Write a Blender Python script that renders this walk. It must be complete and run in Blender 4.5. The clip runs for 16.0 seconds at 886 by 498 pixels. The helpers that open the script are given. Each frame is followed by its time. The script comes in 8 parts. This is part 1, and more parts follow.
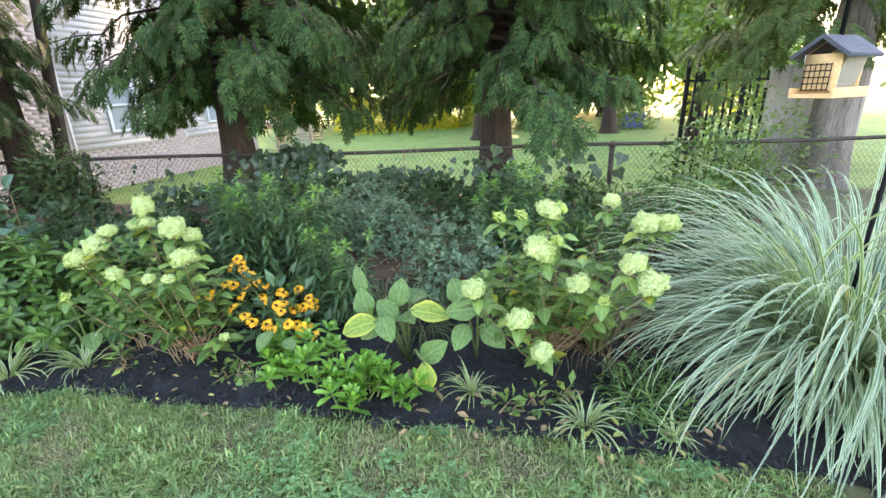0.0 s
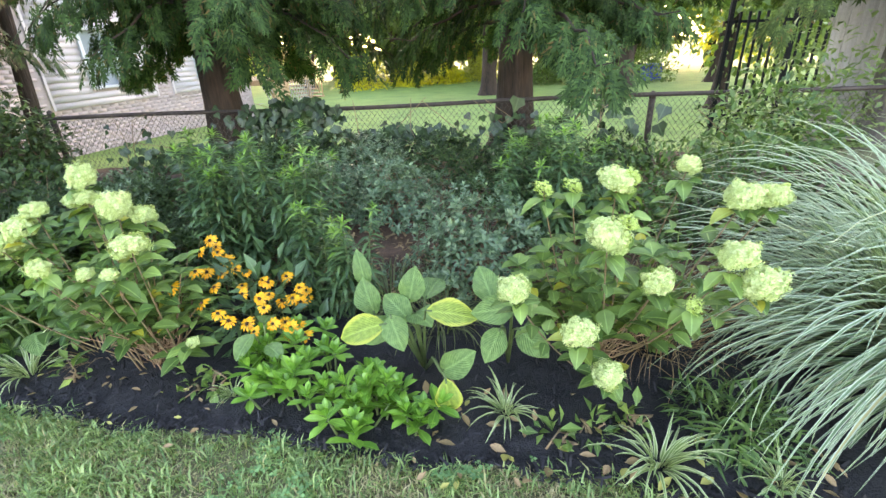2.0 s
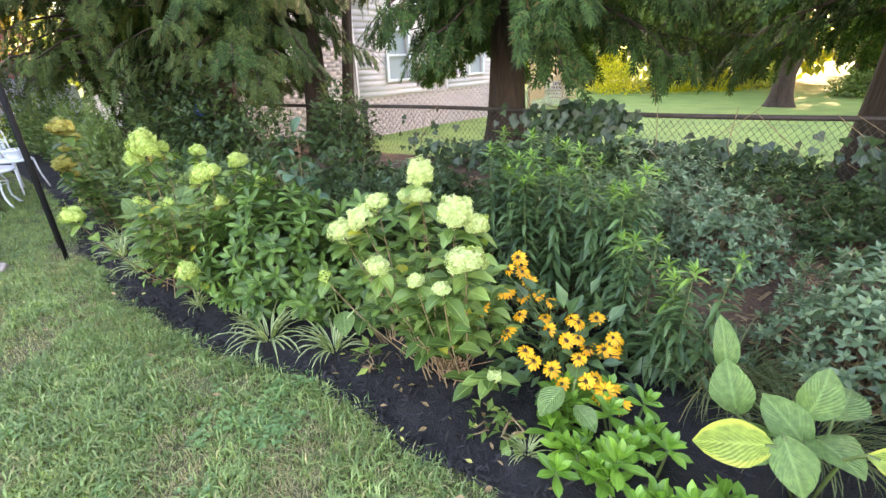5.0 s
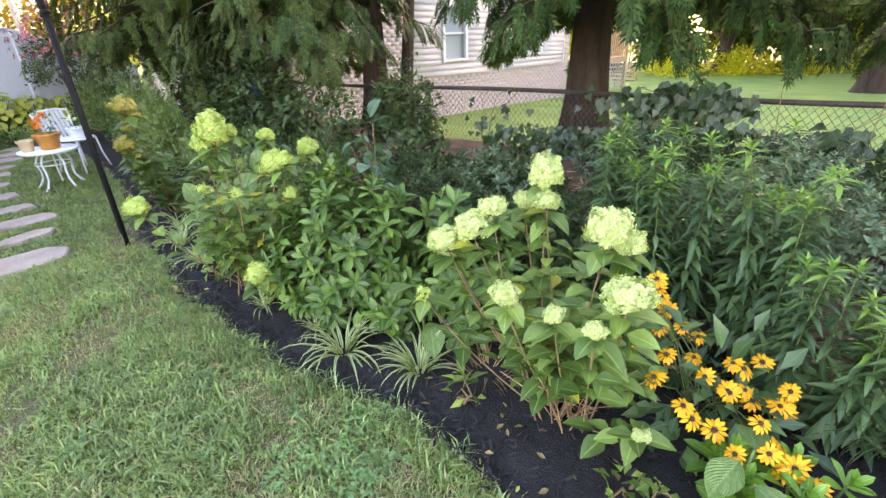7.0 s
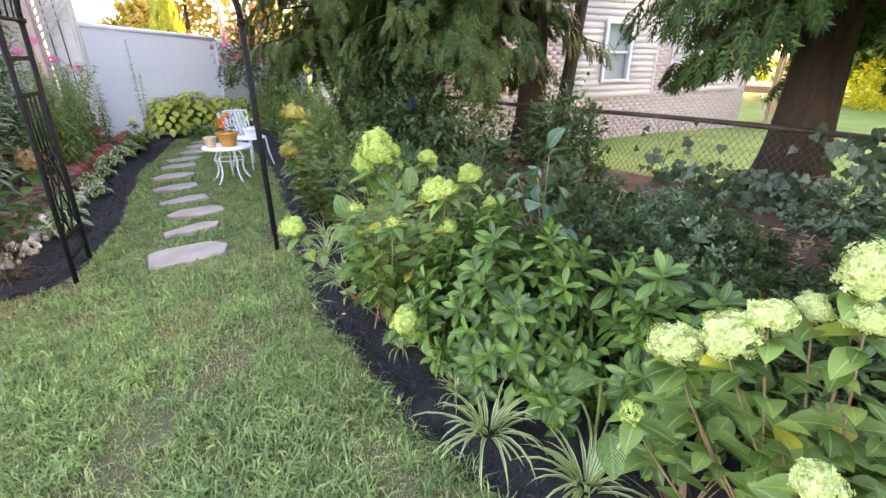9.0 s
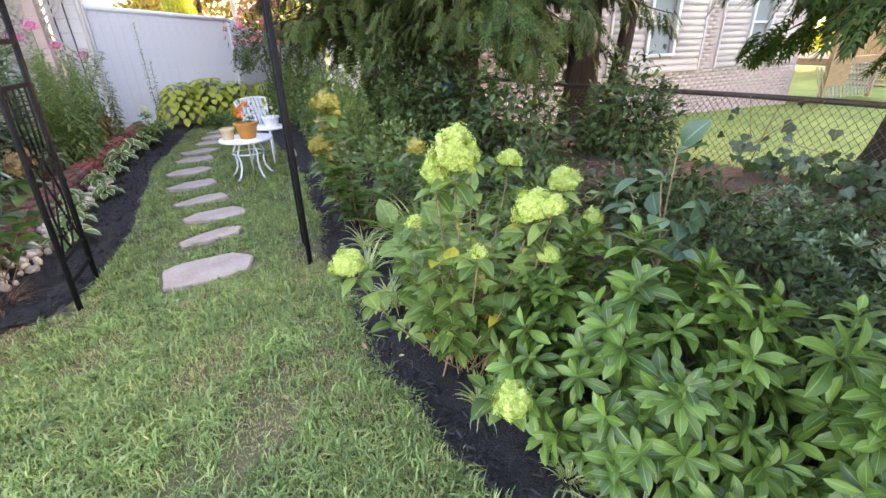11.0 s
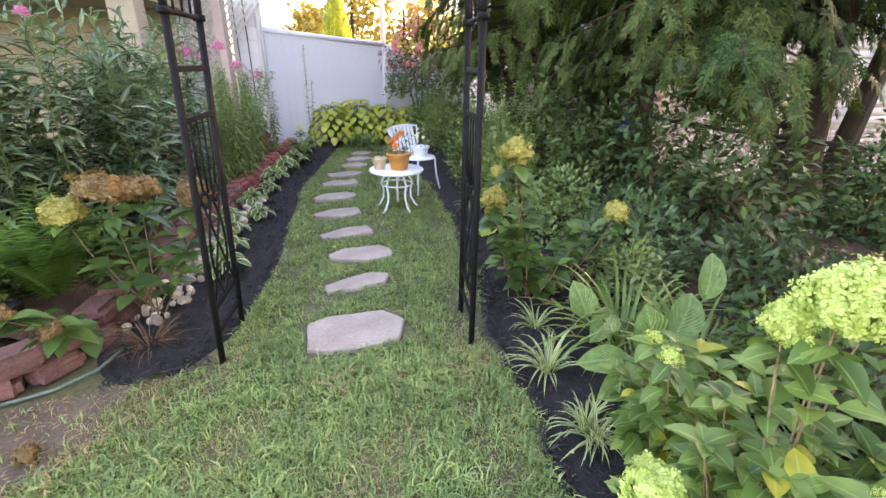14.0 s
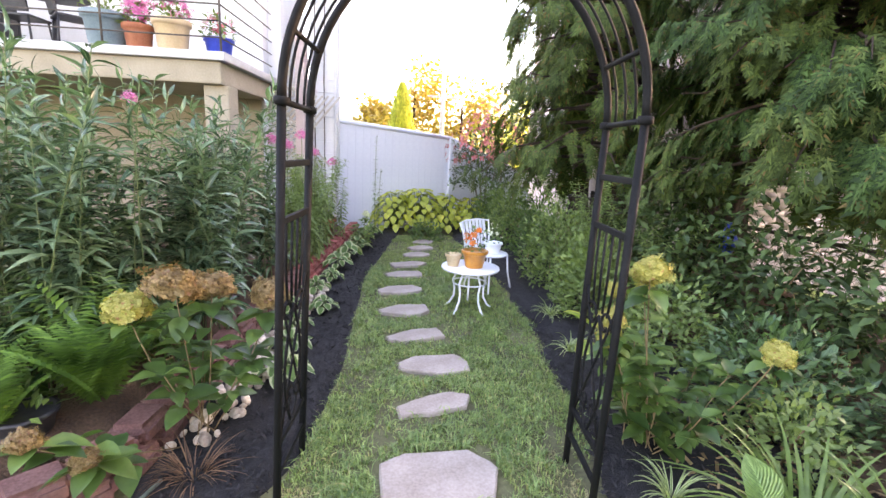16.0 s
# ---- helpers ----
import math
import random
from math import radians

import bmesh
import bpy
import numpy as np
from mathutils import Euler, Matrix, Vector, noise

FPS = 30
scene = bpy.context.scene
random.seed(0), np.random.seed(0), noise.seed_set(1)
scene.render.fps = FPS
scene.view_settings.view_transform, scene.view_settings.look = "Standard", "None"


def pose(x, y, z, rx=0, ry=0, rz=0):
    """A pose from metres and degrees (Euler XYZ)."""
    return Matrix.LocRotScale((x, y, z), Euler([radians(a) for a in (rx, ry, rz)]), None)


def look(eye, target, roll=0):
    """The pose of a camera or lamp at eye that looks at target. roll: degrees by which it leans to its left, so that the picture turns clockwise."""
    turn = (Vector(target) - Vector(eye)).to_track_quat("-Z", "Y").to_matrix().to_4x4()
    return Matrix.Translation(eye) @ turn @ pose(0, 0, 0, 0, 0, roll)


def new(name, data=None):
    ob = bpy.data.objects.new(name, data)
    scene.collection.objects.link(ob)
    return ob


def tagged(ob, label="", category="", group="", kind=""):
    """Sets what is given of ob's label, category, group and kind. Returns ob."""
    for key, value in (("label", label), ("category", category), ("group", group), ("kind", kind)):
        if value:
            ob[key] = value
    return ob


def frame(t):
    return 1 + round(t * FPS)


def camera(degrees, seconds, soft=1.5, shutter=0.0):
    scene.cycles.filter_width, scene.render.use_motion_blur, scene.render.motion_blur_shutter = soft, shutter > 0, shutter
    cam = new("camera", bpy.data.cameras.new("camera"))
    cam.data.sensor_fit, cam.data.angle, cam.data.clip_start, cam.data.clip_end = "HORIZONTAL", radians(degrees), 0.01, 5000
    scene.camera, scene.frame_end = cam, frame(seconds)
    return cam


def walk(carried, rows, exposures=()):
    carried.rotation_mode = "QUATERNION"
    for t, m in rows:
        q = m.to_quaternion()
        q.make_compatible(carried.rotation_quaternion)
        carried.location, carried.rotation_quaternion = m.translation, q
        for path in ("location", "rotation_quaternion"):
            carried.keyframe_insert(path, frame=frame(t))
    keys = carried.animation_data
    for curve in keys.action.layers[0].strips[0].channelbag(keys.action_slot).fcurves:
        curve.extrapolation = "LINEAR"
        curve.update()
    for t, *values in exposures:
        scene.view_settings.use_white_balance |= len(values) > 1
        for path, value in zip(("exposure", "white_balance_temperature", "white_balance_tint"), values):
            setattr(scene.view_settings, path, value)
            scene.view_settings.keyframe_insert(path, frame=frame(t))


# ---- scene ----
cam = camera(88.6, 16.0)
PATH = [
    (0, (0.067, -0.023, 1.584), (-0.005, 1.865, 0.927), -1.8),
    (0.5, (0.064, 0.116, 1.534), (0.042, 1.985, 0.822), -2.0),
    (1, (0.057, 0.34, 1.5), (0.074, 2.182, 0.721), -2.3),
    (1.5, (0.042, 0.456, 1.476), (0.046, 2.284, 0.665), -2.2),
    (2, (-0.041, 0.565, 1.481), (-0.138, 2.387, 0.661), -2.5),
    (2.5, (-0.159, 0.635, 1.477), (-0.403, 2.449, 0.672), -2.3),
    (3, (-0.271, 0.673, 1.492), (-0.684, 2.461, 0.696), -1.9),
    (3.5, (-0.338, 0.673, 1.494), (-0.944, 2.411, 0.71), -1.8),
    (4, (-0.464, 0.726, 1.476), (-1.22, 2.406, 0.698), -1.8),
    (4.5, (-0.603, 0.822, 1.459), (-1.469, 2.442, 0.666), -2.0),
    (5, (-0.711, 0.896, 1.463), (-1.653, 2.477, 0.68), -2.0),
    (5.2, (-0.753, 0.911, 1.477), (-1.707, 2.476, 0.677), -1.9),
    (7.3, (-1.24, 1.107, 1.427), (-2.337, 2.55, 0.582), -1.6),
    (7.5, (-1.276, 1.15, 1.423), (-2.405, 2.569, 0.581), -1.3),
    (8, (-1.399, 1.234, 1.435), (-2.652, 2.559, 0.613), -1.3),
    (8.5, (-1.5, 1.239, 1.449), (-2.861, 2.47, 0.654), -0.6),
    (9, (-1.683, 1.223, 1.444), (-3.123, 2.37, 0.663), -0.2),
    (9.5, (-1.862, 1.209, 1.466), (-3.36, 2.274, 0.678), -0.2),
    (9.7, (-1.914, 1.2, 1.458), (-3.424, 2.245, 0.667), -0.1),
    (11.8, (-2.597, 1.413, 1.408), (-4.024, 2.509, 0.536), -2.2),
    (12, (-2.65, 1.395, 1.429), (-4.087, 2.485, 0.565), -2.2),
    (12.5, (-2.777, 1.36, 1.449), (-4.268, 2.395, 0.609), -2.2),
    (13, (-2.903, 1.323, 1.454), (-4.475, 2.263, 0.65), -1.4),
    (13.5, (-3.072, 1.327, 1.471), (-4.718, 2.154, 0.692), -0.4),
    (14, (-3.193, 1.281, 1.476), (-4.898, 1.999, 0.716), 0.5),
    (14.5, (-3.363, 1.189, 1.465), (-5.109, 1.844, 0.742), 1.2),
    (15, (-3.508, 1.116, 1.456), (-5.291, 1.73, 0.792), 1.8),
    (15.5, (-3.632, 1.105, 1.45), (-5.468, 1.686, 0.91), 2.1),
    (16, (-3.73, 1.108, 1.514), (-5.596, 1.694, 1.097), 3.0),
]
walk(cam, [(t, look(eye, target, roll)) for t, eye, target, roll in PATH], [(0, 3.78, 7400, 26), (4, 3.98, 8100, 30), (9, 3.85, 8300, 35), (14, 3.86, 8200, 36), (16, 4.06, 8200, 37)])

# world, sun and exposure
world = bpy.data.worlds.new("world")
scene.world = world
world.use_nodes = True
sky = world.node_tree.nodes.new("ShaderNodeTexSky")
sky.sky_type, sky.sun_disc = "NISHITA", False
SUN_EL, SUN_AZ = radians(13), math.atan2(0.10, 0.99)
sky.sun_elevation, sky.sun_rotation = SUN_EL, SUN_AZ
sky.air_density, sky.dust_density = 1.0, 1.5
background = world.node_tree.nodes["Background"]
background.inputs[1].default_value = 0.15
world.node_tree.links.new(sky.outputs[0], background.inputs[0])
sun = new("sun", bpy.data.lights.new("sun", "SUN"))
sun.data.energy, sun.data.angle, sun.data.color = 1.0, radians(0.6), (1.0, 0.78, 0.5)
sun_from = Vector((math.sin(SUN_AZ) * math.cos(SUN_EL), math.cos(SUN_AZ) * math.cos(SUN_EL), math.sin(SUN_EL)))
sun.matrix_world = look(sun_from * 60, (0, 0, 0))


# ---- material makers ----
def nodes_of(name):
    m = bpy.data.materials.new(name)
    m.use_nodes = True
    n = m.node_tree.nodes
    return m, n, m.node_tree.links, n["Principled BSDF"]


def ramp_node(n, stops):
    r = n.new("ShaderNodeValToRGB")
    while len(r.color_ramp.elements) < len(stops):
        r.color_ramp.elements.new(0.5)
    for e, (p, c) in zip(r.color_ramp.elements, stops):
        e.position, e.color = p, (*c, 1)
    return r


def leaf_mat(name, dark, light, rough=0.45, trans=0.28, odd=None, grain=14.0, midrib=0.0, rim=None, rim_at=0.75, veins=0, spec=0.5):
    """Foliage: each leaf has its own shade; light passes through; optional midrib, pale rim or veins from the leaf's UV."""
    m, n, l, p = nodes_of(name)
    geo = n.new("ShaderNodeNewGeometry")
    stops = [(0.0, dark), (0.55, tuple((a + b) / 2 for a, b in zip(dark, light))), (0.93, light)]
    if odd:
        stops.append((0.97, odd))
    r = ramp_node(n, stops)
    l.new(geo.outputs["Random Per Island"], r.inputs[0])
    tex = n.new("ShaderNodeTexCoord")
    nz = n.new("ShaderNodeTexNoise")
    nz.inputs["Scale"].default_value = grain
    nz.inputs["Detail"].default_value = 4
    l.new(tex.outputs["Object"], nz.inputs["Vector"])
    mix = n.new("ShaderNodeMix")
    mix.data_type, mix.blend_type = "RGBA", "MULTIPLY"
    mix.inputs[0].default_value = 0.7
    shade = ramp_node(n, [(0.3, (0.5, 0.55, 0.5)), (0.7, (1.25, 1.2, 1.1))])
    l.new(nz.outputs[0], shade.inputs[0])
    l.new(r.outputs[0], mix.inputs[6])
    l.new(shade.outputs[0], mix.inputs[7])
    col = mix.outputs[2]
    if midrib or rim or veins:
        uv = n.new("ShaderNodeSeparateXYZ")
        l.new(tex.outputs["UV"], uv.inputs[0])
        a = n.new("ShaderNodeMath")
        a.operation = "SUBTRACT"
        a.inputs[1].default_value = 0.5
        l.new(uv.outputs[0], a.inputs[0])
        b = n.new("ShaderNodeMath")
        b.operation = "ABSOLUTE"
        l.new(a.outputs[0], b.inputs[0])
        c = n.new("ShaderNodeMath")
        c.operation = "MULTIPLY"
        c.inputs[1].default_value = 2.0
        l.new(b.outputs[0], c.inputs[0])
        edge = c.outputs[0]
        if rim:
            wob = n.new("ShaderNodeMath")
            wob.operation = "MULTIPLY_ADD"
            wob.inputs[1].default_value = 0.35
            l.new(nz.outputs[0], wob.inputs[0])
            l.new(edge, wob.inputs[2])
            k = ramp_node(n, [(rim_at + 0.1, (0, 0, 0)), (rim_at + 0.28, (1, 1, 1))])
            l.new(wob.outputs[0], k.inputs[0])
            mm = n.new("ShaderNodeMix")
            mm.data_type = "RGBA"
            l.new(k.outputs[0], mm.inputs[0])
            l.new(col, mm.inputs[6])
            mm.inputs[7].default_value = (*rim, 1)
            col = mm.outputs[2]
        if midrib:
            k = ramp_node(n, [(0.03, (1, 1, 1)), (0.12, (0, 0, 0))])
            l.new(edge, k.inputs[0])
            f = n.new("ShaderNodeMath")
            f.operation = "MULTIPLY"
            f.inputs[1].default_value = midrib
            l.new(k.outputs[0], f.inputs[0])
            mm = n.new("ShaderNodeMix")
            mm.data_type = "RGBA"
            l.new(f.outputs[0], mm.inputs[0])
            l.new(col, mm.inputs[6])
            mm.inputs[7].default_value = (*[min(1, v * 1.8 + 0.04) for v in light], 1)
            col = mm.outputs[2]
        if veins:
            v = n.new("ShaderNodeMath")
            v.operation = "MULTIPLY_ADD"
            v.inputs[1].default_value = -0.5
            l.new(edge, v.inputs[0])
            l.new(uv.outputs[1], v.inputs[2])
            s = n.new("ShaderNodeMath")
            s.operation = "MULTIPLY"
            s.inputs[1].default_value = veins * 6.283
            l.new(v.outputs[0], s.inputs[0])
            w = n.new("ShaderNodeMath")
            w.operation = "SINE"
            l.new(s.outputs[0], w.inputs[0])
            bump = n.new("ShaderNodeBump")
            bump.inputs["Strength"].default_value = 0.5
            bump.inputs["Distance"].default_value = 0.006
            l.new(w.outputs[0], bump.inputs["Height"])
            l.new(bump.outputs[0], p.inputs["Normal"])
    l.new(col, p.inputs["Base Color"])
    p.inputs["Roughness"].default_value = rough
    p.inputs["Specular IOR Level"].default_value = spec
    tr = n.new("ShaderNodeBsdfTranslucent")
    warm = n.new("ShaderNodeMix")
    warm.data_type, warm.blend_type = "RGBA", "MULTIPLY"
    warm.inputs[0].default_value = 1.0
    warm.inputs[7].default_value = (1.25, 1.35, 0.6, 1)
    l.new(col, warm.inputs[6])
    l.new(warm.outputs[2], tr.inputs[0])
    ms = n.new("ShaderNodeMixShader")
    ms.inputs[0].default_value = trans
    l.new(p.outputs[0], ms.inputs[1])
    l.new(tr.outputs[0], ms.inputs[2])
    l.new(ms.outputs[0], n["Material Output"].inputs[0])
    return m


def solid_mat(name, c1, c2, rough=0.7, scale=6.0, fine=60.0, bump=0.3, dist=0.01, metal=0.0, by_object=0.0, stretch=(1, 1, 1), by_island=False, low=0.35, high=0.65):
    """A two-scale mottled surface with relief."""
    m, n, l, p = nodes_of(name)
    tex = n.new("ShaderNodeTexCoord")
    mp = n.new("ShaderNodeMapping")
    mp.inputs["Scale"].default_value = stretch
    l.new(tex.outputs["Object"], mp.inputs[0])
    a = n.new("ShaderNodeTexNoise")
    a.inputs["Scale"].default_value, a.inputs["Detail"].default_value = scale, 5
    b = n.new("ShaderNodeTexNoise")
    b.inputs["Scale"].default_value, b.inputs["Detail"].default_value = fine, 4
    l.new(mp.outputs[0], a.inputs["Vector"])
    l.new(mp.outputs[0], b.inputs["Vector"])
    add = n.new("ShaderNodeMath")
    add.operation = "MULTIPLY_ADD"
    add.inputs[1].default_value = 0.45
    l.new(b.outputs[0], add.inputs[0])
    sc = n.new("ShaderNodeMath")
    sc.operation = "MULTIPLY"
    sc.inputs[1].default_value = 0.55
    l.new(a.outputs[0], sc.inputs[0])
    l.new(sc.outputs[0], add.inputs[2])
    r = ramp_node(n, [(low, c1), (high, c2)])
    l.new(add.outputs[0], r.inputs[0])
    col = r.outputs[0]
    if by_object or by_island:
        if by_island:
            src = n.new("ShaderNodeNewGeometry").outputs["Random Per Island"]
        else:
            src = n.new("ShaderNodeObjectInfo").outputs["Random"]
        k = ramp_node(n, [(0, (1 - by_object,) * 3), (1, (1 + by_object,) * 3)])
        l.new(src, k.inputs[0])
        mm = n.new("ShaderNodeMix")
        mm.data_type, mm.blend_type = "RGBA", "MULTIPLY"
        mm.inputs[0].default_value = 1
        l.new(col, mm.inputs[6])
        l.new(k.outputs[0], mm.inputs[7])
        col = mm.outputs[2]
    l.new(col, p.inputs["Base Color"])
    p.inputs["Roughness"].default_value, p.inputs["Metallic"].default_value = rough, metal
    if bump:
        bn = n.new("ShaderNodeBump")
        bn.inputs["Strength"].default_value, bn.inputs["Distance"].default_value = bump, dist
        l.new(add.outputs[0], bn.inputs["Height"])
        l.new(bn.outputs[0], p.inputs["Normal"])
    return m


# foliage
M_CEDAR = leaf_mat("cedar_green", (0.010, 0.030, 0.008), (0.062, 0.128, 0.034), 0.65, 0.2, odd=(0.12, 0.085, 0.03), grain=2.5, spec=0.2)
M_CEDAR_OLIVE = leaf_mat("cedar_olive", (0.03, 0.058, 0.016), (0.105, 0.16, 0.045), 0.65, 0.25, odd=(0.14, 0.09, 0.03), grain=2.5, spec=0.2)
M_HYD_LEAF = leaf_mat("hydrangea_leaf", (0.06, 0.135, 0.032), (0.23, 0.36, 0.095), 0.45, 0.3, odd=(0.42, 0.4, 0.05), midrib=0.35)
M_HYD_HEAD = leaf_mat("hydrangea_floret", (0.44, 0.54, 0.22), (0.70, 0.77, 0.44), 0.6, 0.3, grain=40)
M_HYD_LIME = leaf_mat("lime_floret", (0.36, 0.49, 0.12), (0.6, 0.7, 0.27), 0.6, 0.3, grain=40)
M_HYD_DRY = leaf_mat("aged_floret", (0.3, 0.3, 0.07), (0.52, 0.48, 0.16), 0.7, 0.25, odd=(0.36, 0.2, 0.08), grain=40)
M_HYD_BROWN = leaf_mat("browned_floret", (0.15, 0.095, 0.04), (0.34, 0.24, 0.115), 0.7, 0.25, odd=(0.24, 0.125, 0.075), grain=40)
M_RHODO = leaf_mat("rhododendron_leaf", (0.028, 0.08, 0.018), (0.12, 0.235, 0.05), 0.33, 0.2, midrib=0.4, spec=0.35)
M_AZALEA = leaf_mat("azalea_leaf", (0.055, 0.12, 0.062), (0.19, 0.28, 0.165), 0.38, 0.2)
# dark leaf green deepened further, putting the understory's shade into the colour
M_DARKLEAF = leaf_mat("dark_leaf_with_shade", (0.017, 0.043, 0.014), (0.074, 0.134, 0.043), 0.5, 0.28, spec=0.35)
M_MIDLEAF = leaf_mat("shrub_leaf", (0.035, 0.09, 0.024), (0.12, 0.22, 0.058), 0.42, 0.32)
M_BUSHLIGHT = leaf_mat("light_shrub_leaf", (0.115, 0.19, 0.06), (0.22, 0.315, 0.115), 0.45, 0.35)
M_IVY = leaf_mat("vine_leaf", (0.012, 0.034, 0.013), (0.045, 0.088, 0.03), 0.38, 0.22, midrib=0.3)
M_BLUELEAF = leaf_mat("blue_green_leaf", (0.045, 0.115, 0.07), (0.12, 0.235, 0.145), 0.4, 0.25, midrib=0.3)
M_LILY = leaf_mat("stem_plant_leaf", (0.03, 0.08, 0.035), (0.115, 0.215, 0.085), 0.38, 0.28, midrib=0.25)
M_LILY_TIP = leaf_mat("young_leaf", (0.12, 0.27, 0.05), (0.24, 0.42, 0.09), 0.4, 0.35)
M_TALL = leaf_mat("tall_perennial_leaf", (0.028, 0.074, 0.042), (0.18, 0.285, 0.17), 0.22, 0.22, midrib=0.4)
M_SEDUM = leaf_mat("rosette_leaf", (0.09, 0.24, 0.035), (0.24, 0.48, 0.075), 0.35, 0.3, midrib=0.25)
M_HOSTA = leaf_mat("hosta_leaf", (0.10, 0.21, 0.07), (0.2, 0.33, 0.11), 0.42, 0.3, grain=9, rim=(0.42, 0.5, 0.08), rim_at=0.95, veins=11, midrib=0.25)
M_HOSTA_YEL = leaf_mat("yellowing_hosta_leaf", (0.2, 0.34, 0.06), (0.36, 0.46, 0.1), 0.42, 0.35, grain=9, rim=(0.5, 0.54, 0.1), rim_at=0.72, veins=11, midrib=0.25)
M_HOSTA_VAR = leaf_mat("variegated_hosta_leaf", (0.06, 0.15, 0.04), (0.14, 0.27, 0.07), 0.42, 0.3, rim=(0.58, 0.63, 0.38), rim_at=0.68, veins=6)
M_LIRIOPE = leaf_mat("variegated_strap_leaf", (0.12, 0.22, 0.06), (0.24, 0.34, 0.12), 0.45, 0.3, rim=(0.5, 0.56, 0.32), rim_at=0.5)
M_MISC = leaf_mat("silver_grass_blade", (0.10, 0.19, 0.09), (0.19, 0.29, 0.15), 0.5, 0.25, odd=(0.42, 0.38, 0.18), rim=(0.47, 0.55, 0.40), rim_at=0.5, grain=5)
M_STRAP = leaf_mat("daylily_leaf", (0.08, 0.17, 0.04), (0.2, 0.3, 0.08), 0.42, 0.3, odd=(0.4, 0.34, 0.12))
M_SEDGE = leaf_mat("sedge_blade", (0.07, 0.12, 0.04), (0.2, 0.22, 0.1), 0.5, 0.3, odd=(0.35, 0.27, 0.12))
M_GRASS = leaf_mat("lawn_blade", (0.12, 0.2, 0.056), (0.385, 0.485, 0.178), 0.45, 0.3, odd=(0.45, 0.4, 0.2), grain=6.5)
M_TUFT = leaf_mat("tuft_blade", (0.1, 0.195, 0.06), (0.34, 0.47, 0.175), 0.42, 0.3, odd=(0.46, 0.42, 0.2), grain=4)
M_STRAW = leaf_mat("dry_blade", (0.29, 0.24, 0.12), (0.55, 0.47, 0.28), 0.6, 0.25, odd=(0.2, 0.26, 0.08), grain=3)
M_CLOVER = leaf_mat("clover_leaf", (0.07, 0.19, 0.06), (0.2, 0.38, 0.14), 0.4, 0.25, grain=5)
M_FERN = leaf_mat("fern_leaf", (0.06, 0.16, 0.03), (0.2, 0.38, 0.08), 0.45, 0.3)
M_LIME_FAR = leaf_mat("yellow_green_leaf", (0.3, 0.36, 0.05), (0.55, 0.56, 0.1), 0.5, 0.3)
# bright yellow stands in for sun glowing through the leaves
M_SUNLIT_YELLOW = leaf_mat("shrub_leaf_painted_sunlit", (0.42, 0.42, 0.03), (0.75, 0.66, 0.06), 0.5, 0.55)
M_FARLEAF = leaf_mat("far_leaf", (0.07, 0.13, 0.03), (0.16, 0.25, 0.06), 0.5, 0.35)
# orange gold of low sunlight, painted as the leaf colour
M_SUN_GOLD = leaf_mat("leaf_painted_sun_gold", (0.3, 0.2, 0.04), (0.5, 0.36, 0.08), 0.5, 0.4)
M_PETAL = leaf_mat("golden_petal", (0.80, 0.33, 0.005), (0.88, 0.44, 0.008), 0.6, 0.12, grain=60)
M_PINK = leaf_mat("pink_petal", (0.62, 0.1, 0.38), (0.8, 0.28, 0.6), 0.5, 0.3)
M_ROSE = leaf_mat("rose_flower", (0.45, 0.08, 0.14), (0.62, 0.2, 0.25), 0.5, 0.3)
M_ORANGE = leaf_mat("orange_petal", (0.75, 0.14, 0.02), (0.85, 0.28, 0.04), 0.5, 0.3)
M_WHITEPETAL = leaf_mat("white_petal", (0.7, 0.72, 0.62), (0.85, 0.86, 0.78), 0.5, 0.3)
M_LITTER = leaf_mat("fallen_leaf", (0.2, 0.1, 0.04), (0.5, 0.36, 0.2), 0.7, 0.15, odd=(0.5, 0.5, 0.3))
M_DEADDARK = leaf_mat("dark_dead_stem", (0.09, 0.045, 0.025), (0.26, 0.15, 0.085), 0.7, 0.1)
M_DEADLEAF = leaf_mat("dead_blade", (0.2, 0.12, 0.06), (0.42, 0.29, 0.16), 0.7, 0.15)

# hard surfaces
M_BARK = solid_mat("cedar_bark", (0.012, 0.008, 0.006), (0.062, 0.037, 0.025), 0.9, 5, 40, 0.9, 0.03, stretch=(1.0, 1.0, 0.14))
M_GREYBARK = solid_mat("grey_bark", (0.07, 0.06, 0.052), (0.24, 0.205, 0.18), 0.9, 5, 40, 0.9, 0.03, stretch=(1.0, 1.0, 0.14))
M_STEM = solid_mat("green_stem", (0.06, 0.11, 0.03), (0.13, 0.18, 0.06), 0.6, 20, 90, 0.1)
M_TWIG = solid_mat("brown_twig", (0.12, 0.08, 0.04), (0.27, 0.19, 0.10), 0.8, 20, 90, 0.2)
M_CANE = solid_mat("bare_cane", (0.2, 0.11, 0.06), (0.42, 0.27, 0.16), 0.8, 20, 90, 0.2)
M_SOIL = solid_mat("lawn_soil", (0.06, 0.06, 0.03), (0.15, 0.15, 0.065), 0.95, 2.2, 45, 0.6, 0.02)
M_MULCH = solid_mat("black_mulch", (0.005, 0.005, 0.006), (0.022, 0.021, 0.022), 0.9, 14, 140, 0.9, 0.03)
M_CHIP = solid_mat("mulch_chip", (0.005, 0.005, 0.006), (0.028, 0.026, 0.027), 0.85, 9, 110, 0.4, 0.01, by_object=0.6, by_island=True)
M_DIRT = solid_mat("bare_soil", (0.06, 0.043, 0.03), (0.155, 0.115, 0.08), 0.95, 4, 60, 0.6, 0.02)
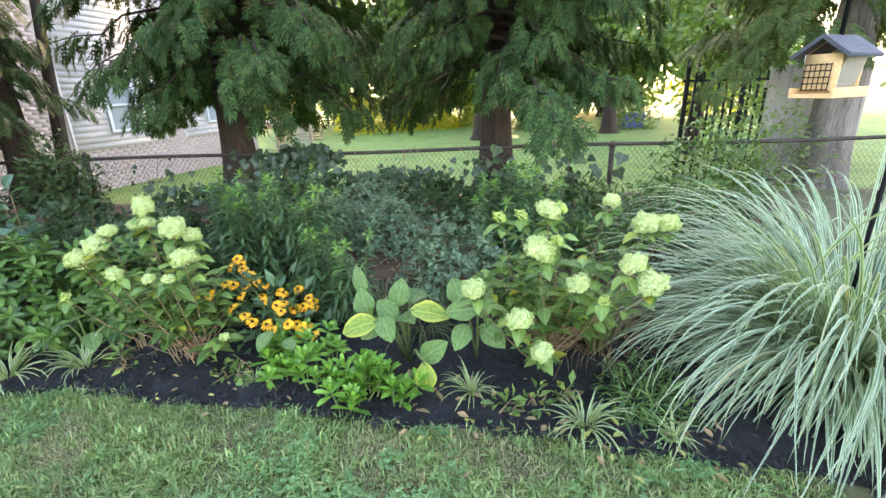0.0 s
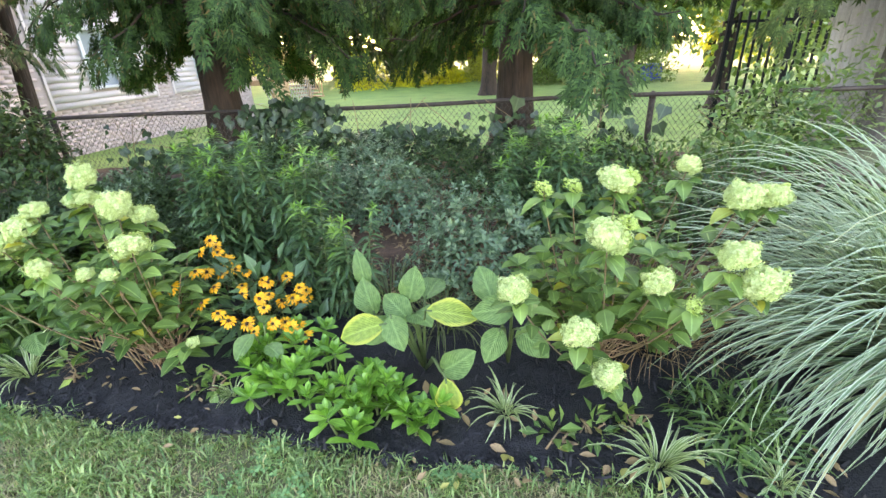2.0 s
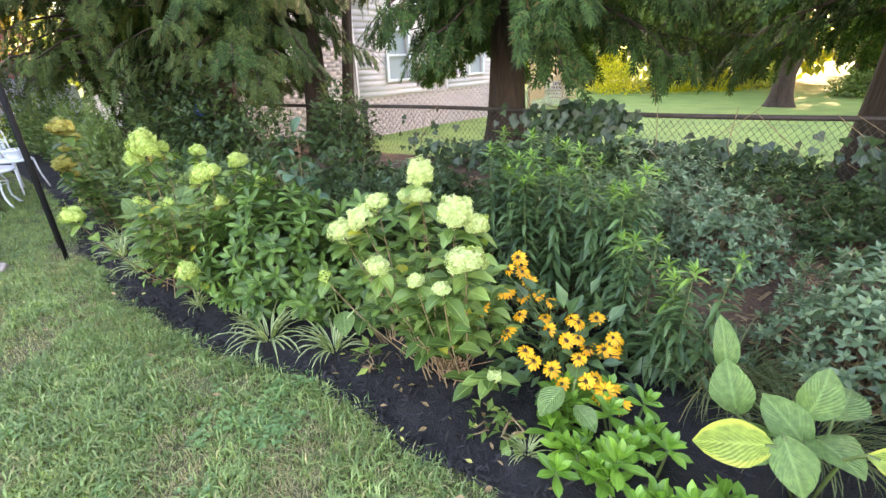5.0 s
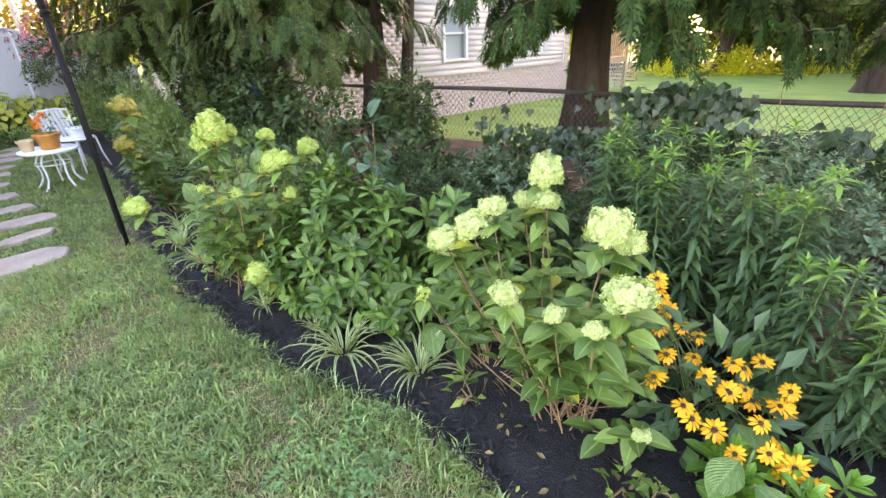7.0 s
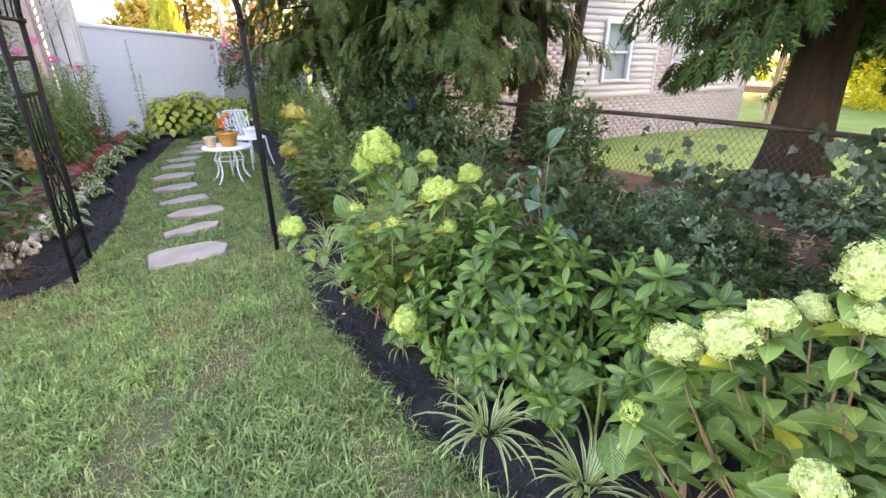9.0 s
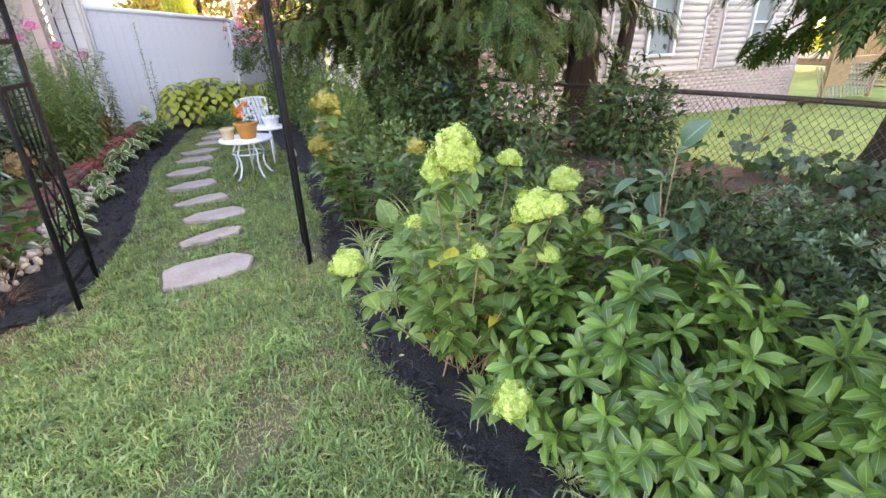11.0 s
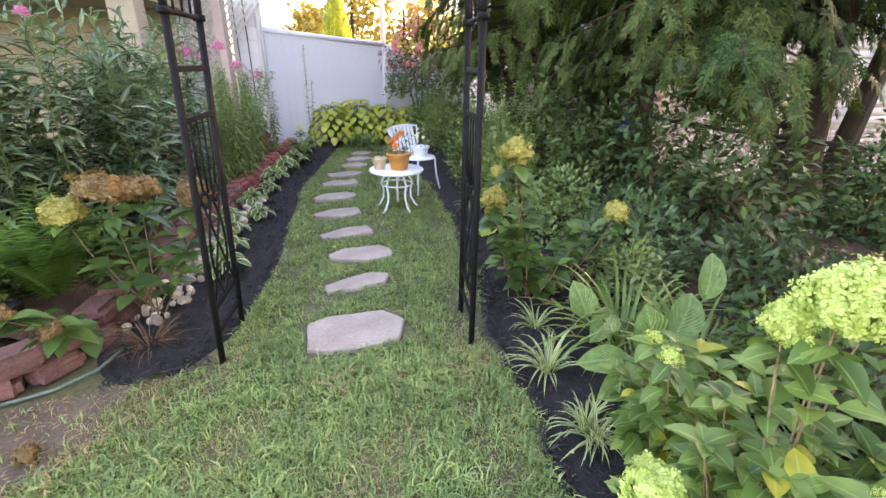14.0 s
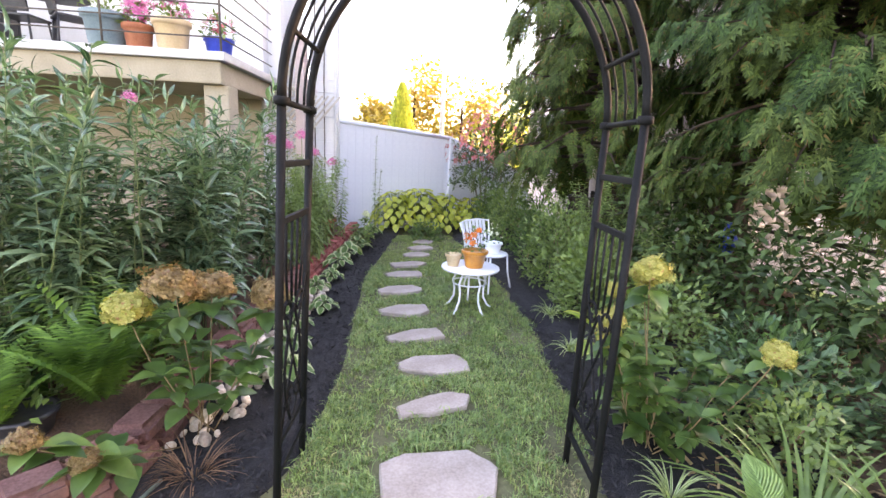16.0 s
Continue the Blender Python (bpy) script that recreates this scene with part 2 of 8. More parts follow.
M_DUFF = solid_mat("brown_leaf_litter", (0.035, 0.02, 0.012), (0.15, 0.088, 0.052), 0.95, 5, 70, 0.8, 0.03)
M_BLACKIRON = solid_mat("black_iron", (0.003, 0.0035, 0.004), (0.010, 0.011, 0.012), 0.68, 14, 120, 0.25, 0.002, low=0.3, high=0.75)
M_BLACKIRON.node_tree.nodes["Principled BSDF"].inputs["Specular IOR Level"].default_value = 0.15
M_RUST = solid_mat("rusty_galvanised", (0.022, 0.015, 0.012), (0.07, 0.053, 0.045), 0.7, 8, 90, 0.3, 0.003, metal=0.3)
M_WIRE = solid_mat("fence_wire", (0.05, 0.042, 0.035), (0.14, 0.12, 0.1), 0.6, 8, 90, 0.0, metal=0.4)
M_STONE = solid_mat("flagstone", (0.26, 0.21, 0.175), (0.42, 0.355, 0.31), 0.85, 5, 70, 0.35, 0.01, by_object=0.08)
M_REDBRICK = solid_mat("edging_block", (0.115, 0.046, 0.038), (0.25, 0.125, 0.105), 0.9, 7, 80, 0.6, 0.01, by_object=0.18)
M_REDBRIGHT = solid_mat("red_edging_block", (0.24, 0.055, 0.045), (0.4, 0.12, 0.1), 0.9, 7, 80, 0.6, 0.01, by_object=0.15)
M_PEBBLE = solid_mat("river_pebble", (0.32, 0.24, 0.17), (0.66, 0.58, 0.48), 0.7, 5, 60, 0.2, 0.005, by_object=0.45, by_island=True)
M_WHITEMETAL = solid_mat("white_painted_metal", (0.68, 0.72, 0.78), (0.8, 0.83, 0.87), 0.35, 6, 70, 0.1, 0.002)
M_POT_ORANGE = solid_mat("ochre_glazed_pot", (0.42, 0.15, 0.015), (0.58, 0.24, 0.03), 0.35, 6, 60, 0.1, 0.003)
M_POT_TAN = solid_mat("tan_pot", (0.5, 0.36, 0.2), (0.62, 0.48, 0.3), 0.6, 6, 60, 0.1, 0.003)
M_TERRA = solid_mat("terracotta", (0.3, 0.09, 0.045), (0.45, 0.17, 0.09), 0.8, 6, 60, 0.2, 0.004)
M_BLUEPOT = solid_mat("blue_grey_planter", (0.12, 0.19, 0.22), (0.2, 0.28, 0.31), 0.5, 6, 60, 0.1, 0.004)
M_SIDING = solid_mat("pale_pink_siding", (0.62, 0.54, 0.55), (0.7, 0.62, 0.63), 0.6, 1.2, 40, 0.08, 0.004, by_object=0.03)
M_BRICK = solid_mat("pale_brick", (0.46, 0.36, 0.34), (0.57, 0.46, 0.44), 0.9, 6, 70, 0.4, 0.006, by_object=0.08)
M_BRICKFAR = solid_mat("pale_brick_course", (0.46, 0.36, 0.34), (0.57, 0.46, 0.44), 0.9, 6, 70, 0.4, 0.006, by_object=0.08, by_island=True)
M_FARLAWN = solid_mat("sunlit_lawn", (0.085, 0.165, 0.03), (0.185, 0.285, 0.055), 0.95, 1.2, 25, 0.6, 0.03)
# tan darkened so the shade under the porch is in the colour
M_SOFFIT_SHADED = solid_mat("soffit_painted_in_shade", (0.26, 0.225, 0.16), (0.36, 0.31, 0.23), 0.9, 3, 50, 0.2, 0.004)
M_MORTAR = solid_mat("mortar", (0.46, 0.37, 0.35), (0.55, 0.45, 0.43), 0.95, 6, 80, 0.3, 0.004)
M_WHITEPAINT = solid_mat("white_paint", (0.6, 0.61, 0.63), (0.7, 0.71, 0.73), 0.5, 3, 60, 0.08, 0.003)
M_VINYL = solid_mat("white_vinyl", (0.56, 0.59, 0.66), (0.62, 0.65, 0.71), 0.45, 1.2, 30, 0.05, 0.003)
M_STUCCO = solid_mat("cream_concrete", (0.4, 0.37, 0.32), (0.55, 0.51, 0.45), 0.9, 2.5, 60, 0.3, 0.008)
M_SLAB = solid_mat("pale_concrete_edge", (0.4, 0.4, 0.395), (0.54, 0.54, 0.53), 0.85, 4, 60, 0.2, 0.005)
M_WOOD = solid_mat("tan_deck_wood", (0.3, 0.19, 0.1), (0.5, 0.35, 0.2), 0.75, 4, 50, 0.3, 0.006, stretch=(1, 1, 6), by_object=0.1)
M_GREYWOOD = solid_mat("weathered_wood", (0.24, 0.22, 0.205), (0.44, 0.41, 0.385), 0.85, 5, 60, 0.5, 0.008, stretch=(4, 4, 0.5), by_object=0.12)
M_FEEDWOOD = solid_mat("cedar_feeder_wood", (0.55, 0.33, 0.14), (0.74, 0.5, 0.25), 0.6, 5, 50, 0.2, 0.003, stretch=(1, 1, 5))
M_SHINGLE = solid_mat("dark_feeder_roof", (0.03, 0.032, 0.045), (0.075, 0.08, 0.1), 0.7, 10, 90, 0.4, 0.003)
M_DARK = solid_mat("dark_plastic", (0.012, 0.013, 0.016), (0.04, 0.042, 0.048), 0.5, 6, 60, 0.1, 0.003)
M_BLUE = solid_mat("blue_glaze", (0.01, 0.03, 0.3), (0.03, 0.08, 0.5), 0.3, 6, 60, 0.1, 0.003)
M_CONE = solid_mat("dark_flower_cone", (0.02, 0.008, 0.004), (0.09, 0.035, 0.015), 0.9, 60, 250, 0.6, 0.003)
M_HOSE = solid_mat("grey_green_hose", (0.07, 0.12, 0.09), (0.15, 0.21, 0.165), 0.45, 12, 60, 0.1, 0.002)
M_ROOF = solid_mat("grey_roof", (0.1, 0.095, 0.09), (0.2, 0.19, 0.18), 0.9, 6, 60, 0.4, 0.01)
M_ORANGEWALL = solid_mat("orange_brick_far", (0.42, 0.2, 0.11), (0.6, 0.33, 0.2), 0.9, 3, 30, 0.3, 0.01)


def glass_mat(name, tint):
    m, n, l, p = nodes_of(name)
    p.inputs["Base Color"].default_value = (*tint, 1)
    p.inputs["Roughness"].default_value = 0.06
    p.inputs["Specular IOR Level"].default_value = 0.8
    return m


M_PANE = glass_mat("window_glass", (0.32, 0.36, 0.38))


def clear_mat(name):
    m, n, l, p = nodes_of(name)
    p.inputs["Base Color"].default_value = (0.9, 0.92, 0.9, 1)
    p.inputs["Roughness"].default_value = 0.1
    p.inputs["Transmission Weight"].default_value = 0.85
    return m


M_CLEAR = clear_mat("feeder_window")


# ---- geometry makers ----
def fast_mesh(name, v, f, mat, uv=None, smooth=False):
    v = np.asarray(v, dtype=np.float32).reshape(-1, 3)
    f = np.asarray(f, dtype=np.int32)
    k = f.shape[1]
    me = bpy.data.meshes.new(name)
    me.vertices.add(len(v))
    me.vertices.foreach_set("co", v.ravel())
    me.loops.add(f.size)
    me.loops.foreach_set("vertex_index", f.ravel())
    me.polygons.add(len(f))
    me.polygons.foreach_set("loop_start", np.arange(0, f.size, k, dtype=np.int32))
    if smooth:
        me.polygons.foreach_set("use_smooth", np.ones(len(f), dtype=bool))
    if uv is not None:
        lay = me.uv_layers.new(name="uv")
        lay.data.foreach_set("uv", np.asarray(uv, dtype=np.float32)[f.ravel()].ravel())
    me.update(calc_edges=True)
    me.validate()
    if mat:
        me.materials.append(mat)
    return me


def thing(name, loc, label, category, group="", kind="", turn=0.0):
    ob = new(name)
    ob.empty_display_size = 0.1
    ob.matrix_world = pose(*loc, 0, 0, turn)
    return tagged(ob, label, category, group, kind)


def put(name, me, parent=None, m=None, label="", kind=""):
    """One mesh object, under a thing or a part."""
    ob = new(name, me)
    if parent:
        ob.parent = parent
    if name in ("foliage", "branchwork", "blossom", "crown", "new_growth"):
        kind = "stuff"
    if m is not None:
        ob.matrix_basis = m
    return tagged(ob, label, "", "", kind)


class Bag:
    """Collects geometry of one face size for one mesh."""

    def __init__(self):
        self.v, self.f, self.u, self.n = [], [], [], 0

    def add(self, v, f, u=None):
        v = np.asarray(v, dtype=np.float32).reshape(-1, 3)
        self.v.append(v)
        self.f.append(np.asarray(f, dtype=np.int32) + self.n)
        self.u.append(np.zeros((len(v), 2)) if u is None else u)
        self.n += len(v)

    def mesh(self, name, mat, smooth=False):
        return fast_mesh(name, np.concatenate(self.v), np.concatenate(self.f), mat, np.concatenate(self.u), smooth)


def unit(a):
    return a / np.maximum(np.linalg.norm(a, axis=-1, keepdims=True), 1e-9)


def frames(along, up):
    """Rotation matrices whose y axis is along and whose z axis is as near up as can be."""
    y = unit(np.asarray(along, dtype=float))
    x = unit(np.cross(y, np.asarray(up, dtype=float) + 1e-6))
    z = np.cross(x, y)
    return np.stack([x, y, z], axis=-1)


def scatter(template, rot, scale, off):
    """Copies of a template (verts, faces, uv), turned, scaled and placed, as one bag of geometry."""
    tv, tf, tu = template
    rot, off = np.asarray(rot), np.asarray(off)
    scale = np.broadcast_to(np.asarray(scale, dtype=float).reshape(len(off), -1), (len(off), 3)) if np.ndim(scale) else np.full((len(off), 3), float(scale))
    v = np.einsum("cij,cnj->cni", rot, tv[None] * scale[:, None, :]) + off[:, None, :]
    f = tf[None] + (np.arange(len(off)) * len(tv))[:, None, None]
    return v.reshape(-1, 3), f.reshape(-1, tf.shape[1]), np.tile(tu, (len(off), 1))


def leaf_shape(width=0.5, fold=0.12, droop=0.15, rows=3, wide_at=0.4, wave=0.0, blunt=0.0):
    """A leaf of length 1 along y with a folded midrib, as triangles."""
    us = np.linspace(0, 1, rows + 1)
    v, uv = [], []
    for i, u in enumerate(us):
        a = u / wide_at if u < wide_at else (1 - u) / (1 - wide_at)
        if blunt and u >= wide_at:
            a = max(0.0, 1 - ((u - wide_at) / (1 - wide_at)) ** 2) ** (0.95 - 0.3 * blunt)
        else:
            a = max(a, 0) ** (0.75 - 0.3 * blunt)
        w = width / 2 * (a if 0 < u < 1 else 0.04)
        z = -droop * u * u
        y = u * (1 - 0.15 * droop * u)
        lift = wave * (1 if i % 2 else -1)
        v += [(-w, y, z + w * fold * 2 + lift), (0, y, z), (w, y, z + w * fold * 2 - lift)]
        uv += [(0, u), (0.5, u), (1, u)]
    f = []
    for i in range(rows):
        a = 3 * i
        for k in (0, 1):
            f += [(a + k, a + k + 1, a + k + 4), (a + k, a + k + 4, a + k + 3)]
    return np.array(v, dtype=float), np.array(f), np.array(uv, dtype=float)


SMALL_LEAF = (np.array([(0, 0, 0), (-0.22, 0.45, 0.05), (0, 0.5, 0), (0.22, 0.45, 0.05), (0, 1, -0.1)], dtype=float),
              np.array([(0, 2, 1), (0, 3, 2), (1, 2, 4), (2, 3, 4)]), np.array([(0.5, 0), (0, 0.45), (0.5, 0.5), (1, 0.45), (0.5, 1)]))
BROAD_LEAF = leaf_shape(0.62, 0.2, 0.26, 5, 0.38, blunt=0.15)
OVAL_LEAF = leaf_shape(0.46, 0.2, 0.25, 2, 0.5)
LONG_LEAF = leaf_shape(0.37, 0.22, 0.22, 6, 0.58, blunt=0.4)
NARROW_LEAF = leaf_shape(0.17, 0.3, 0.45, 4, 0.35)
LANCE_LEAF = leaf_shape(0.29, 0.25, 0.35, 3, 0.4)
TALL_LEAF = leaf_shape(0.24, 0.22, 0.62, 4, 0.38)
SPOON_LEAF = leaf_shape(0.4, 0.2, 0.1, 5, 0.62, blunt=0.6)
HOSTA_LEAF = leaf_shape(0.72, 0.16, 0.28, 8, 0.42, blunt=0.7)
IVY_LEAF = (np.array([(0, 0, 0), (-0.38, -0.06, 0.02), (-0.52, 0.3, 0.05), (-0.25, 0.55, 0.02), (0, 1, -0.08), (0.25, 0.55, 0.02), (0.52, 0.3, 0.05), (0.38, -0.06, 0.02), (0, 0.4, 0)], dtype=float),
            np.array([(8, 0, 1), (8, 1, 2), (8, 2, 3), (8, 3, 4), (8, 4, 5), (8, 5, 6), (8, 6, 7), (8, 7, 0)]),
            np.array([(0.5, 0), (0.1, 0), (0, 0.3), (0.25, 0.6), (0.5, 1), (0.75, 0.6), (1, 0.3), (0.9, 0), (0.5, 0.4)]))


def tube(pts, r, sides=6, r_end=None):
    """A swept tube as quads; r may taper."""
    pts = np.asarray(pts, dtype=float)
    n = len(pts)
    d = np.gradient(pts, axis=0)
    ref = np.array([0.0, 0.0, 1.0]) if abs(unit(pts[-1] - pts[0])[2]) < 0.8 else np.array([1.0, 0.0, 0.0])
    a = unit(np.cross(d, ref))
    b = unit(np.cross(d, a))
    rad = np.linspace(r, r if r_end is None else r_end, n)
    th = np.linspace(0, 2 * np.pi, sides, endpoint=False)
    v = pts[:, None] + rad[:, None, None] * (np.cos(th)[None, :, None] * a[:, None] + np.sin(th)[None, :, None] * b[:, None])
    f = []
    for i in range(n - 1):
        for k in range(sides):
            k2 = (k + 1) % sides
            f.append((i * sides + k, i * sides + k2, (i + 1) * sides + k2, (i + 1) * sides + k))
    vv = v.reshape(-1, 3)
    base = len(vv)
    vv = np.concatenate([vv, pts[:1], pts[-1:]])
    for k in range(sides):
        k2 = (k + 1) % sides
        f.append((base, k2, k, base))
        f.append((base + 1, (n - 1) * sides + k, (n - 1) * sides + k2, base + 1))
    return vv, np.array(f)


def tube_mesh(name, pts, r, mat, sides=6, r_end=None):
    bm = bmesh.new()
    v, f = tube(pts, r, sides, r_end)
    vs = [bm.verts.new(p) for p in v]
    for q in f:
        ids = list(dict.fromkeys(q.tolist()))
        bm.faces.new([vs[i] for i in ids])
    bmesh.ops.recalc_face_normals(bm, faces=bm.faces[:])
    me = bpy.data.meshes.new(name)
    for face in bm.faces:
        face.smooth = len(face.verts) == 4
    bm.to_mesh(me)
    bm.free()
    me.materials.append(mat)
    return me


def tubes_bag(lines, sides=5):
    """Several tubes [(pts, r, r_end)] in one bag of triangles."""
    bag = Bag()
    for pts, r, r_end in lines:
        v, f = tube(pts, r, sides, r_end)
        bag.add(v, np.concatenate([f[:, [0, 1, 2]], f[:, [0, 2, 3]]]))
    return bag


def box_mesh(name, sx, sy, sz, mat, bevel=0.006, seg=2):
    """A bevelled box on the origin, its foot at z = 0."""
    bm = bmesh.new()
    bmesh.ops.create_cube(bm, size=1, matrix=Matrix.Translation((0, 0, sz / 2)) @ Matrix.Diagonal((sx, sy, sz, 1)))
    if bevel:
        bmesh.ops.bevel(bm, geom=bm.edges[:] + bm.verts[:], offset=bevel, segments=seg, affect="EDGES", profile=0.6)
    me = bpy.data.meshes.new(name)
    bm.to_mesh(me)
    bm.free()
    me.materials.append(mat)
    return me


def lathe_mesh(name, profile, mat, sides=28):
    """A body of revolution from (radius, z) pairs."""
    bm = bmesh.new()
    rings = []
    for r, z in profile:
        rings.append([bm.verts.new((r * math.cos(2 * math.pi * k / sides), r * math.sin(2 * math.pi * k / sides), z)) for k in range(sides)])
    for a, b in zip(rings, rings[1:]):
        for k in range(sides):
            k2 = (k + 1) % sides
            bm.faces.new((a[k], a[k2], b[k2], b[k]))
    bm.faces.new(rings[0][::-1])
    bm.faces.new(rings[-1])
    for face in bm.faces:
        face.smooth = len(face.verts) == 4
    me = bpy.data.meshes.new(name)
    bm.to_mesh(me)
    bm.free()
    me.materials.append(mat)
    return me


def smooth01(a):
    a = np.clip(a, 0, 1)
    return a * a * (3 - 2 * a)


# ---- the lie of the land ----
EDGE_R = np.array([(-14, 4.1), (-12.5, 3.9), (-11.1, 3.6), (-8.8, 3.35), (-7.3, 3.06), (-6.0, 2.68), (-5.2, 2.4), (-4.82, 2.3), (-4.12, 2.14), (-3.3, 2.02), (-2.6, 2.05), (-2.15, 2.06), (-1.65, 1.98), (-1.2, 1.92), (-0.55, 1.83), (0.0, 1.75), (0.54, 1.67), (1.01, 1.58), (3.5, 0.9)])
EDGE_L = np.array([(-14, 3.4), (-11.5, 2.7), (-10.8, 2.43), (-8.9, 1.81), (-7.6, 1.55), (-6.7, 1.38), (-5.9, 1.14), (-5.45, 0.95)])
WALL_L = np.array([(-12.0, 2.02), (-11.0, 1.76), (-9.0, 1.16), (-7.3, 0.68), (-6.3, 0.44), (-5.76, 0.3)])


def edge_r(x):
    x = np.asarray(x, dtype=float)
    return np.interp(x, EDGE_R[:, 0], EDGE_R[:, 1]) + 0.025 * np.sin(x * 5.1) + 0.015 * np.sin(x * 13.7 + 1)


def edge_l(x):
    return np.interp(x, EDGE_L[:, 0], EDGE_L[:, 1])


def wall_l(x):
    return np.interp(x, WALL_L[:, 0], WALL_L[:, 1])


def land(x, y):
    x, y = np.asarray(x, dtype=float), np.asarray(y, dtype=float)
    start = np.interp(x, [-9, -6, -4.8], [3.9, 3.2, 2.4])
    bank = 0.29 * smooth01((y - start) / (4.9 - start))
    far = -0.52 * smooth01((y - 5.5) / 3.6) - 0.55 * smooth01((y - 9.0) / 20.0)
    return bank + far + 0.012 * np.sin(1.7 * x + 0.4) * np.sin(2.3 * y) * (np.abs(x) < 20)


def ground_sheet():
    xs = np.concatenate([[-600, -200, -80, -40, -25, -18], np.arange(-14, 5, 0.15), [6, 8, 11, 16, 25, 40, 80, 200, 600]])
    ys = np.concatenate([[-600, -200, -60, -20, -8, -4], np.arange(-2.5, 6, 0.12), np.arange(6.2, 12, 0.6), [14, 18, 25, 40, 80, 200, 600]])
    gx, gy = np.meshgrid(xs, ys, indexing="ij")
    gz = land(gx, gy)
    v = np.stack([gx, gy, gz], -1).reshape(-1, 3)
    n, m = len(xs), len(ys)
    i, j = np.meshgrid(np.arange(n - 1), np.arange(m - 1), indexing="ij")
    a = (i * m + j).ravel()
    f = np.stack([a, a + m, a + m + 1, a + 1], -1)
    sheet = fast_mesh("ground", v, f, M_SOIL, smooth=True)
    sheet.materials.append(M_FARLAWN)
    beyond = (v[f].mean(axis=1)[:, 1] > 5.7).astype(np.int32)
    sheet.polygons.foreach_set("material_index", beyond)
    return tagged(new("ground", sheet), "green lawn ground with thin dry patches", "ground", "", "structure")


ground_sheet()


def strip_sheet(name, xs, low, high, rows, lift, mat, label, rough=0.02):
    """A bed laid over the ground between two lines, its rims tucked under."""
    v = []
    for x in xs:
        a, b = float(low(x)), float(high(x))
        for k in range(rows + 1):
            u = k / rows
            y = a + (b - a) * u
            rim = min(1, 6 * min(u, 1 - u) + 0.0) if rows > 3 else 1
            nz = noise.noise(Vector((x * 7, y * 7, 3.1))) * rough + noise.noise(Vector((x * 23, y * 23, 1.7))) * rough * 0.4
            v.append((x, y, float(land(x, y)) + lift * smooth01(rim * 1.4) - 0.015 + nz * smooth01(rim * 2)))
    n, m = len(xs), rows + 1
    i, j = np.meshgrid(np.arange(n - 1), np.arange(m - 1), indexing="ij")
    a = (i * m + j).ravel()
    return tagged(new(name, fast_mesh(name, v, np.stack([a, a + m, a + m + 1, a + 1], -1), mat, smooth=True)), label, "garden bed", "", "structure")


strip_sheet("mulch_bed", np.arange(-12.4, 3.5, 0.05), edge_r, lambda x: edge_r(x) + 1.35, 28, 0.05, M_MULCH, "black shredded bark mulch along the lawn", 0.012)
strip_sheet("litter_bed", np.arange(-12.4, 3.5, 0.08), lambda x: edge_r(x) + 0.85, lambda x: 5.95, 34, 0.05, M_DUFF, "brown leaf litter under the cedars", 0.03)


def round_end(x):
    return math.sqrt(max(0.0, 1 - max(0.0, (x + 5.85) / 0.42) ** 2))


strip_sheet("mulch_bed_path", np.arange(-12.2, -5.44, 0.03), lambda x: 0.66 - (0.66 - wall_l(x) - 0.03) * round_end(x) if x > -5.85 else wall_l(x) + 0.03,
            lambda x: 0.66 + (edge_l(x) - 0.66) * round_end(x) if x > -5.85 else edge_l(x), 18, 0.05, M_MULCH, "black mulch strip beside the stone path", 0.012)
strip_sheet("raised_bed", np.arange(-12.2, -5.8, 0.1), lambda x: wall_l(x) - 2.6, lambda x: wall_l(x) - 0.1, 20, 0.17, M_DUFF, "raised bed of brown soil behind edging blocks", 0.03)




def soil_line(x):
    return np.interp(x, [-5.5, -5.3, -5.13, -5.0, -4.8, -4.45, -4.1], [0.8, 0.8, 0.68, 0.6, 0.48, 0.15, -0.5])


def soil_top(x):
    return float(soil_line(x)) + 0.05 * math.sin(x * 17) + 0.03 * math.sin(x * 41)


strip_sheet("raised_bed_end", np.arange(-6.0, -5.46, 0.06), lambda x: -2.3, lambda x: 0.1 - 0.6 * (x + 5.62) * (x > -5.62), 20, 0.16, M_DUFF, "brown soil at the near end of the raised bed", 0.02)
strip_sheet("bare_soil", np.arange(-5.44, -4.1, 0.06), lambda x: -1.6, lambda x: soil_top(x), 16, 0.022, M_DIRT, "bare trodden soil before the edging blocks", 0.006)


# ---- chain link fence ----
FENCE_Y, RAIL_Z, FENCE_FOOT = 5.45, 0.93, 0.27


def fence_y(x):
    return FENCE_Y - 0.05 * x


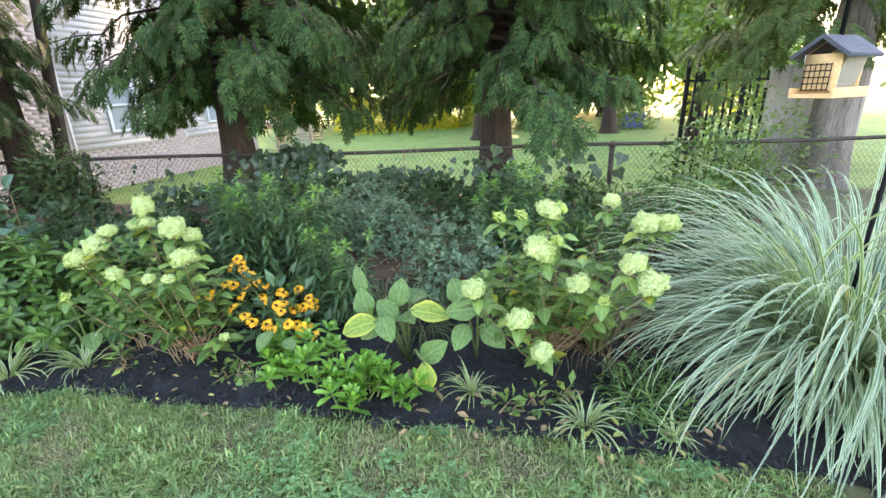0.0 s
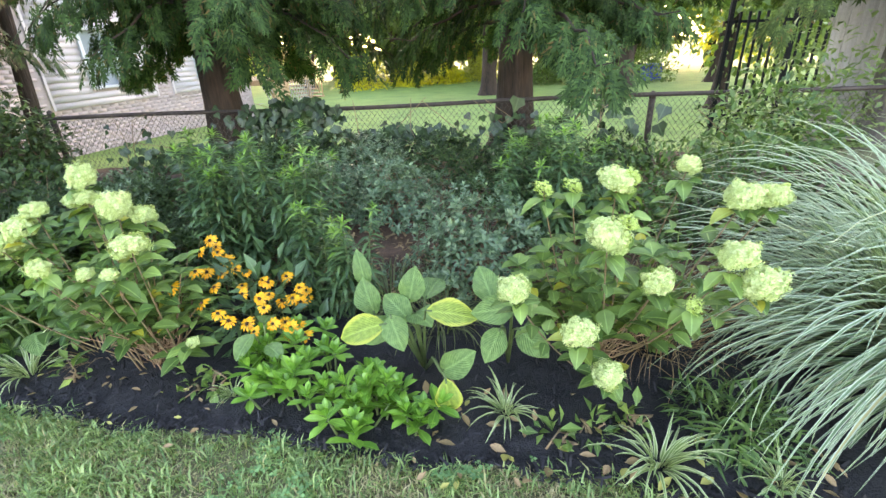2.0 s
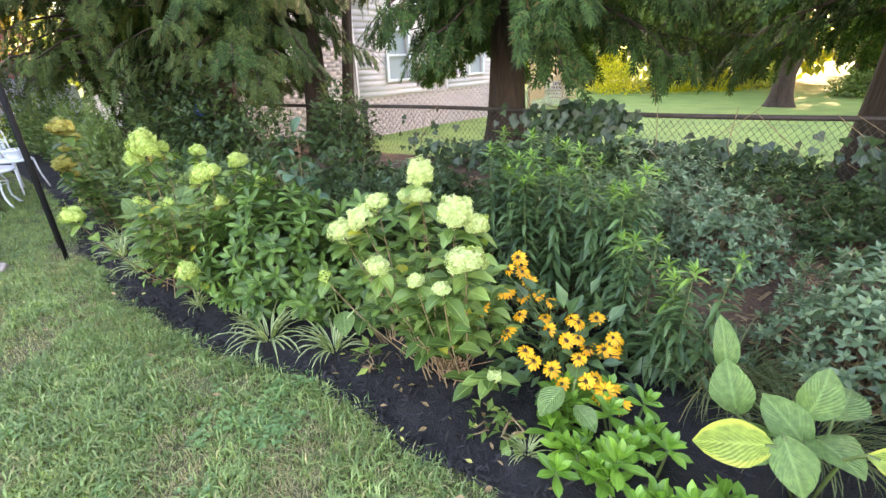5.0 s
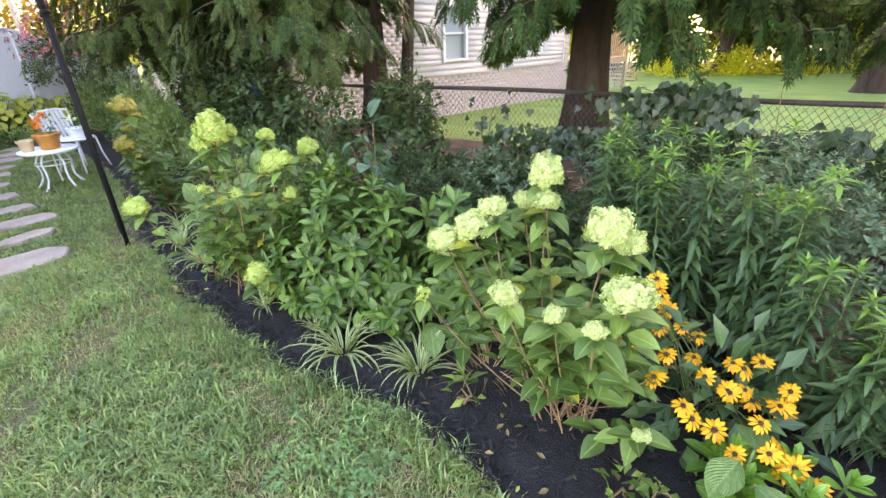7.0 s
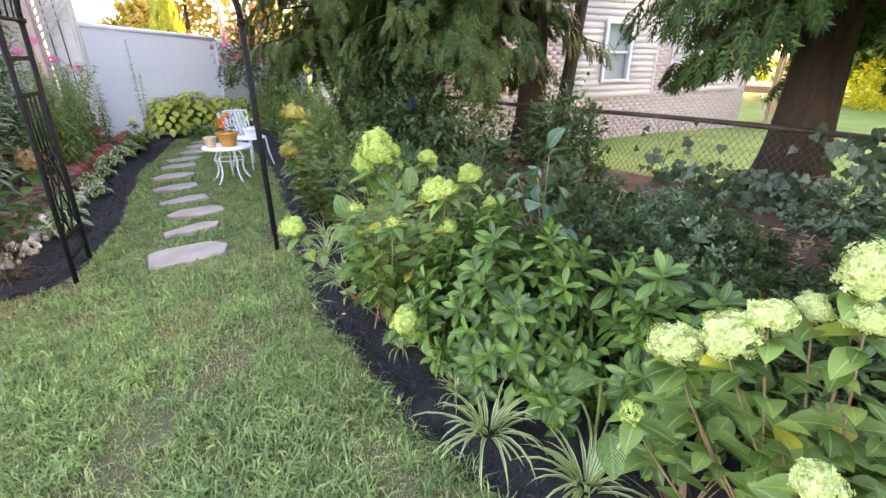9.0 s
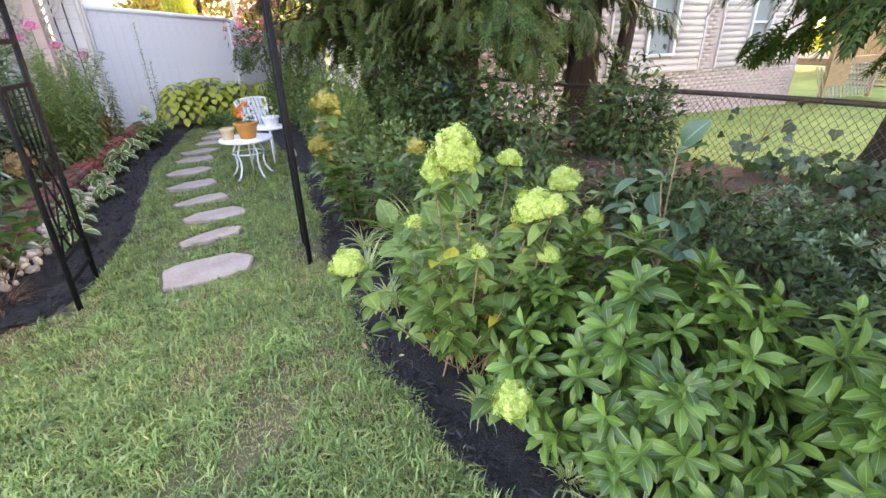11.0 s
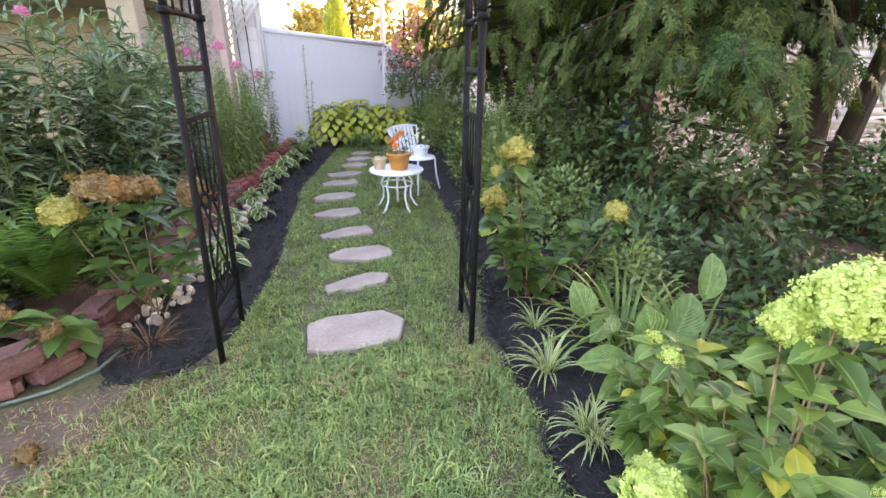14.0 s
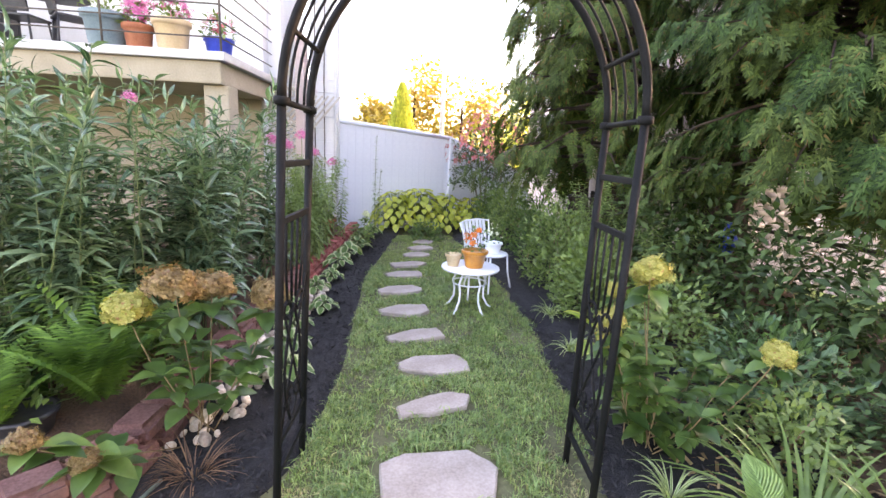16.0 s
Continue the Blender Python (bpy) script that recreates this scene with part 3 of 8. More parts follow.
def chain_link_fence():
    t = thing("chain_link_fence", (0, FENCE_Y, FENCE_FOOT), "rusty low chain link fence with a pipe top rail", "fence", "", "", -2.86)
    top = RAIL_Z - FENCE_FOOT
    xs = np.linspace(-12.0, 5.2, 60)
    rail = [(x, 0, top + 0.012 * math.sin(x * 1.3) + 0.008 * x) for x in xs]
    put("top_rail", tube_mesh("top_rail", rail, 0.022, M_RUST, 8), t)
    for px in (-10.7, -7.7, -4.7, -1.58, 1.86, 4.9):
        post = put("post", tube_mesh("post", [(0, 0, -0.25), (0, 0, top * 0.5), (0, 0, top + 0.0)], 0.03, M_RUST, 10), t, pose(px, 0.03, 0))
        put("post_cap", lathe_mesh("post_cap", [(0.034, top - 0.02), (0.036, top + 0.02), (0.025, top + 0.045), (0.004, top + 0.055)], M_RUST, 12), post)
    bag = Bag()
    step, h = 0.058, top - 0.0
    rows = int(h / step)
    for k in range(int(17.0 / step)):
        x0 = -11.9 + k * step
        pts = [(x0 + (step / 2 if i % 2 else 0) * (1 if k % 2 else 1) + (0 if i % 2 else -step * 0.0), 0.004 * (-1) ** i, top - i * step * 0.62) for i in range(int(rows / 0.62) + 1)]
        p = np.array(pts)
        for side in (1, -1):
            q = p.copy()
            q[:, 0] = x0 + side * (q[:, 0] - x0)
            if side == -1:
                q[:, 1] -= 0.004
            d = np.array([0.0022, 0, 0])
            e = np.array([0, 0.0022, 0])
            v = np.concatenate([q - d, q + d, q + e], 0)
            n = len(q)
            f = []
            for i in range(n - 1):
                for a, b in ((0, 1), (1, 2), (2, 0)):
                    f += [(a * n + i, b * n + i, b * n + i + 1), (a * n + i, b * n + i + 1, a * n + i + 1)]
            bag.add(v, np.array(f))
    put("wire_mesh", bag.mesh("wire_mesh", M_WIRE), t)
    return t


chain_link_fence()


# ---- cedars ----
def spray_shape():
    """A flat fern-like cedar spray of length 1 along y."""
    v, f, u = [], [], []

    def tip(p, d, w):
        k = len(v)
        n = math.hypot(*d)
        nx, ny = -d[1] / n * w, d[0] / n * w
        v.extend([(p[0] + nx, p[1] + ny, p[2]), (p[0] - nx, p[1] - ny, p[2]), (p[0] + d[0], p[1] + d[1], p[2] - 0.04)])
        f.append((k, k + 1, k + 2))
        u.extend([(0, 0), (1, 0), (0.5, 1)])
    for i in range(5):
        t = 0.06 + 0.18 * i
        ln = 0.5 * (1 - 0.7 * abs(t - 0.3) / 0.8)
        for s in (-1, 1):
            a = radians(44 + 9 * math.sin(i * 2.1 + s))
            dx, dy = s * math.sin(a), math.cos(a)
            z = -0.22 * t * t
            for k in range(2):
                q = ln * (0.1 + 0.5 * k)
                for e in ((-1, 1) if k < 1 else (0,)):
                    b_ = a + e * 0.6 * s
                    w = 0.36 * (1 - 0.1 * k)
                    tip((dx * q, t + dy * q, z - 0.05 * q), (s * math.sin(b_) * w, math.cos(b_) * w), 0.058)
    for k in range(3):
        tip((0, 0.75 + 0.1 * k, -0.12 - 0.03 * k), (0.1 * (-1) ** k, 0.24), 0.055)
    return np.array(v, dtype=float), np.array(f), np.array(u, dtype=float)


SPRAY = spray_shape()


def cedar_parts(seed, foot, height, reach, n_branch, density):
    """Bark and crown meshes of one cedar, in its own space."""
    g = np.random.default_rng(seed)
    offs, dirs, ups, sizes, limbs = [], [], [], [], []
    low_part = int(n_branch * 0.7)
    for i in range(n_branch):
        low = i < low_part
        h = foot + 3.1 * (i / low_part) if low else foot + 3.1 + (height - foot - 3.1) * ((i - low_part) / (n_branch - low_part))
        az = i * 2.399 + g.uniform(-0.3, 0.3)
        ln = reach * (1 - 0.8 * ((h - foot) / (height - foot)) ** 1.2) * g.uniform(0.65, 1.1)
        out = np.array([math.cos(az), math.sin(az), 0])
        rise = g.uniform(0.0, 0.2)
        ts = np.linspace(0, 1, 9)
        pts = np.array([out * ln * t + np.array([0, 0, h + 0.35 + ln * (rise * t - (0.26 + 0.16 * g.random()) * t * t)]) for t in ts])
        limbs.append((pts, 0.022 * (1.3 - h / height), 0.004))
        for _ in range(int((density if low else density * 0.3) * ln)):
            t = g.uniform(0.22, 1.0) ** 0.75
            p = np.array([np.interp(t, ts, pts[:, k]) for k in range(3)])
            side = np.cross(out, [0, 0, 1]) * g.choice([-1, 1])
            d = out * g.uniform(0.2, 0.8) + side * g.uniform(0.0, 0.7) + np.array([0, 0, g.uniform(-1.3, -0.45)])
            offs.append(p + side * g.uniform(0, 0.16) + np.array([0, 0, g.uniform(-0.12, 0.06)]))
            dirs.append(d)
            ups.append(np.array([0, 0, 1]) + out * 0.9 + g.normal(0, 0.35, 3))
            sizes.append(g.uniform(0.14, 0.25) * (1 if low else 2.0))
    crown = scatter(SPRAY, frames(np.array(dirs), np.array(ups)), np.array(sizes)[:, None] * np.array([[0.68, 1, 1]]), np.array(offs))
    return crown, limbs


def trunk_mesh(name, seed, r, height, mat, flute=0.12, lean=(0, 0), swell=0.75):
    g = np.random.default_rng(seed)
    zs = np.concatenate([np.linspace(-0.35, 0.6, 9), np.linspace(0.8, height, 14)])
    sides = 28
    ph = g.uniform(0, 6.28, 4)
    v = []
    for z in zs:
        flare = 1 + swell * math.exp(-max(z + 0.05, 0) * 3.4)
        rad = r * flare * (1 - 0.75 * max(z, 0) / height)
        for k in range(sides):
            a = 2 * math.pi * k / sides
            w = 1 + flute * (math.sin(4 * a + ph[0] + z * 0.3) + 0.6 * math.sin(7 * a + ph[1] - z * 0.4) + 0.4 * math.sin(13 * a + ph[2])) * (0.6 + 0.5 * flare - 0.4)
            v.append((rad * w * math.cos(a) + lean[0] * max(z, 0), rad * w * math.sin(a) + lean[1] * max(z, 0), z))
    n = len(zs)
    i, j = np.meshgrid(np.arange(n - 1), np.arange(sides), indexing="ij")
    a = (i * sides + j).ravel()
    b = (i * sides + (j + 1) % sides).ravel()
    return fast_mesh(name, v, np.stack([a, b, b + sides, a + sides], -1), mat, smooth=True)


CROWNS = []
for seed, foot, height, reach, nb, dens in ((11, 0.95, 7.0, 1.85, 140, 50), (23, 0.95, 7.0, 1.85, 130, 48), (37, 0.7, 7.0, 1.6, 105, 36), (51, 1.1, 7.0, 1.7, 110, 22)):
    crown, limbs = cedar_parts(seed, foot, height, reach, nb, dens)
    CROWNS.append((fast_mesh("crown", *crown[:2], M_CEDAR if seed != 37 else M_CEDAR_OLIVE, crown[2]), tubes_bag(limbs, 5).mesh("limbs", M_BARK, True), height))


def cedar(x, y, which, turn, r, label, lean=(0, 0), scale=1.0, shift=(0, 0, 0)):
    t = thing("cedar_tree", (x, y, float(land(x, y))), label, "tree", "cedars along the fence")
    crown, limbs, height = CROWNS[which]
    put("trunk", trunk_mesh("trunk", int(abs(x * 100)), r, height * 0.9, M_BARK, lean=lean), t)
    put("branchwork", limbs, t, pose(*shift, 0, 0, turn) @ Matrix.Scale(scale, 4))
    put("crown", crown, t, pose(*shift, 0, 0, turn) @ Matrix.Scale(scale, 4))
    return t


cedar(-2.9, 6.15, 0, 20, 0.22, "old cedar with fluted red-brown bark and drooping sprays", shift=(0.4, -0.2, 0.14), scale=1.05)
cedar(0.6, 6.3, 1, 140, 0.2, "cedar behind the fence with drooping green sprays", shift=(0.15, -0.35, 0.12), scale=1.06)
cedar(-6.0, 6.2, 0, 250, 0.19, "dark cedar with a sunlit strip of bark", shift=(-1.0, -0.4, 0.45))
cedar(-7.9, 5.9, 2, 75, 0.24, "shaded cedar standing among dense shrubs", shift=(1.3, -0.5, 0.05))
cedar(-9.6, 5.7, 2, 10, 0.18, "cedar beside the narrow side garden", scale=1.12, shift=(0.2, -0.7, 0.0))
cedar(-12.0, 6.6, 3, 130, 0.18, "cedar near the white fence corner", scale=0.95)
slim = thing("slim_trunk", (-5.95, 6.75, float(land(-5.95, 6.75))), "thin leaning bare cedar stem", "tree")
put("trunk", trunk_mesh("slim_stem", 5, 0.1, 5.0, M_BARK, 0.08, (0.09, 0.03)), slim)


# ---- neighbour's house ----
HP, HD = np.array([-7.5, 9.7]), np.array([0.1483, 0.9889])
H_TURN = math.degrees(math.atan2(HD[1], HD[0]))
HB = -0.25


def wall_at(s, z=0.0, out=0.0):
    """Pose on the neighbour's wall: local x along the wall, local -y out of it."""
    p = HP + HD * s + np.array([HD[1], -HD[0]]) * out
    return pose(p[0], p[1], HB + z, 0, 0, H_TURN)


def neighbour_house():
    t = tagged(new("neighbour_house"), "pale house with pinkish siding panels over a brick base", "house")
    t.matrix_world = wall_at(0)
    S0, S1, TOP = -3.4, 5.8, 6.0
    deep = 8.0
    # wall core is thick, with the windows cut out as gaps between blocks
    wins = [(0.32, 1.01), (3.51, 4.17)]
    za, zb = 1.24, 2.28
    core = []
    cuts = [S0] + [c for w in wins for c in w] + [S1]
    for a, b in zip(cuts[::2], cuts[1::2]):
        core.append((a, b, -0.3, TOP))
    for a, b in wins:
        core += [(a, b, -0.3, za), (a, b, zb, TOP)]
    for a, b, c, d in core:
        put("wall_core", box_mesh("wall_core", b - a, 0.25, d - c, M_MORTAR, 0), t, pose((a + b) / 2, 0.145, c))
    put("side_wall", box_mesh("side_wall", 0.25, deep, TOP + 0.3, M_BRICK, 0), t, pose(S0 + 0.125, 0.27 + deep / 2, -0.3))
    put("end_wall", box_mesh("end_wall", 0.25, deep, TOP + 0.3, M_BRICK, 0), t, pose(S1 - 0.125, 0.27 + deep / 2, -0.3))
    put("back_wall", box_mesh("back_wall", S1 - S0, 0.25, TOP + 0.3, M_BRICK, 0), t, pose((S0 + S1) / 2, 0.4 + deep, -0.3))
    put("roof", box_mesh("roof", S1 - S0 + 0.7, deep + 1.2, 0.18, M_ROOF, 0.02), t, pose((S0 + S1) / 2, deep / 2 + 0.2, TOP))
    board = 0.118
    for k, (a, b) in enumerate(((-0.65, 1.95), (2.5, 5.45))):
        wa, wb = wins[k]
        z = 0.89
        while z < TOP - 0.1:
            spans = [(a, b)] if z + board <= za or z >= zb else [(a, wa - 0.06), (wb + 0.06, b)]
            for p, q in spans:
                ob = put("siding_board", siding_piece(q - p, board), t, pose((p + q) / 2, 0.0, z))
            z += board
        for e in (a, b):
            put("corner_trim", box_mesh("corner_trim", 0.05, 0.035, TOP - 0.89, M_SIDING, 0.004), t, pose(e, 0.0, 0.89))
    for a, b in wins:
        w = put("window", box_mesh("sill", b - a + 0.16, 0.09, 0.05, M_WHITEPAINT, 0.006), t, pose((a + b) / 2, -0.02, za - 0.05), "white sash window with grey panes")
        for x in (-(b - a) / 2 - 0.03, (b - a) / 2 + 0.03):
            put("frame_side", box_mesh("frame_side", 0.075, 0.07, zb - za + 0.1, M_WHITEPAINT, 0.006), w, pose(x, 0.0, 0.05))
        put("frame_top", box_mesh("frame_top", b - a + 0.16, 0.075, 0.08, M_WHITEPAINT, 0.006), w, pose(0, 0, zb - za + 0.05))
        put("meeting_rail", box_mesh("meeting_rail", b - a, 0.05, 0.045, M_WHITEPAINT, 0.004), w, pose(0, 0.05, (zb - za) / 2 + 0.03))
        for z0 in (0.05, (zb - za) / 2 + 0.06):
            put("pane", box_mesh("pane", b - a, 0.012, (zb - za) / 2 - 0.01, M_PANE, 0), w, pose(0, 0.09, z0))
    return t


def siding_piece(length, h):
    """A clapboard that leans out at its foot."""
    v = [(-length / 2, 0.018, 0), (length / 2, 0.018, 0), (length / 2, -0.012, 0.004), (-length / 2, -0.012, 0.004),
         (-length / 2, 0.018, h + 0.004), (length / 2, 0.018, h + 0.004), (length / 2, 0.004, h + 0.004), (-length / 2, 0.004, h + 0.004)]
    f = [(0, 1, 2, 3), (7, 6, 5, 4), (3, 2, 6, 7), (1, 0, 4, 5), (0, 3, 7, 4), (2, 1, 5, 6)]
    return fast_mesh("siding_board", v, f, M_SIDING)


house = neighbour_house()


# ---- wooden deck with stairs at the house end ----
def deck():
    t = tagged(new("wooden_deck"), "tan wooden deck with railing, lattice skirt and stairs", "deck")
    t.matrix_world = wall_at(5.95)
    put("platform", box_mesh("platform", 2.6, 2.4, 0.16, M_WOOD, 0.01), t, pose(1.4, 0.6, 0.78))
    for x in (0.15, 2.65):
        put("deck_post", box_mesh("deck_post", 0.1, 0.1, 1.95, M_WOOD, 0.006), t, pose(x, -0.56, -0.1))
    put("hand_rail", box_mesh("hand_rail", 2.6, 0.09, 0.05, M_WOOD, 0.006), t, pose(1.4, -0.56, 1.8))
    for k in range(19):
        put("baluster", box_mesh("baluster", 0.035, 0.035, 0.84, M_WOOD, 0.003), t, pose(0.22 + k * 0.135, -0.56, 0.96))
    put("skirt_board", box_mesh("skirt_board", 1.0, 0.03, 0.5, M_WOOD, 0.004), t, pose(0.55, -0.62, 0.3))
    for k in range(14):
        for tilt in (38, -38):
            put("lattice_slat", box_mesh("lattice_slat", 0.03, 0.01, 1.0, M_GREYWOOD, 0), t, pose(0.1 + k * 0.19, -0.6 - (0.012 if tilt > 0 else 0), 0.0, 0, tilt, 0))
    for k in range(5):
        put("stair_tread", box_mesh("stair_tread", 0.3, 1.0, 0.05, M_WOOD, 0.005), t, pose(2.85 + k * 0.26, 0.0, 0.66 - k * 0.155))
        put("baluster", box_mesh("baluster", 0.035, 0.035, 0.85, M_WOOD, 0.003), t, pose(2.85 + k * 0.26, -0.5, 0.66 - k * 0.155))
    put("stair_rail", box_mesh("stair_rail", 0.05, 0.08, 1.5, M_WOOD, 0.005), t, pose(2.75, -0.5, 1.68, 0, 121, 0))
    return t


deck()


# ---- garden arch ----
AF, AR = np.array([-5.48, 0.985]), np.array([-5.12, 2.27])
AU = (AR - AF) / np.linalg.norm(AR - AF)
AW = np.linalg.norm(AR - AF)
ARCH_DEEP, SPRING = 0.37, 1.66


LEAN = 2.0


def garden_arch():
    t = thing("garden_arch", (AF[0], AF[1], 0), "black metal garden arch with scrollwork sides", "arch", "", "", math.degrees(math.atan2(AU[1], AU[0])))
    rise = AW / 2 * 1.02
    dip = SPRING * math.tan(radians(LEAN))
    half = (AW - dip) / 2
    for j, y in enumerate((0.0, ARCH_DEEP)):
        for x in (0, AW):
            p = put("post", tube_mesh("post", [(0, 0, -0.15), (0, 0, 0.8), (0, 0, SPRING)], 0.017, M_BLACKIRON, 8), t, pose(x, y, 0, 0, 0 if x else LEAN, 0))
            put("collar", lathe_mesh("collar", [(0.02, SPRING - 0.015), (0.028, SPRING - 0.012), (0.028, SPRING + 0.012), (0.02, SPRING + 0.015)], M_BLACKIRON, 12), p)
        arc = [(dip + half - half * math.cos(a), y, SPRING + rise * math.sin(a)) for a in np.linspace(0, math.pi, 37)]
        put("hoop", tube_mesh("hoop", arc, 0.017, M_BLACKIRON, 8), t)
    for k in range(1, 4):
        y = ARCH_DEEP * k / 4
        arc = [(dip + half - half * math.cos(a), y, SPRING + rise * math.sin(a)) for a in np.linspace(0, math.pi, 37)]
        put("inner_hoop", tube_mesh("inner_hoop", arc, 0.006, M_BLACKIRON, 5), t)
    for a in (0.35, 0.95, 1.57, 2.19, 2.79):
        x, z = dip + half - half * math.cos(a), SPRING + rise * math.sin(a)
        put("cross_bar", tube_mesh("cross_bar", [(x, 0, z), (x, ARCH_DEEP / 2, z), (x, ARCH_DEEP, z)], 0.010, M_BLACKIRON, 6), t)
    for x in (0, AW):
        side = put("side_panel", tube_mesh("side_panel_bar", [(x, 0, SPRING), (x, ARCH_DEEP / 2, SPRING), (x, ARCH_DEEP, SPRING)], 0.012, M_BLACKIRON, 6), t, pose(0, 0, 0, 0, 0 if x else LEAN, 0))
        for z in (0.16, 0.3, 1.22, 1.43):
            put("rung", box_mesh("rung", 0.018, ARCH_DEEP, 0.026, M_BLACKIRON, 0.004), side, pose(x, ARCH_DEEP / 2, z))
        for k in range(1, 5):
            y = ARCH_DEEP * k / 5
            put("bar", tube_mesh("bar", [(x, y, 1.22), (x, y, 1.05), (x, y + 0.02 * (2.5 - k), 0.88)], 0.006, M_BLACKIRON, 5), side)
        cy = ARCH_DEEP / 2
        for s in (-1, 1):
            spiral = [(x, cy + s * (0.075 + (0.07 - 0.0035 * i) * math.cos(0.35 * i)), 0.84 + (0.07 - 0.0035 * i) * math.sin(0.35 * i)) for i in range(19)]
            put("scroll", tube_mesh("scroll", spiral, 0.007, M_BLACKIRON, 5), side)
            sway = [(x, cy + s * 0.11 * math.sin(math.pi * u), 0.3 + 0.56 * u) for u in np.linspace(0, 1, 15)]
            put("scroll", tube_mesh("scroll", sway, 0.007, M_BLACKIRON, 5), side)
            low = [(x, cy + s * (0.06 + (0.055 - 0.0028 * i) * math.cos(0.35 * i)), 0.45 - (0.055 - 0.0028 * i) * math.sin(0.35 * i)) for i in range(19)]
            put("scroll", tube_mesh("scroll", low, 0.006, M_BLACKIRON, 5), side)
        for s in (-1, 1):
            put("brace", tube_mesh("brace", [(x, cy - s * 0.17, 0.3), (x, cy, 0.62), (x, cy + s * 0.17, 0.95)], 0.006, M_BLACKIRON, 5), side)
    return t


garden_arch()


# ---- stepping stones ----
def flagstone(x, y, across, deep, turn, seed):
    g = np.random.default_rng(seed)
    n = 7
    ang = np.sort(np.linspace(0, 2 * np.pi, n, endpoint=False) + g.uniform(-0.28, 0.28, n))
    bm = bmesh.new()
    ring = []
    for a in ang:
        k = 1 / max(abs(math.cos(a)), abs(math.sin(a))) ** 0.75
        ring.append((0.5 * across * math.cos(a) * k * g.uniform(0.9, 1.04), 0.5 * deep * math.sin(a) * k * g.uniform(0.86, 1.04)))
    fine = []
    for (x0, y0), (x1, y1) in zip(ring, ring[1:] + ring[:1]):
        for u in (0, 0.25, 0.5, 0.75):
            w = g.normal(0, 0.005) if u else 0
            fine.append((x0 + (x1 - x0) * u + w, y0 + (y1 - y0) * u + w))
    low = [bm.verts.new((p[0], p[1], -0.04)) for p in fine]
    mid = [bm.verts.new((p[0], p[1], 0.022)) for p in fine]
    top = [bm.verts.new((p[0] * 0.965, p[1] * 0.955, 0.032)) for p in fine]
    m = len(fine)
    for a, b in ((low, mid), (mid, top)):
        for k in range(m):
            bm.faces.new((a[k], a[(k + 1) % m], b[(k + 1) % m], b[k]))
    c = bm.verts.new((0, 0, 0.034))
    for k in range(m):
        bm.faces.new((top[k], top[(k + 1) % m], c))
    me = bpy.data.meshes.new("flagstone")
    bm.to_mesh(me)
    bm.free()
    me.materials.append(M_STONE)
    ob = new("stepping_stone", me)
    ob.matrix_world = pose(x, y, float(land(x, y)), 0, 0, turn)
    return tagged(ob, "flat pinkish grey flagstone set into the lawn", "stepping stone", "stones of the path")


for k, (x, y, a, d, r) in enumerate(((-5.48, 1.7, 0.63, 0.42, 86), (-6.12, 1.86, 0.5, 0.2, 95), (-6.63, 1.99, 0.52, 0.31, 88), (-7.17, 1.98, 0.52, 0.24, 97), (-7.74, 2.02, 0.5, 0.3, 88), (-8.36, 2.1, 0.5, 0.28, 95),
                                     (-8.98, 2.27, 0.48, 0.28, 92), (-9.5, 2.45, 0.52, 0.26, 97), (-10.06, 2.69, 0.42, 0.3, 100), (-10.5, 2.86, 0.4, 0.26, 100), (-10.95, 3.02, 0.4, 0.3, 100))):
    flagstone(x, y, a, d, r, 40 + k)


# ---- edging blocks of the raised bed ----
def edging_wall():
    t = thing("block_edging", (-5.8, 0.3, 0), "low edging wall of tumbled red concrete blocks", "garden edging")
    bm = bmesh.new()
    bmesh.ops.create_cube(bm, size=1, matrix=Matrix.Diagonal((0.235, 0.19, 0.105, 1)))
    bmesh.ops.bevel(bm, geom=bm.edges[:], offset=0.03, segments=3, affect="EDGES")
    for v in bm.verts:
        v.co += Vector((noise.noise(v.co * 21), noise.noise(v.co * 19 + Vector((3, 1, 2))), noise.noise(v.co * 23))) * 0.012
    me = bpy.data.meshes.new("block")
    bm.to_mesh(me)
    bm.free()
    me.materials.append(M_REDBRICK)
    bright = me.copy()
    bright.materials.clear()
    bright.materials.append(M_REDBRIGHT)
    g = np.random.default_rng(3)
    line = [(-5.42, -1.3), (-5.5, -0.6), (-5.56, -0.1), (-5.62, 0.12), (-5.8, 0.3), (-6.3, 0.44), (-7.3, 0.68), (-9.0, 1.16), (-11.0, 1.76), (-12.0, 2.02)]
    seg = np.array(line)
    dist = np.concatenate([[0], np.cumsum(np.linalg.norm(np.diff(seg, axis=0), axis=1))])
    for row, shift in ((0, 0.0), (1, 0.12)):
        s = 0.1 + shift
        while s < dist[-1] - 0.15:
            x, y = np.interp(s, dist, seg[:, 0]), np.interp(s, dist, seg[:, 1])
            x2, y2 = np.interp(s + 0.05, dist, seg[:, 0]), np.interp(s + 0.05, dist, seg[:, 1])
            a = math.degrees(math.atan2(y2 - y, x2 - x))
            far = x < -8.6
            put("block", bright if far else me, t, pose(x + 5.8 - row * 0.015, y - 0.3 - row * 0.02, 0.045 + row * 0.104, g.normal(0, 2), g.normal(0, 2), a + g.normal(0, 3)))
            s += 0.242
    return t


edging_wall()


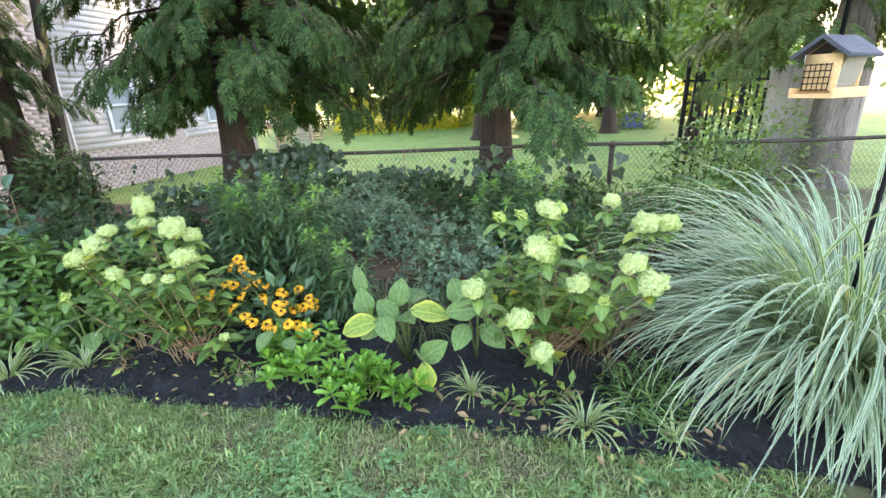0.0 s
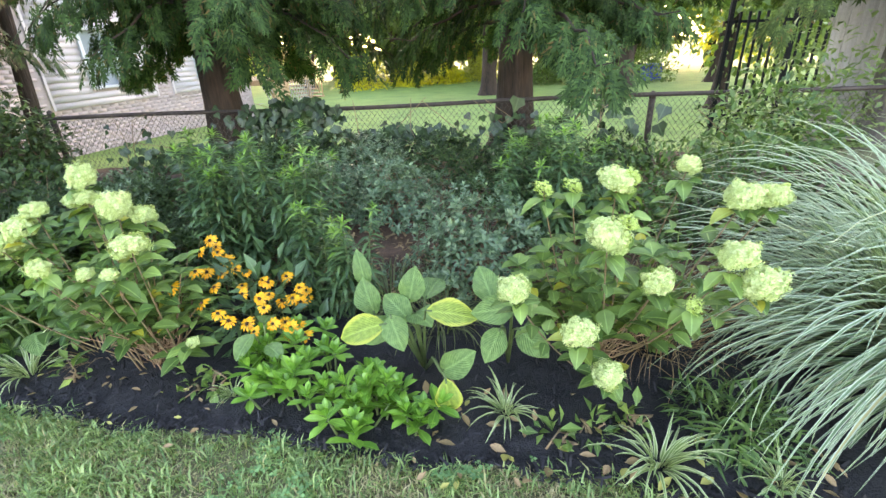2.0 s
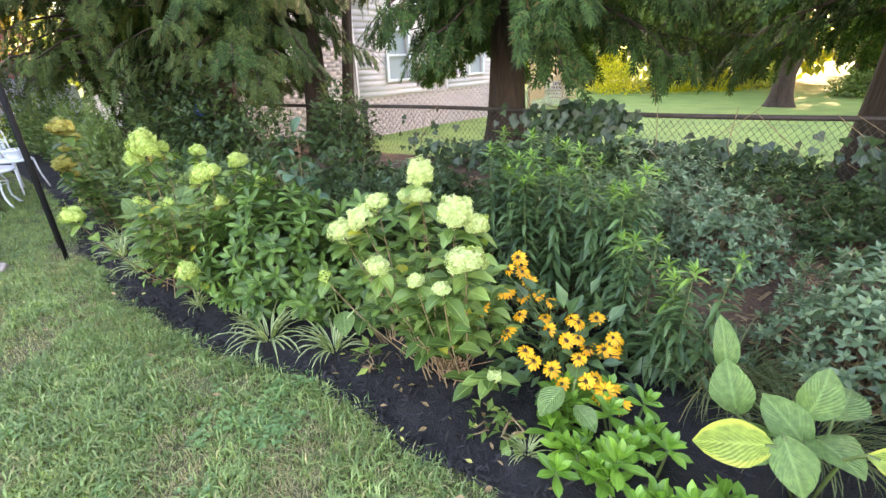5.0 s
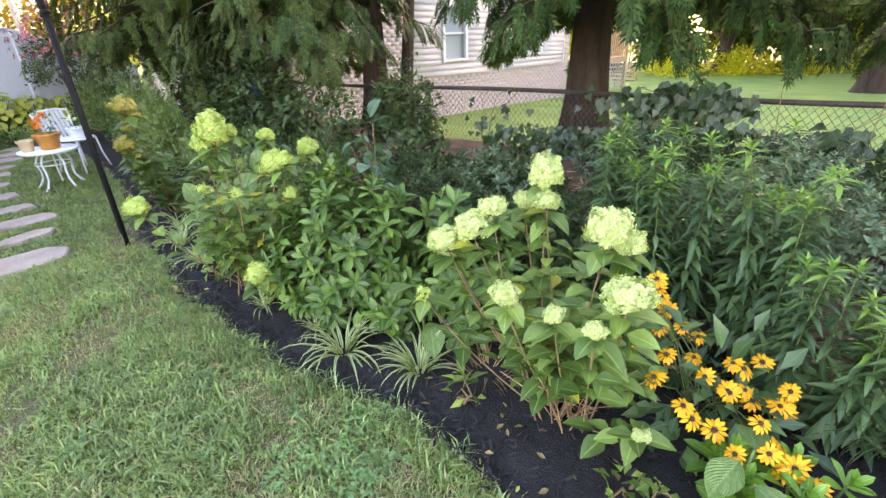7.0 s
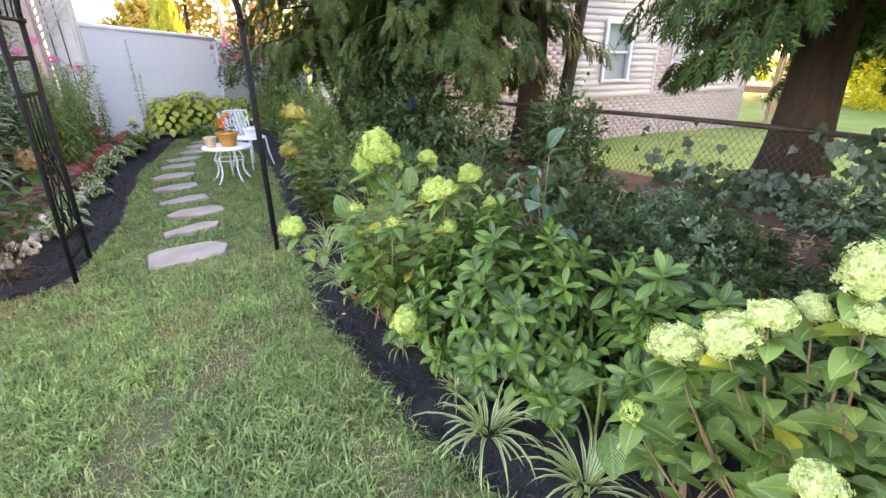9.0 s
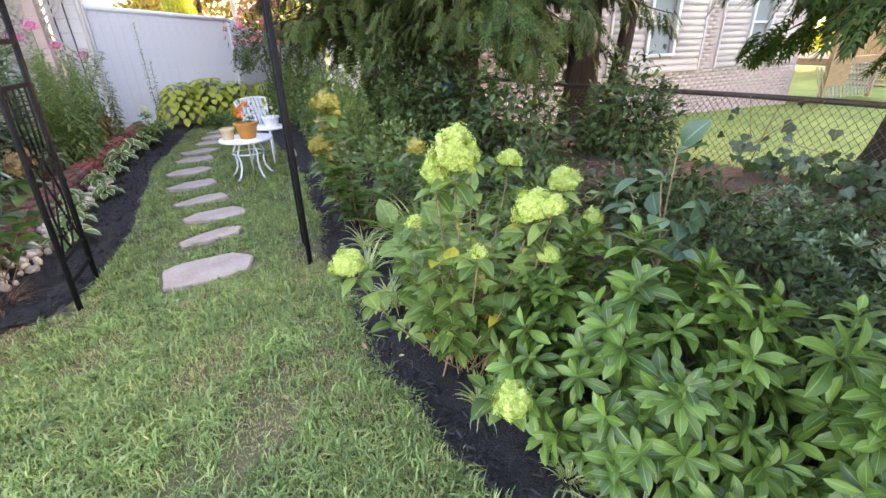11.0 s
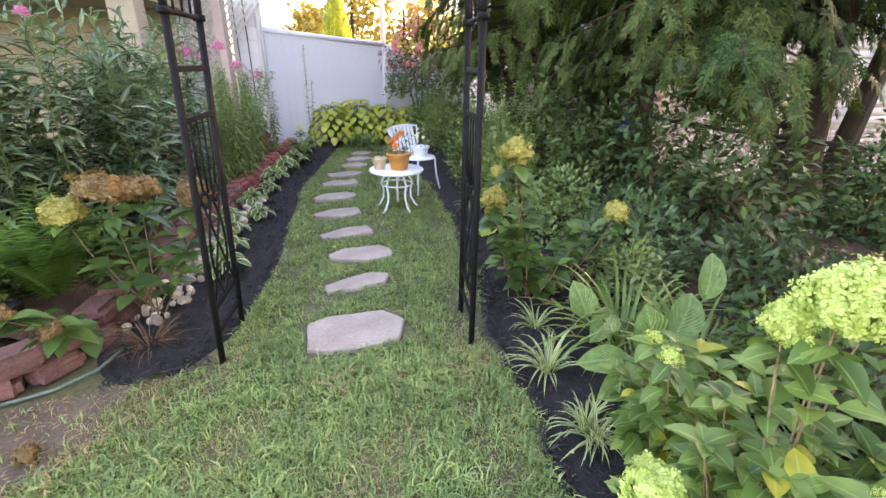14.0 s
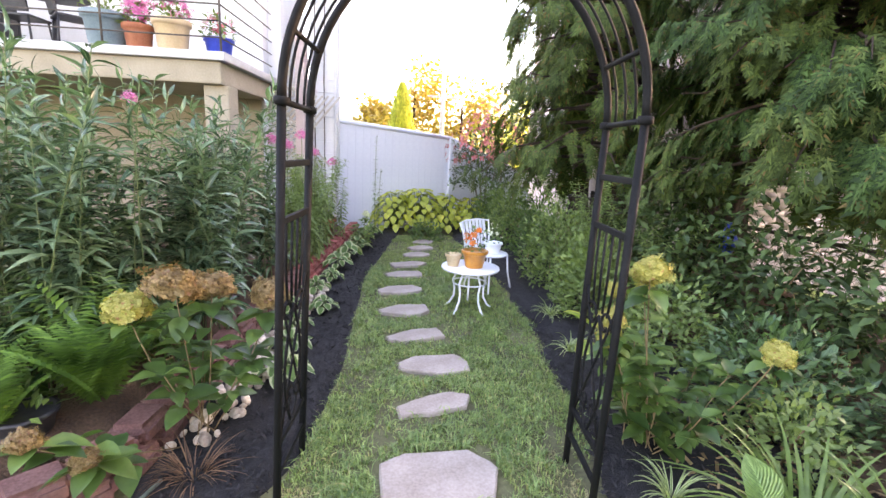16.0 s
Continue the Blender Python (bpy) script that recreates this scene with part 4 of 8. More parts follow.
# ---- white fence at the end ----
def vinyl_fence():
    t = thing("vinyl_fence", (-12.89, 4.05, 0), "white vinyl privacy fence with a sloping cap", "fence")
    d = unit(np.array([0.30, -0.95]))
    turn = math.degrees(math.atan2(d[1], d[0]))
    n, w = 17, 0.15
    for k in range(n):
        h = 1.77 + 0.07 * (k + 0.5) * w
        put("board", box_mesh("board", w - 0.001, 0.03, h + 0.05, M_VINYL, 0.0015), t, pose(d[0] * (k + 0.7) * w, d[1] * (k + 0.7) * w, -0.05, 0, 0, turn))
    rail = [(d[0] * s, d[1] * s, 1.79 + 0.07 * s) for s in (0.0, 1.3, 2.6)]
    put("cap_rail", tube_mesh("cap_rail", rail, 0.045, M_VINYL, 8), t)
    put("corner_post", box_mesh("corner_post", 0.13, 0.13, 1.84, M_VINYL, 0.01), t, pose(0, 0, -0.05, 0, 0, turn))
    e = unit(np.array([-0.35, 0.95]))
    turn2 = math.degrees(math.atan2(e[1], e[0]))
    for k in range(16):
        put("board", box_mesh("board", w - 0.001, 0.03, 1.8 - 0.3 * k * w, M_VINYL, 0.003), t, pose(e[0] * (k + 0.7) * w, e[1] * (k + 0.7) * w, -0.05, 0, 0, turn2))
    put("cap_rail", tube_mesh("cap_rail_low", [(e[0] * s, e[1] * s, 1.78 - 0.3 * s) for s in (0.0, 1.2, 2.4)], 0.04, M_VINYL, 8), t)
    return t


vinyl_fence()


# ---- own house with a raised porch ----
PC = (-9.9, 0.25)
P_TURN = math.degrees(math.atan2(0.24, -0.97))


def own_house():
    """Local x runs along the side wall away from the porch, local y to the left of it."""
    t = thing("porch_house", (PC[0], PC[1], 0), "white house with a raised concrete porch", "house", "", "", P_TURN)
    put("porch_slab", box_mesh("porch_slab", 2.0, 7.0, 0.1, M_SLAB, 0.015), t, pose(1.0, 3.5, 2.43))
    # beam, lower wall and pillars share the tan with painted-in shade
    put("porch_beam", box_mesh("porch_beam", 1.92, 6.9, 0.26, M_SOFFIT_SHADED, 0.02), t, pose(1.02, 3.52, 2.17))
    put("front_wall", box_mesh("front_wall", 0.25, 6.8, 5.6, M_WHITEPAINT, 0), t, pose(2.1, 3.6, 0))
    put("lower_wall", box_mesh("lower_wall", 0.1, 5.2, 2.17, M_SOFFIT_SHADED, 0.01), t, pose(1.85, 2.8, 0))
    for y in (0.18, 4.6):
        put("pillar", box_mesh("pillar", 0.3, 0.3, 2.17, M_SOFFIT_SHADED, 0.02), t, pose(0.3, y, 0))
    put("side_wall", box_mesh("side_wall", 1.5, 0.25, 5.6, M_WHITEPAINT, 0), t, pose(2.98, 0.12, 0))
    put("back_wall", box_mesh("back_wall", 0.25, 6.7, 5.6, M_WHITEPAINT, 0), t, pose(3.6, 3.6, 0))
    put("roof", box_mesh("roof", 2.4, 7.6, 0.15, M_ROOF, 0.02), t, pose(2.9, 3.5, 5.6))
    # unseen slab added above the porch to keep light off it
    put("added_shade_roof", box_mesh("added_shade_roof", 2.6, 7.4, 0.16, M_STUCCO, 0.02), t, pose(0.9, 3.5, 4.95))
    put("downpipe", tube_mesh("downpipe", [(2.40, -0.86, 0), (2.40, -0.86, 2.5), (2.40, -0.86, 5.5)], 0.035, M_WHITEPAINT, 8), t)
    put("brick_pier", box_mesh("brick_pier", 0.3, 0.14, 3.2, M_BRICK, 0.01), t, pose(2.2, -0.34, 0))
    bay = put("side_bay", box_mesh("side_bay", 1.6, 0.5, 5.6, M_WHITEPAINT, 0.01), t, pose(3.25, -0.66, 0))
    for k in range(26):
        put("siding_board", box_mesh("siding_board", 0.02, 0.46, 0.19, M_WHITEPAINT, 0.006), bay, pose(-0.81, 0, 0.2 + 0.2 * k, 0, -3, 0))
    for y in (-0.52, -0.68):
        put("cable", tube_mesh("cable", [(2.405, y, 0.3), (2.4, y + 0.02, 2.6), (2.4, y - 0.01, 5.2)], 0.008, M_WIRE, 6), t)
    lat = put("lattice_panel", box_mesh("lattice_frame", 1.25, 0.03, 0.06, M_STUCCO, 0.004), t, pose(2.18, 0.32, 2.37, 0, 0, 90))
    put("lattice_rail", box_mesh("lattice_rail", 1.25, 0.03, 0.06, M_STUCCO, 0.004), lat, pose(0, 0, -1.4))
    for k in range(16):
        for tilt in (40, -40):
            put("lattice_slat", box_mesh("lattice_slat", 0.03, 0.008, 1.5, M_STUCCO, 0), lat, pose(-0.72 + k * 0.095 - 0.4 * (1 if tilt > 0 else -1), 0.01 * (1 if tilt > 0 else -1), -1.2, 0, tilt, 0))
    # railing
    for z in (0.16, 0.34, 0.52, 0.7, 0.92):
        put("rail", tube_mesh("rail", [(0.06, 0.06, 2.53 + z), (0.06, 3.5, 2.53 + z), (0.06, 6.9, 2.53 + z)], 0.009, M_WIRE, 6), t)
        put("rail", tube_mesh("rail_side", [(0.06, 0.06, 2.53 + z), (1.0, 0.06, 2.53 + z), (1.95, 0.06, 2.53 + z)], 0.009, M_WIRE, 6), t)
    for y in (0.06, 1.4, 2.8, 4.2, 5.6, 6.9):
        put("rail_post", tube_mesh("rail_post", [(0.06, y, 2.5), (0.06, y, 3.0), (0.06, y, 3.46)], 0.014, M_WIRE, 6), t)
    return t


own_house()


# ---- plant makers ----
def joined(items):
    v, f, u, n = [], [], [], 0
    for a, b, c in items:
        v.append(a)
        f.append(b + n)
        u.append(c)
        n += len(a)
    return np.concatenate(v), np.concatenate(f), np.concatenate(u)


def bag_mesh(name, items, mat):
    v, f, u = joined(items)
    return fast_mesh(name, v, f, mat, u)


def rosette(leaf, n, seed, tilt=(0.2, 0.9)):
    """Leaves spread round a shoot tip that points up z, of leaf length 1."""
    g = np.random.default_rng(seed)
    k = np.arange(n)
    az = k * 2.399 + g.uniform(-0.2, 0.2, n)
    el = np.interp(k, [0, n - 1], [tilt[1], tilt[0]]) + g.uniform(-0.12, 0.12, n)
    # el: 0 lies flat, about 1.4 stands upright
    d = np.stack([np.cos(az) * np.cos(el), np.sin(az) * np.cos(el), np.sin(el)], -1)
    up = np.stack([-np.cos(az) * np.sin(el), -np.sin(az) * np.sin(el), np.cos(el)], -1)
    off = np.stack([np.zeros(n), np.zeros(n), np.interp(k, [0, n - 1], [0.25, -0.2])], -1)
    return scatter(leaf, frames(d, up), np.interp(k, [0, n - 1], [0.62, 1.0]) * g.uniform(0.85, 1.1, n), off)


ROS_RHODO = rosette(LONG_LEAF, 11, 1, (-0.15, 0.95))
ROS_SPOON = rosette(SPOON_LEAF, 12, 2, (0.1, 1.25))
ROS_SMALL = rosette(SMALL_LEAF, 8, 3, (0.1, 1.2))
ROS_WHORL = rosette(LANCE_LEAF, 12, 4, (0.1, 1.3))


def dome_points(g, n, rx, ry, h, shell=0.45, low=0.1, lumps=5):
    """Points in the outer part of a lumpy dome, with outward directions."""
    az = g.uniform(0, 2 * np.pi, n)
    s = g.uniform(low, 1.0, n)
    el = np.arcsin(s)
    r = 1 - shell * g.random(n) ** 1.6
    lump = 1 + 0.16 * np.sin(az * lumps + g.uniform(0, 6)) * np.cos(el * 4 + g.uniform(0, 6)) + 0.1 * np.sin(az * 11 + 2) * np.sin(el * 7)
    d = np.stack([np.cos(az) * np.cos(el), np.sin(az) * np.cos(el), np.sin(el)], -1)
    p = d * (r * lump)[:, None] * np.array([rx, ry, h])
    return p, unit(d * np.array([1 / rx, 1 / ry, 1 / h]))


def twig_lines(g, tips, n, r=0.006, base=0.06):
    pick = g.choice(len(tips), min(n, len(tips)), replace=False)
    out = []
    for i in pick:
        t = tips[i]
        b = np.array([g.normal(0, base), g.normal(0, base), -0.02])
        mid = b + (t - b) * 0.5 + np.array([g.normal(0, 0.04), g.normal(0, 0.04), 0.04])
        out.append((np.array([b, b * 0.5 + mid * 0.5 + np.array([0, 0, 0.02]), mid, t]), r, r * 0.4))
    return out


def rosette_shrub(name, x, y, rx, ry, h, n, ros, size, mat, label, seed, up=0.6, shell=0.5, group="", twig=M_TWIG, z=None):
    g = np.random.default_rng(seed)
    n, size = int(n * 1.9), size * 1.3
    t = thing(name, (x, y, float(land(x, y)) + 0.02 if z is None else z), label, "shrub", group)
    p, d = dome_points(g, n, rx, ry, h, shell, 0.06)
    d = unit(d + np.array([0, 0, up]) + g.normal(0, 0.22, d.shape))
    put("foliage", bag_mesh("foliage", [scatter(ros, frames(np.cross(d, g.normal(0, 1, d.shape)), d), g.uniform(0.75, 1.2, n) * size, p)], mat), t)
    put("branchwork", tubes_bag(twig_lines(g, p, max(8, n // 14)), 4).mesh("branchwork", twig), t)
    return t


def leaf_shrub(name, x, y, rx, ry, h, n, leaf, size, mat, label, seed, hang=0.2, shell=0.6, group="", category="shrub", z=None, twigs=6, low=0.05, drop=0.0):
    g = np.random.default_rng(seed)
    n, size = int(n * 2.0), size * 1.18
    t = thing(name, (x, y, float(land(x, y)) + 0.02 + drop if z is None else z), label, category, group)
    p, d = dome_points(g, n, rx, ry, h, shell, low)
    out = unit(d + g.normal(0, 0.55, d.shape) - np.array([0, 0, hang]))
    put("foliage", bag_mesh("foliage", [scatter(leaf, frames(out, d + np.array([0, 0, 0.8]) + g.normal(0, 0.3, d.shape)), g.uniform(0.65, 1.2, n) * size, p)], mat), t)
    if twigs:
        put("branchwork", tubes_bag(twig_lines(g, p, twigs, 0.008, rx * 0.2), 4).mesh("branchwork", M_TWIG), t)
    return t


def floret_shape():
    v, f, u = [], [], []
    for k in range(4):
        a = k * math.pi / 2
        c, s = math.cos(a), math.sin(a)
        b = len(v)
        for px, py, pz in ((0, 0, 0), (0.5, 0.28, 0.1), (0.72, 0, 0.16), (0.5, -0.28, 0.1)):
            v.append((px * c - py * s, px * s + py * c, pz))
            u.append((0.5, 0.5))
        f += [(b, b + 1, b + 2), (b, b + 2, b + 3)]
    return np.array(v, dtype=float), np.array(f), np.array(u, dtype=float)


FLORET = floret_shape()


def head_mesh(name, n, cone, mat, seed, gap=0.0):
    """A hydrangea head of radius 1: many florets over a dome or cone."""
    g = np.random.default_rng(seed)
    i = np.arange(n) + 0.5
    zz = 1 - 1.75 * i / n
    az = i * 2.399
    rr = np.sqrt(np.maximum(0, 1 - zz * zz))
    d = np.stack([np.cos(az) * rr, np.sin(az) * rr, zz], -1)
    keep = g.random(n) > gap
    d = d[keep]
    shape = np.ones((len(d), 3))
    shape[:, 2] = np.where(d[:, 2] > 0, cone, 0.72)
    p = d * shape * g.uniform(0.86, 1.08, len(d))[:, None]
    lump = np.array([noise.noise(Vector(q) * 1.9 + Vector((seed * 3.1, 0, 0))) + 0.5 * noise.noise(Vector(q) * 4.3) for q in d])
    p *= (1 + 0.44 * lump)[:, None]
    p[:, :2] *= (1 - 0.28 * (cone - 0.8) * np.clip(d[:, 2], 0, 1))[:, None]
    nrm = unit(d + g.normal(0, 0.25, d.shape))
    side = np.cross(nrm, g.normal(0, 1, d.shape))
    outer = scatter(FLORET, frames(side, nrm), g.uniform(0.17, 0.26, len(d)), p)
    side2 = np.cross(nrm, g.normal(0, 1, d.shape))
    inner = scatter(FLORET, frames(side2, nrm), g.uniform(0.26, 0.38, len(d)), p * 0.86)
    return bag_mesh(name, [outer, inner], mat)


HEADS = {"pale": head_mesh("flower_head", 320, 0.85, M_HYD_HEAD, 1), "pale_cone": head_mesh("flower_head", 340, 1.25, M_HYD_HEAD, 2),
         "lime_cone": head_mesh("flower_head", 340, 2.0, M_HYD_LIME, 8), "lime": head_mesh("flower_head", 320, 1.15, M_HYD_LIME, 3), "dry": head_mesh("flower_head", 280, 0.8, M_HYD_DRY, 4),
         "brown": head_mesh("flower_head", 240, 0.9, M_HYD_BROWN, 5, 0.15), "bud": head_mesh("flower_head", 90, 1.0, M_HYD_LIME, 6, 0.3), "white": head_mesh("flower_head", 110, 0.9, M_WHITEPETAL, 7, 0.2)}


def hydrangea(x, y, heads, label, seed, extra=10, spread=0.45, tall=0.7, leaf=0.12, mat=M_HYD_LEAF, pairs=7, bare=0.22, group="hydrangeas", canes_at=0):
    """Stems from one foot, each with pairs of leaves; heads are world places (x, y, z, radius, kind)."""
    g = np.random.default_rng(seed)
    z0 = float(land(x, y)) + 0.02
    t = thing("hydrangea_bush", (x, y, z0), label, "hydrangea", group)
    lines, offs, dirs, ups, sizes = [], [], [], [], []
    extra, pairs, leaf = int(extra * 2.2), pairs, leaf * 1.3
    tips = [(np.array([hx - x, hy - y, hz - z0]), r, kind) for hx, hy, hz, r, kind in heads]
    for k in range(extra):
        a = g.uniform(0, 6.28)
        q = g.uniform(0.3, 1) ** 0.6 * spread * (1.0 if math.sin(a) > -0.2 else 0.72)
        tips.append((np.array([q * math.cos(a), q * math.sin(a), tall * g.uniform(0.6, 1.0) * (1 - 0.3 * q / spread)]), 0, ""))
    for tip, r, kind in tips:
        b = np.array([g.normal(0, 0.05), g.normal(0, 0.05), -0.03])
        top = tip - np.array([0, 0, r * 0.3])
        bow = np.array([(tip[0] - b[0]) * 0.25, (tip[1] - b[1]) * 0.25, 0])
        us = np.linspace(0, 1, 7)
        pts = np.array([b + (top - b) * u + bow * (-4 * u * (1 - u)) * -0.35 for u in us])
        lines.append((pts, 0.0042, 0.0028))
        axis = unit(top - b)
        for i in range(pairs):
            u = bare + (0.98 - bare) * (i + 0.5) / pairs
            p = np.array([np.interp(u, us, pts[:, c]) for c in range(3)])
            a0 = i * 1.57 + g.uniform(-0.5, 0.5)
            for s in (0, math.pi):
                d = np.array([math.cos(a0 + s), math.sin(a0 + s), g.uniform(-0.15, 0.55)])
                offs.append(p + d * 0.02)
                dirs.append(d)
                ups.append(np.array([0, 0, 1]) - d * 0.2 + g.normal(0, 0.2, 3))
                sizes.append(leaf * g.uniform(0.7, 1.25) * (1 - 0.25 * u))
        if kind:
            for s in range(4):
                a0 = s * 1.57 + g.uniform(-0.4, 0.4)
                d = np.array([math.cos(a0), math.sin(a0), g.uniform(-0.5, 0.2)])
                offs.append(top - axis * r * g.uniform(0.3, 1.0))
                dirs.append(d)
                ups.append(np.array([0, 0, 1]) + d * 0.2)
                sizes.append(leaf * g.uniform(0.75, 1.1))
        else:
            for s in range(5):
                a0 = s * 1.26 + g.uniform(-0.3, 0.3)
                d = np.array([math.cos(a0), math.sin(a0), g.uniform(0.2, 0.9)])
                offs.append(top)
                dirs.append(d)
                ups.append(np.array([0, 0, 1]) - d * 0.3)
                sizes.append(leaf * g.uniform(0.6, 0.95))
    put("foliage", bag_mesh("foliage", [scatter(BROAD_LEAF, frames(np.array(dirs), np.array(ups)), np.array(sizes), np.array(offs))], mat), t)
    put("branchwork", tubes_bag(lines, 5).mesh("branchwork", M_TWIG, True), t)
    canes = []
    for k in range(canes_at):
        a, q, h = g.uniform(0, 6.28), g.uniform(0.06, 0.3), g.uniform(0.12, 0.36)
        b = np.array([g.normal(0, 0.05), g.normal(0, 0.05), -0.03])
        e = np.array([q * math.cos(a), q * math.sin(a), h])
        canes.append((np.array([b, b * 0.6 + e * 0.4 + np.array([0, 0, 0.05]), e]), 0.0034, 0.0022))
    if canes:
        put("cane_thicket", tubes_bag(canes, 4).mesh("cane_thicket", M_CANE, True), t, None, "dry reddish tan bare canes", "stuff")
    for tip, r, kind in tips:
        if kind:
            lean = unit(tip * np.array([1, 1, 0.0]) + 1e-6)
            put("flower_head", HEADS[kind], t, pose(*tip, -18 * lean[1] + g.normal(0, 8), 18 * lean[0] + g.normal(0, 8), g.uniform(0, 360)) @ Matrix.Diagonal((r * g.uniform(0.72, 0.88), r * g.uniform(0.72, 0.88), r * g.uniform(0.66, 0.82), 1)), "")
    return t


def blades(g, n, length, width, droop, spread, segs=7, base=0.05, lift=(0.6, 1.4), az=None, late=False):
    """Arching strap blades from one crown, as triangles with uv across the blade."""
    a = g.uniform(0, 2 * np.pi, n) if az is None else az
    el = g.uniform(*lift, n)
    ln = length * g.uniform(0.6, 1.1, n)
    br = base * np.sqrt(g.random(n))
    out = np.stack([np.cos(a), np.sin(a), np.zeros(n)], -1)
    side = np.stack([-np.sin(a), np.cos(a), np.zeros(n)], -1)
    us = np.linspace(0, 1, segs + 1)
    v, uv = [], []
    dr = droop * g.uniform(0.6, 1.4, n)
    x, z = np.zeros(n), np.zeros(n)
    ang = el.copy()
    wob = g.normal(0, 0.12, n)
    rows = []
    for i, u in enumerate(us):
        w = width * g.uniform(0.8, 1.2) * (1 - u ** 2.2) * (0.6 + 0.4 * min(1, u * 4))
        centre = out * (br + x * spread)[:, None] + np.array([0, 0, 1.0]) * z[:, None] + side * (wob * u * u * ln)[:, None]
        rows.append((centre - side * w / 2 + np.array([0, 0, w * 0.25]), centre, centre + side * w / 2 + np.array([0, 0, w * 0.25])))
        x = x + np.cos(ang) * ln / segs
        z = z + np.sin(ang) * ln / segs
        ang = ang - dr / segs * (0.15 + 2.1 * u ** 1.3 if late else 0.5 + 1.2 * u)
    v = np.stack([np.stack(r, 1) for r in rows], 1)
    per = 3 * (segs + 1)
    f = []
    for i in range(segs):
        q = 3 * i
        for k in (0, 1):
            f += [(q + k, q + k + 1, q + k + 4), (q + k, q + k + 4, q + k + 3)]
    f = np.array(f)[None] + (np.arange(n) * per)[:, None, None]
    tu = np.array([(c, u) for u in us for c in (0, 0.5, 1)])
    return v.reshape(-1, 3), f.reshape(-1, 3), np.tile(tu, (n, 1))


def blade_meshes(made, n, mat):
    """One mesh for every blade of a clump."""
    v, f, u = made
    nv, nf = len(v) // n, len(f) // n
    return [fast_mesh("leaf", v[i * nv:(i + 1) * nv], f[:nf], mat, u[:nv], True) for i in range(n)]


def blade_clump(name, x, y, n, length, width, droop, mat, label, seed, spread=1.0, group="", category="plant", lift=(0.6, 1.4), base=0.05, segs=7, z=None):
    g = np.random.default_rng(seed)
    ob = thing(name, (x, y, float(land(x, y)) + 0.02 if z is None else z), "", "")
    made = blades(g, n, length, width, droop, spread, segs, base, lift)
    if n <= 70:
        for me in blade_meshes(made, n, mat):
            put("leaf", me, ob)
    else:
        put("foliage", bag_mesh(name, [made], mat), ob)
    return tagged(ob, label, category, group)


def stem_plant(name, spots, leaf, length, per, mat, tip_ros, tip_mat, label, seed, category="perennial", group="", flop=0.12, leaf_el=(-0.6, 0.25), tip_size=0.07, x=0, y=0, z=None, bare=0.12):
    """Upright stems with leaves all the way up; spots are (dx, dy, height)."""
    g = np.random.default_rng(seed)
    t = thing(name, (x, y, float(land(x, y)) + 0.02 if z is None else z), label, category, group)
    offs, dirs, ups, sizes, lines, tips, tipd = [], [], [], [], [], [], []
    for dx, dy, h in spots:
        lean = g.normal(0, flop, 2)
        us = np.linspace(0, 1, 6)
        pts = np.array([(dx + lean[0] * u * u * h, dy + lean[1] * u * u * h, h * u) for u in us])
        lines.append((pts, 0.0045, 0.0025))
        n = int(per * h)
        for i in range(n):
            u = bare + (1 - bare) * (i + g.random()) / n
            p = np.array([np.interp(u, us, pts[:, c]) for c in range(3)])
            a = i * 2.399 + g.uniform(-0.3, 0.3)
            el = g.uniform(*leaf_el) + 0.5 * u * u
            d = np.array([math.cos(a) * math.cos(el), math.sin(a) * math.cos(el), math.sin(el)])
            offs.append(p)
            dirs.append(d)
            ups.append(np.array([0, 0, 1]) + np.array([math.cos(a), math.sin(a), 0]) * 0.5 + g.normal(0, 0.15, 3))
            sizes.append(length * g.uniform(0.75, 1.15) * (1.1 - 0.45 * u * u))
        tips.append(pts[-1])
        tipd.append(unit(pts[-1] - pts[-2]))
    put("foliage", bag_mesh("foliage", [scatter(leaf, frames(np.array(dirs), np.array(ups)), np.array(sizes), np.array(offs))], mat), t)
    put("branchwork", tubes_bag(lines, 5).mesh("branchwork", M_STEM, True), t)
    if tip_ros is not None:
        td = np.array(tipd)
        put("new_growth", bag_mesh("new_growth", [scatter(tip_ros, frames(np.cross(td, g.normal(0, 1, td.shape)), td), g.uniform(0.8, 1.2, len(td)) * tip_size, np.array(tips))], tip_mat), t)
    return t


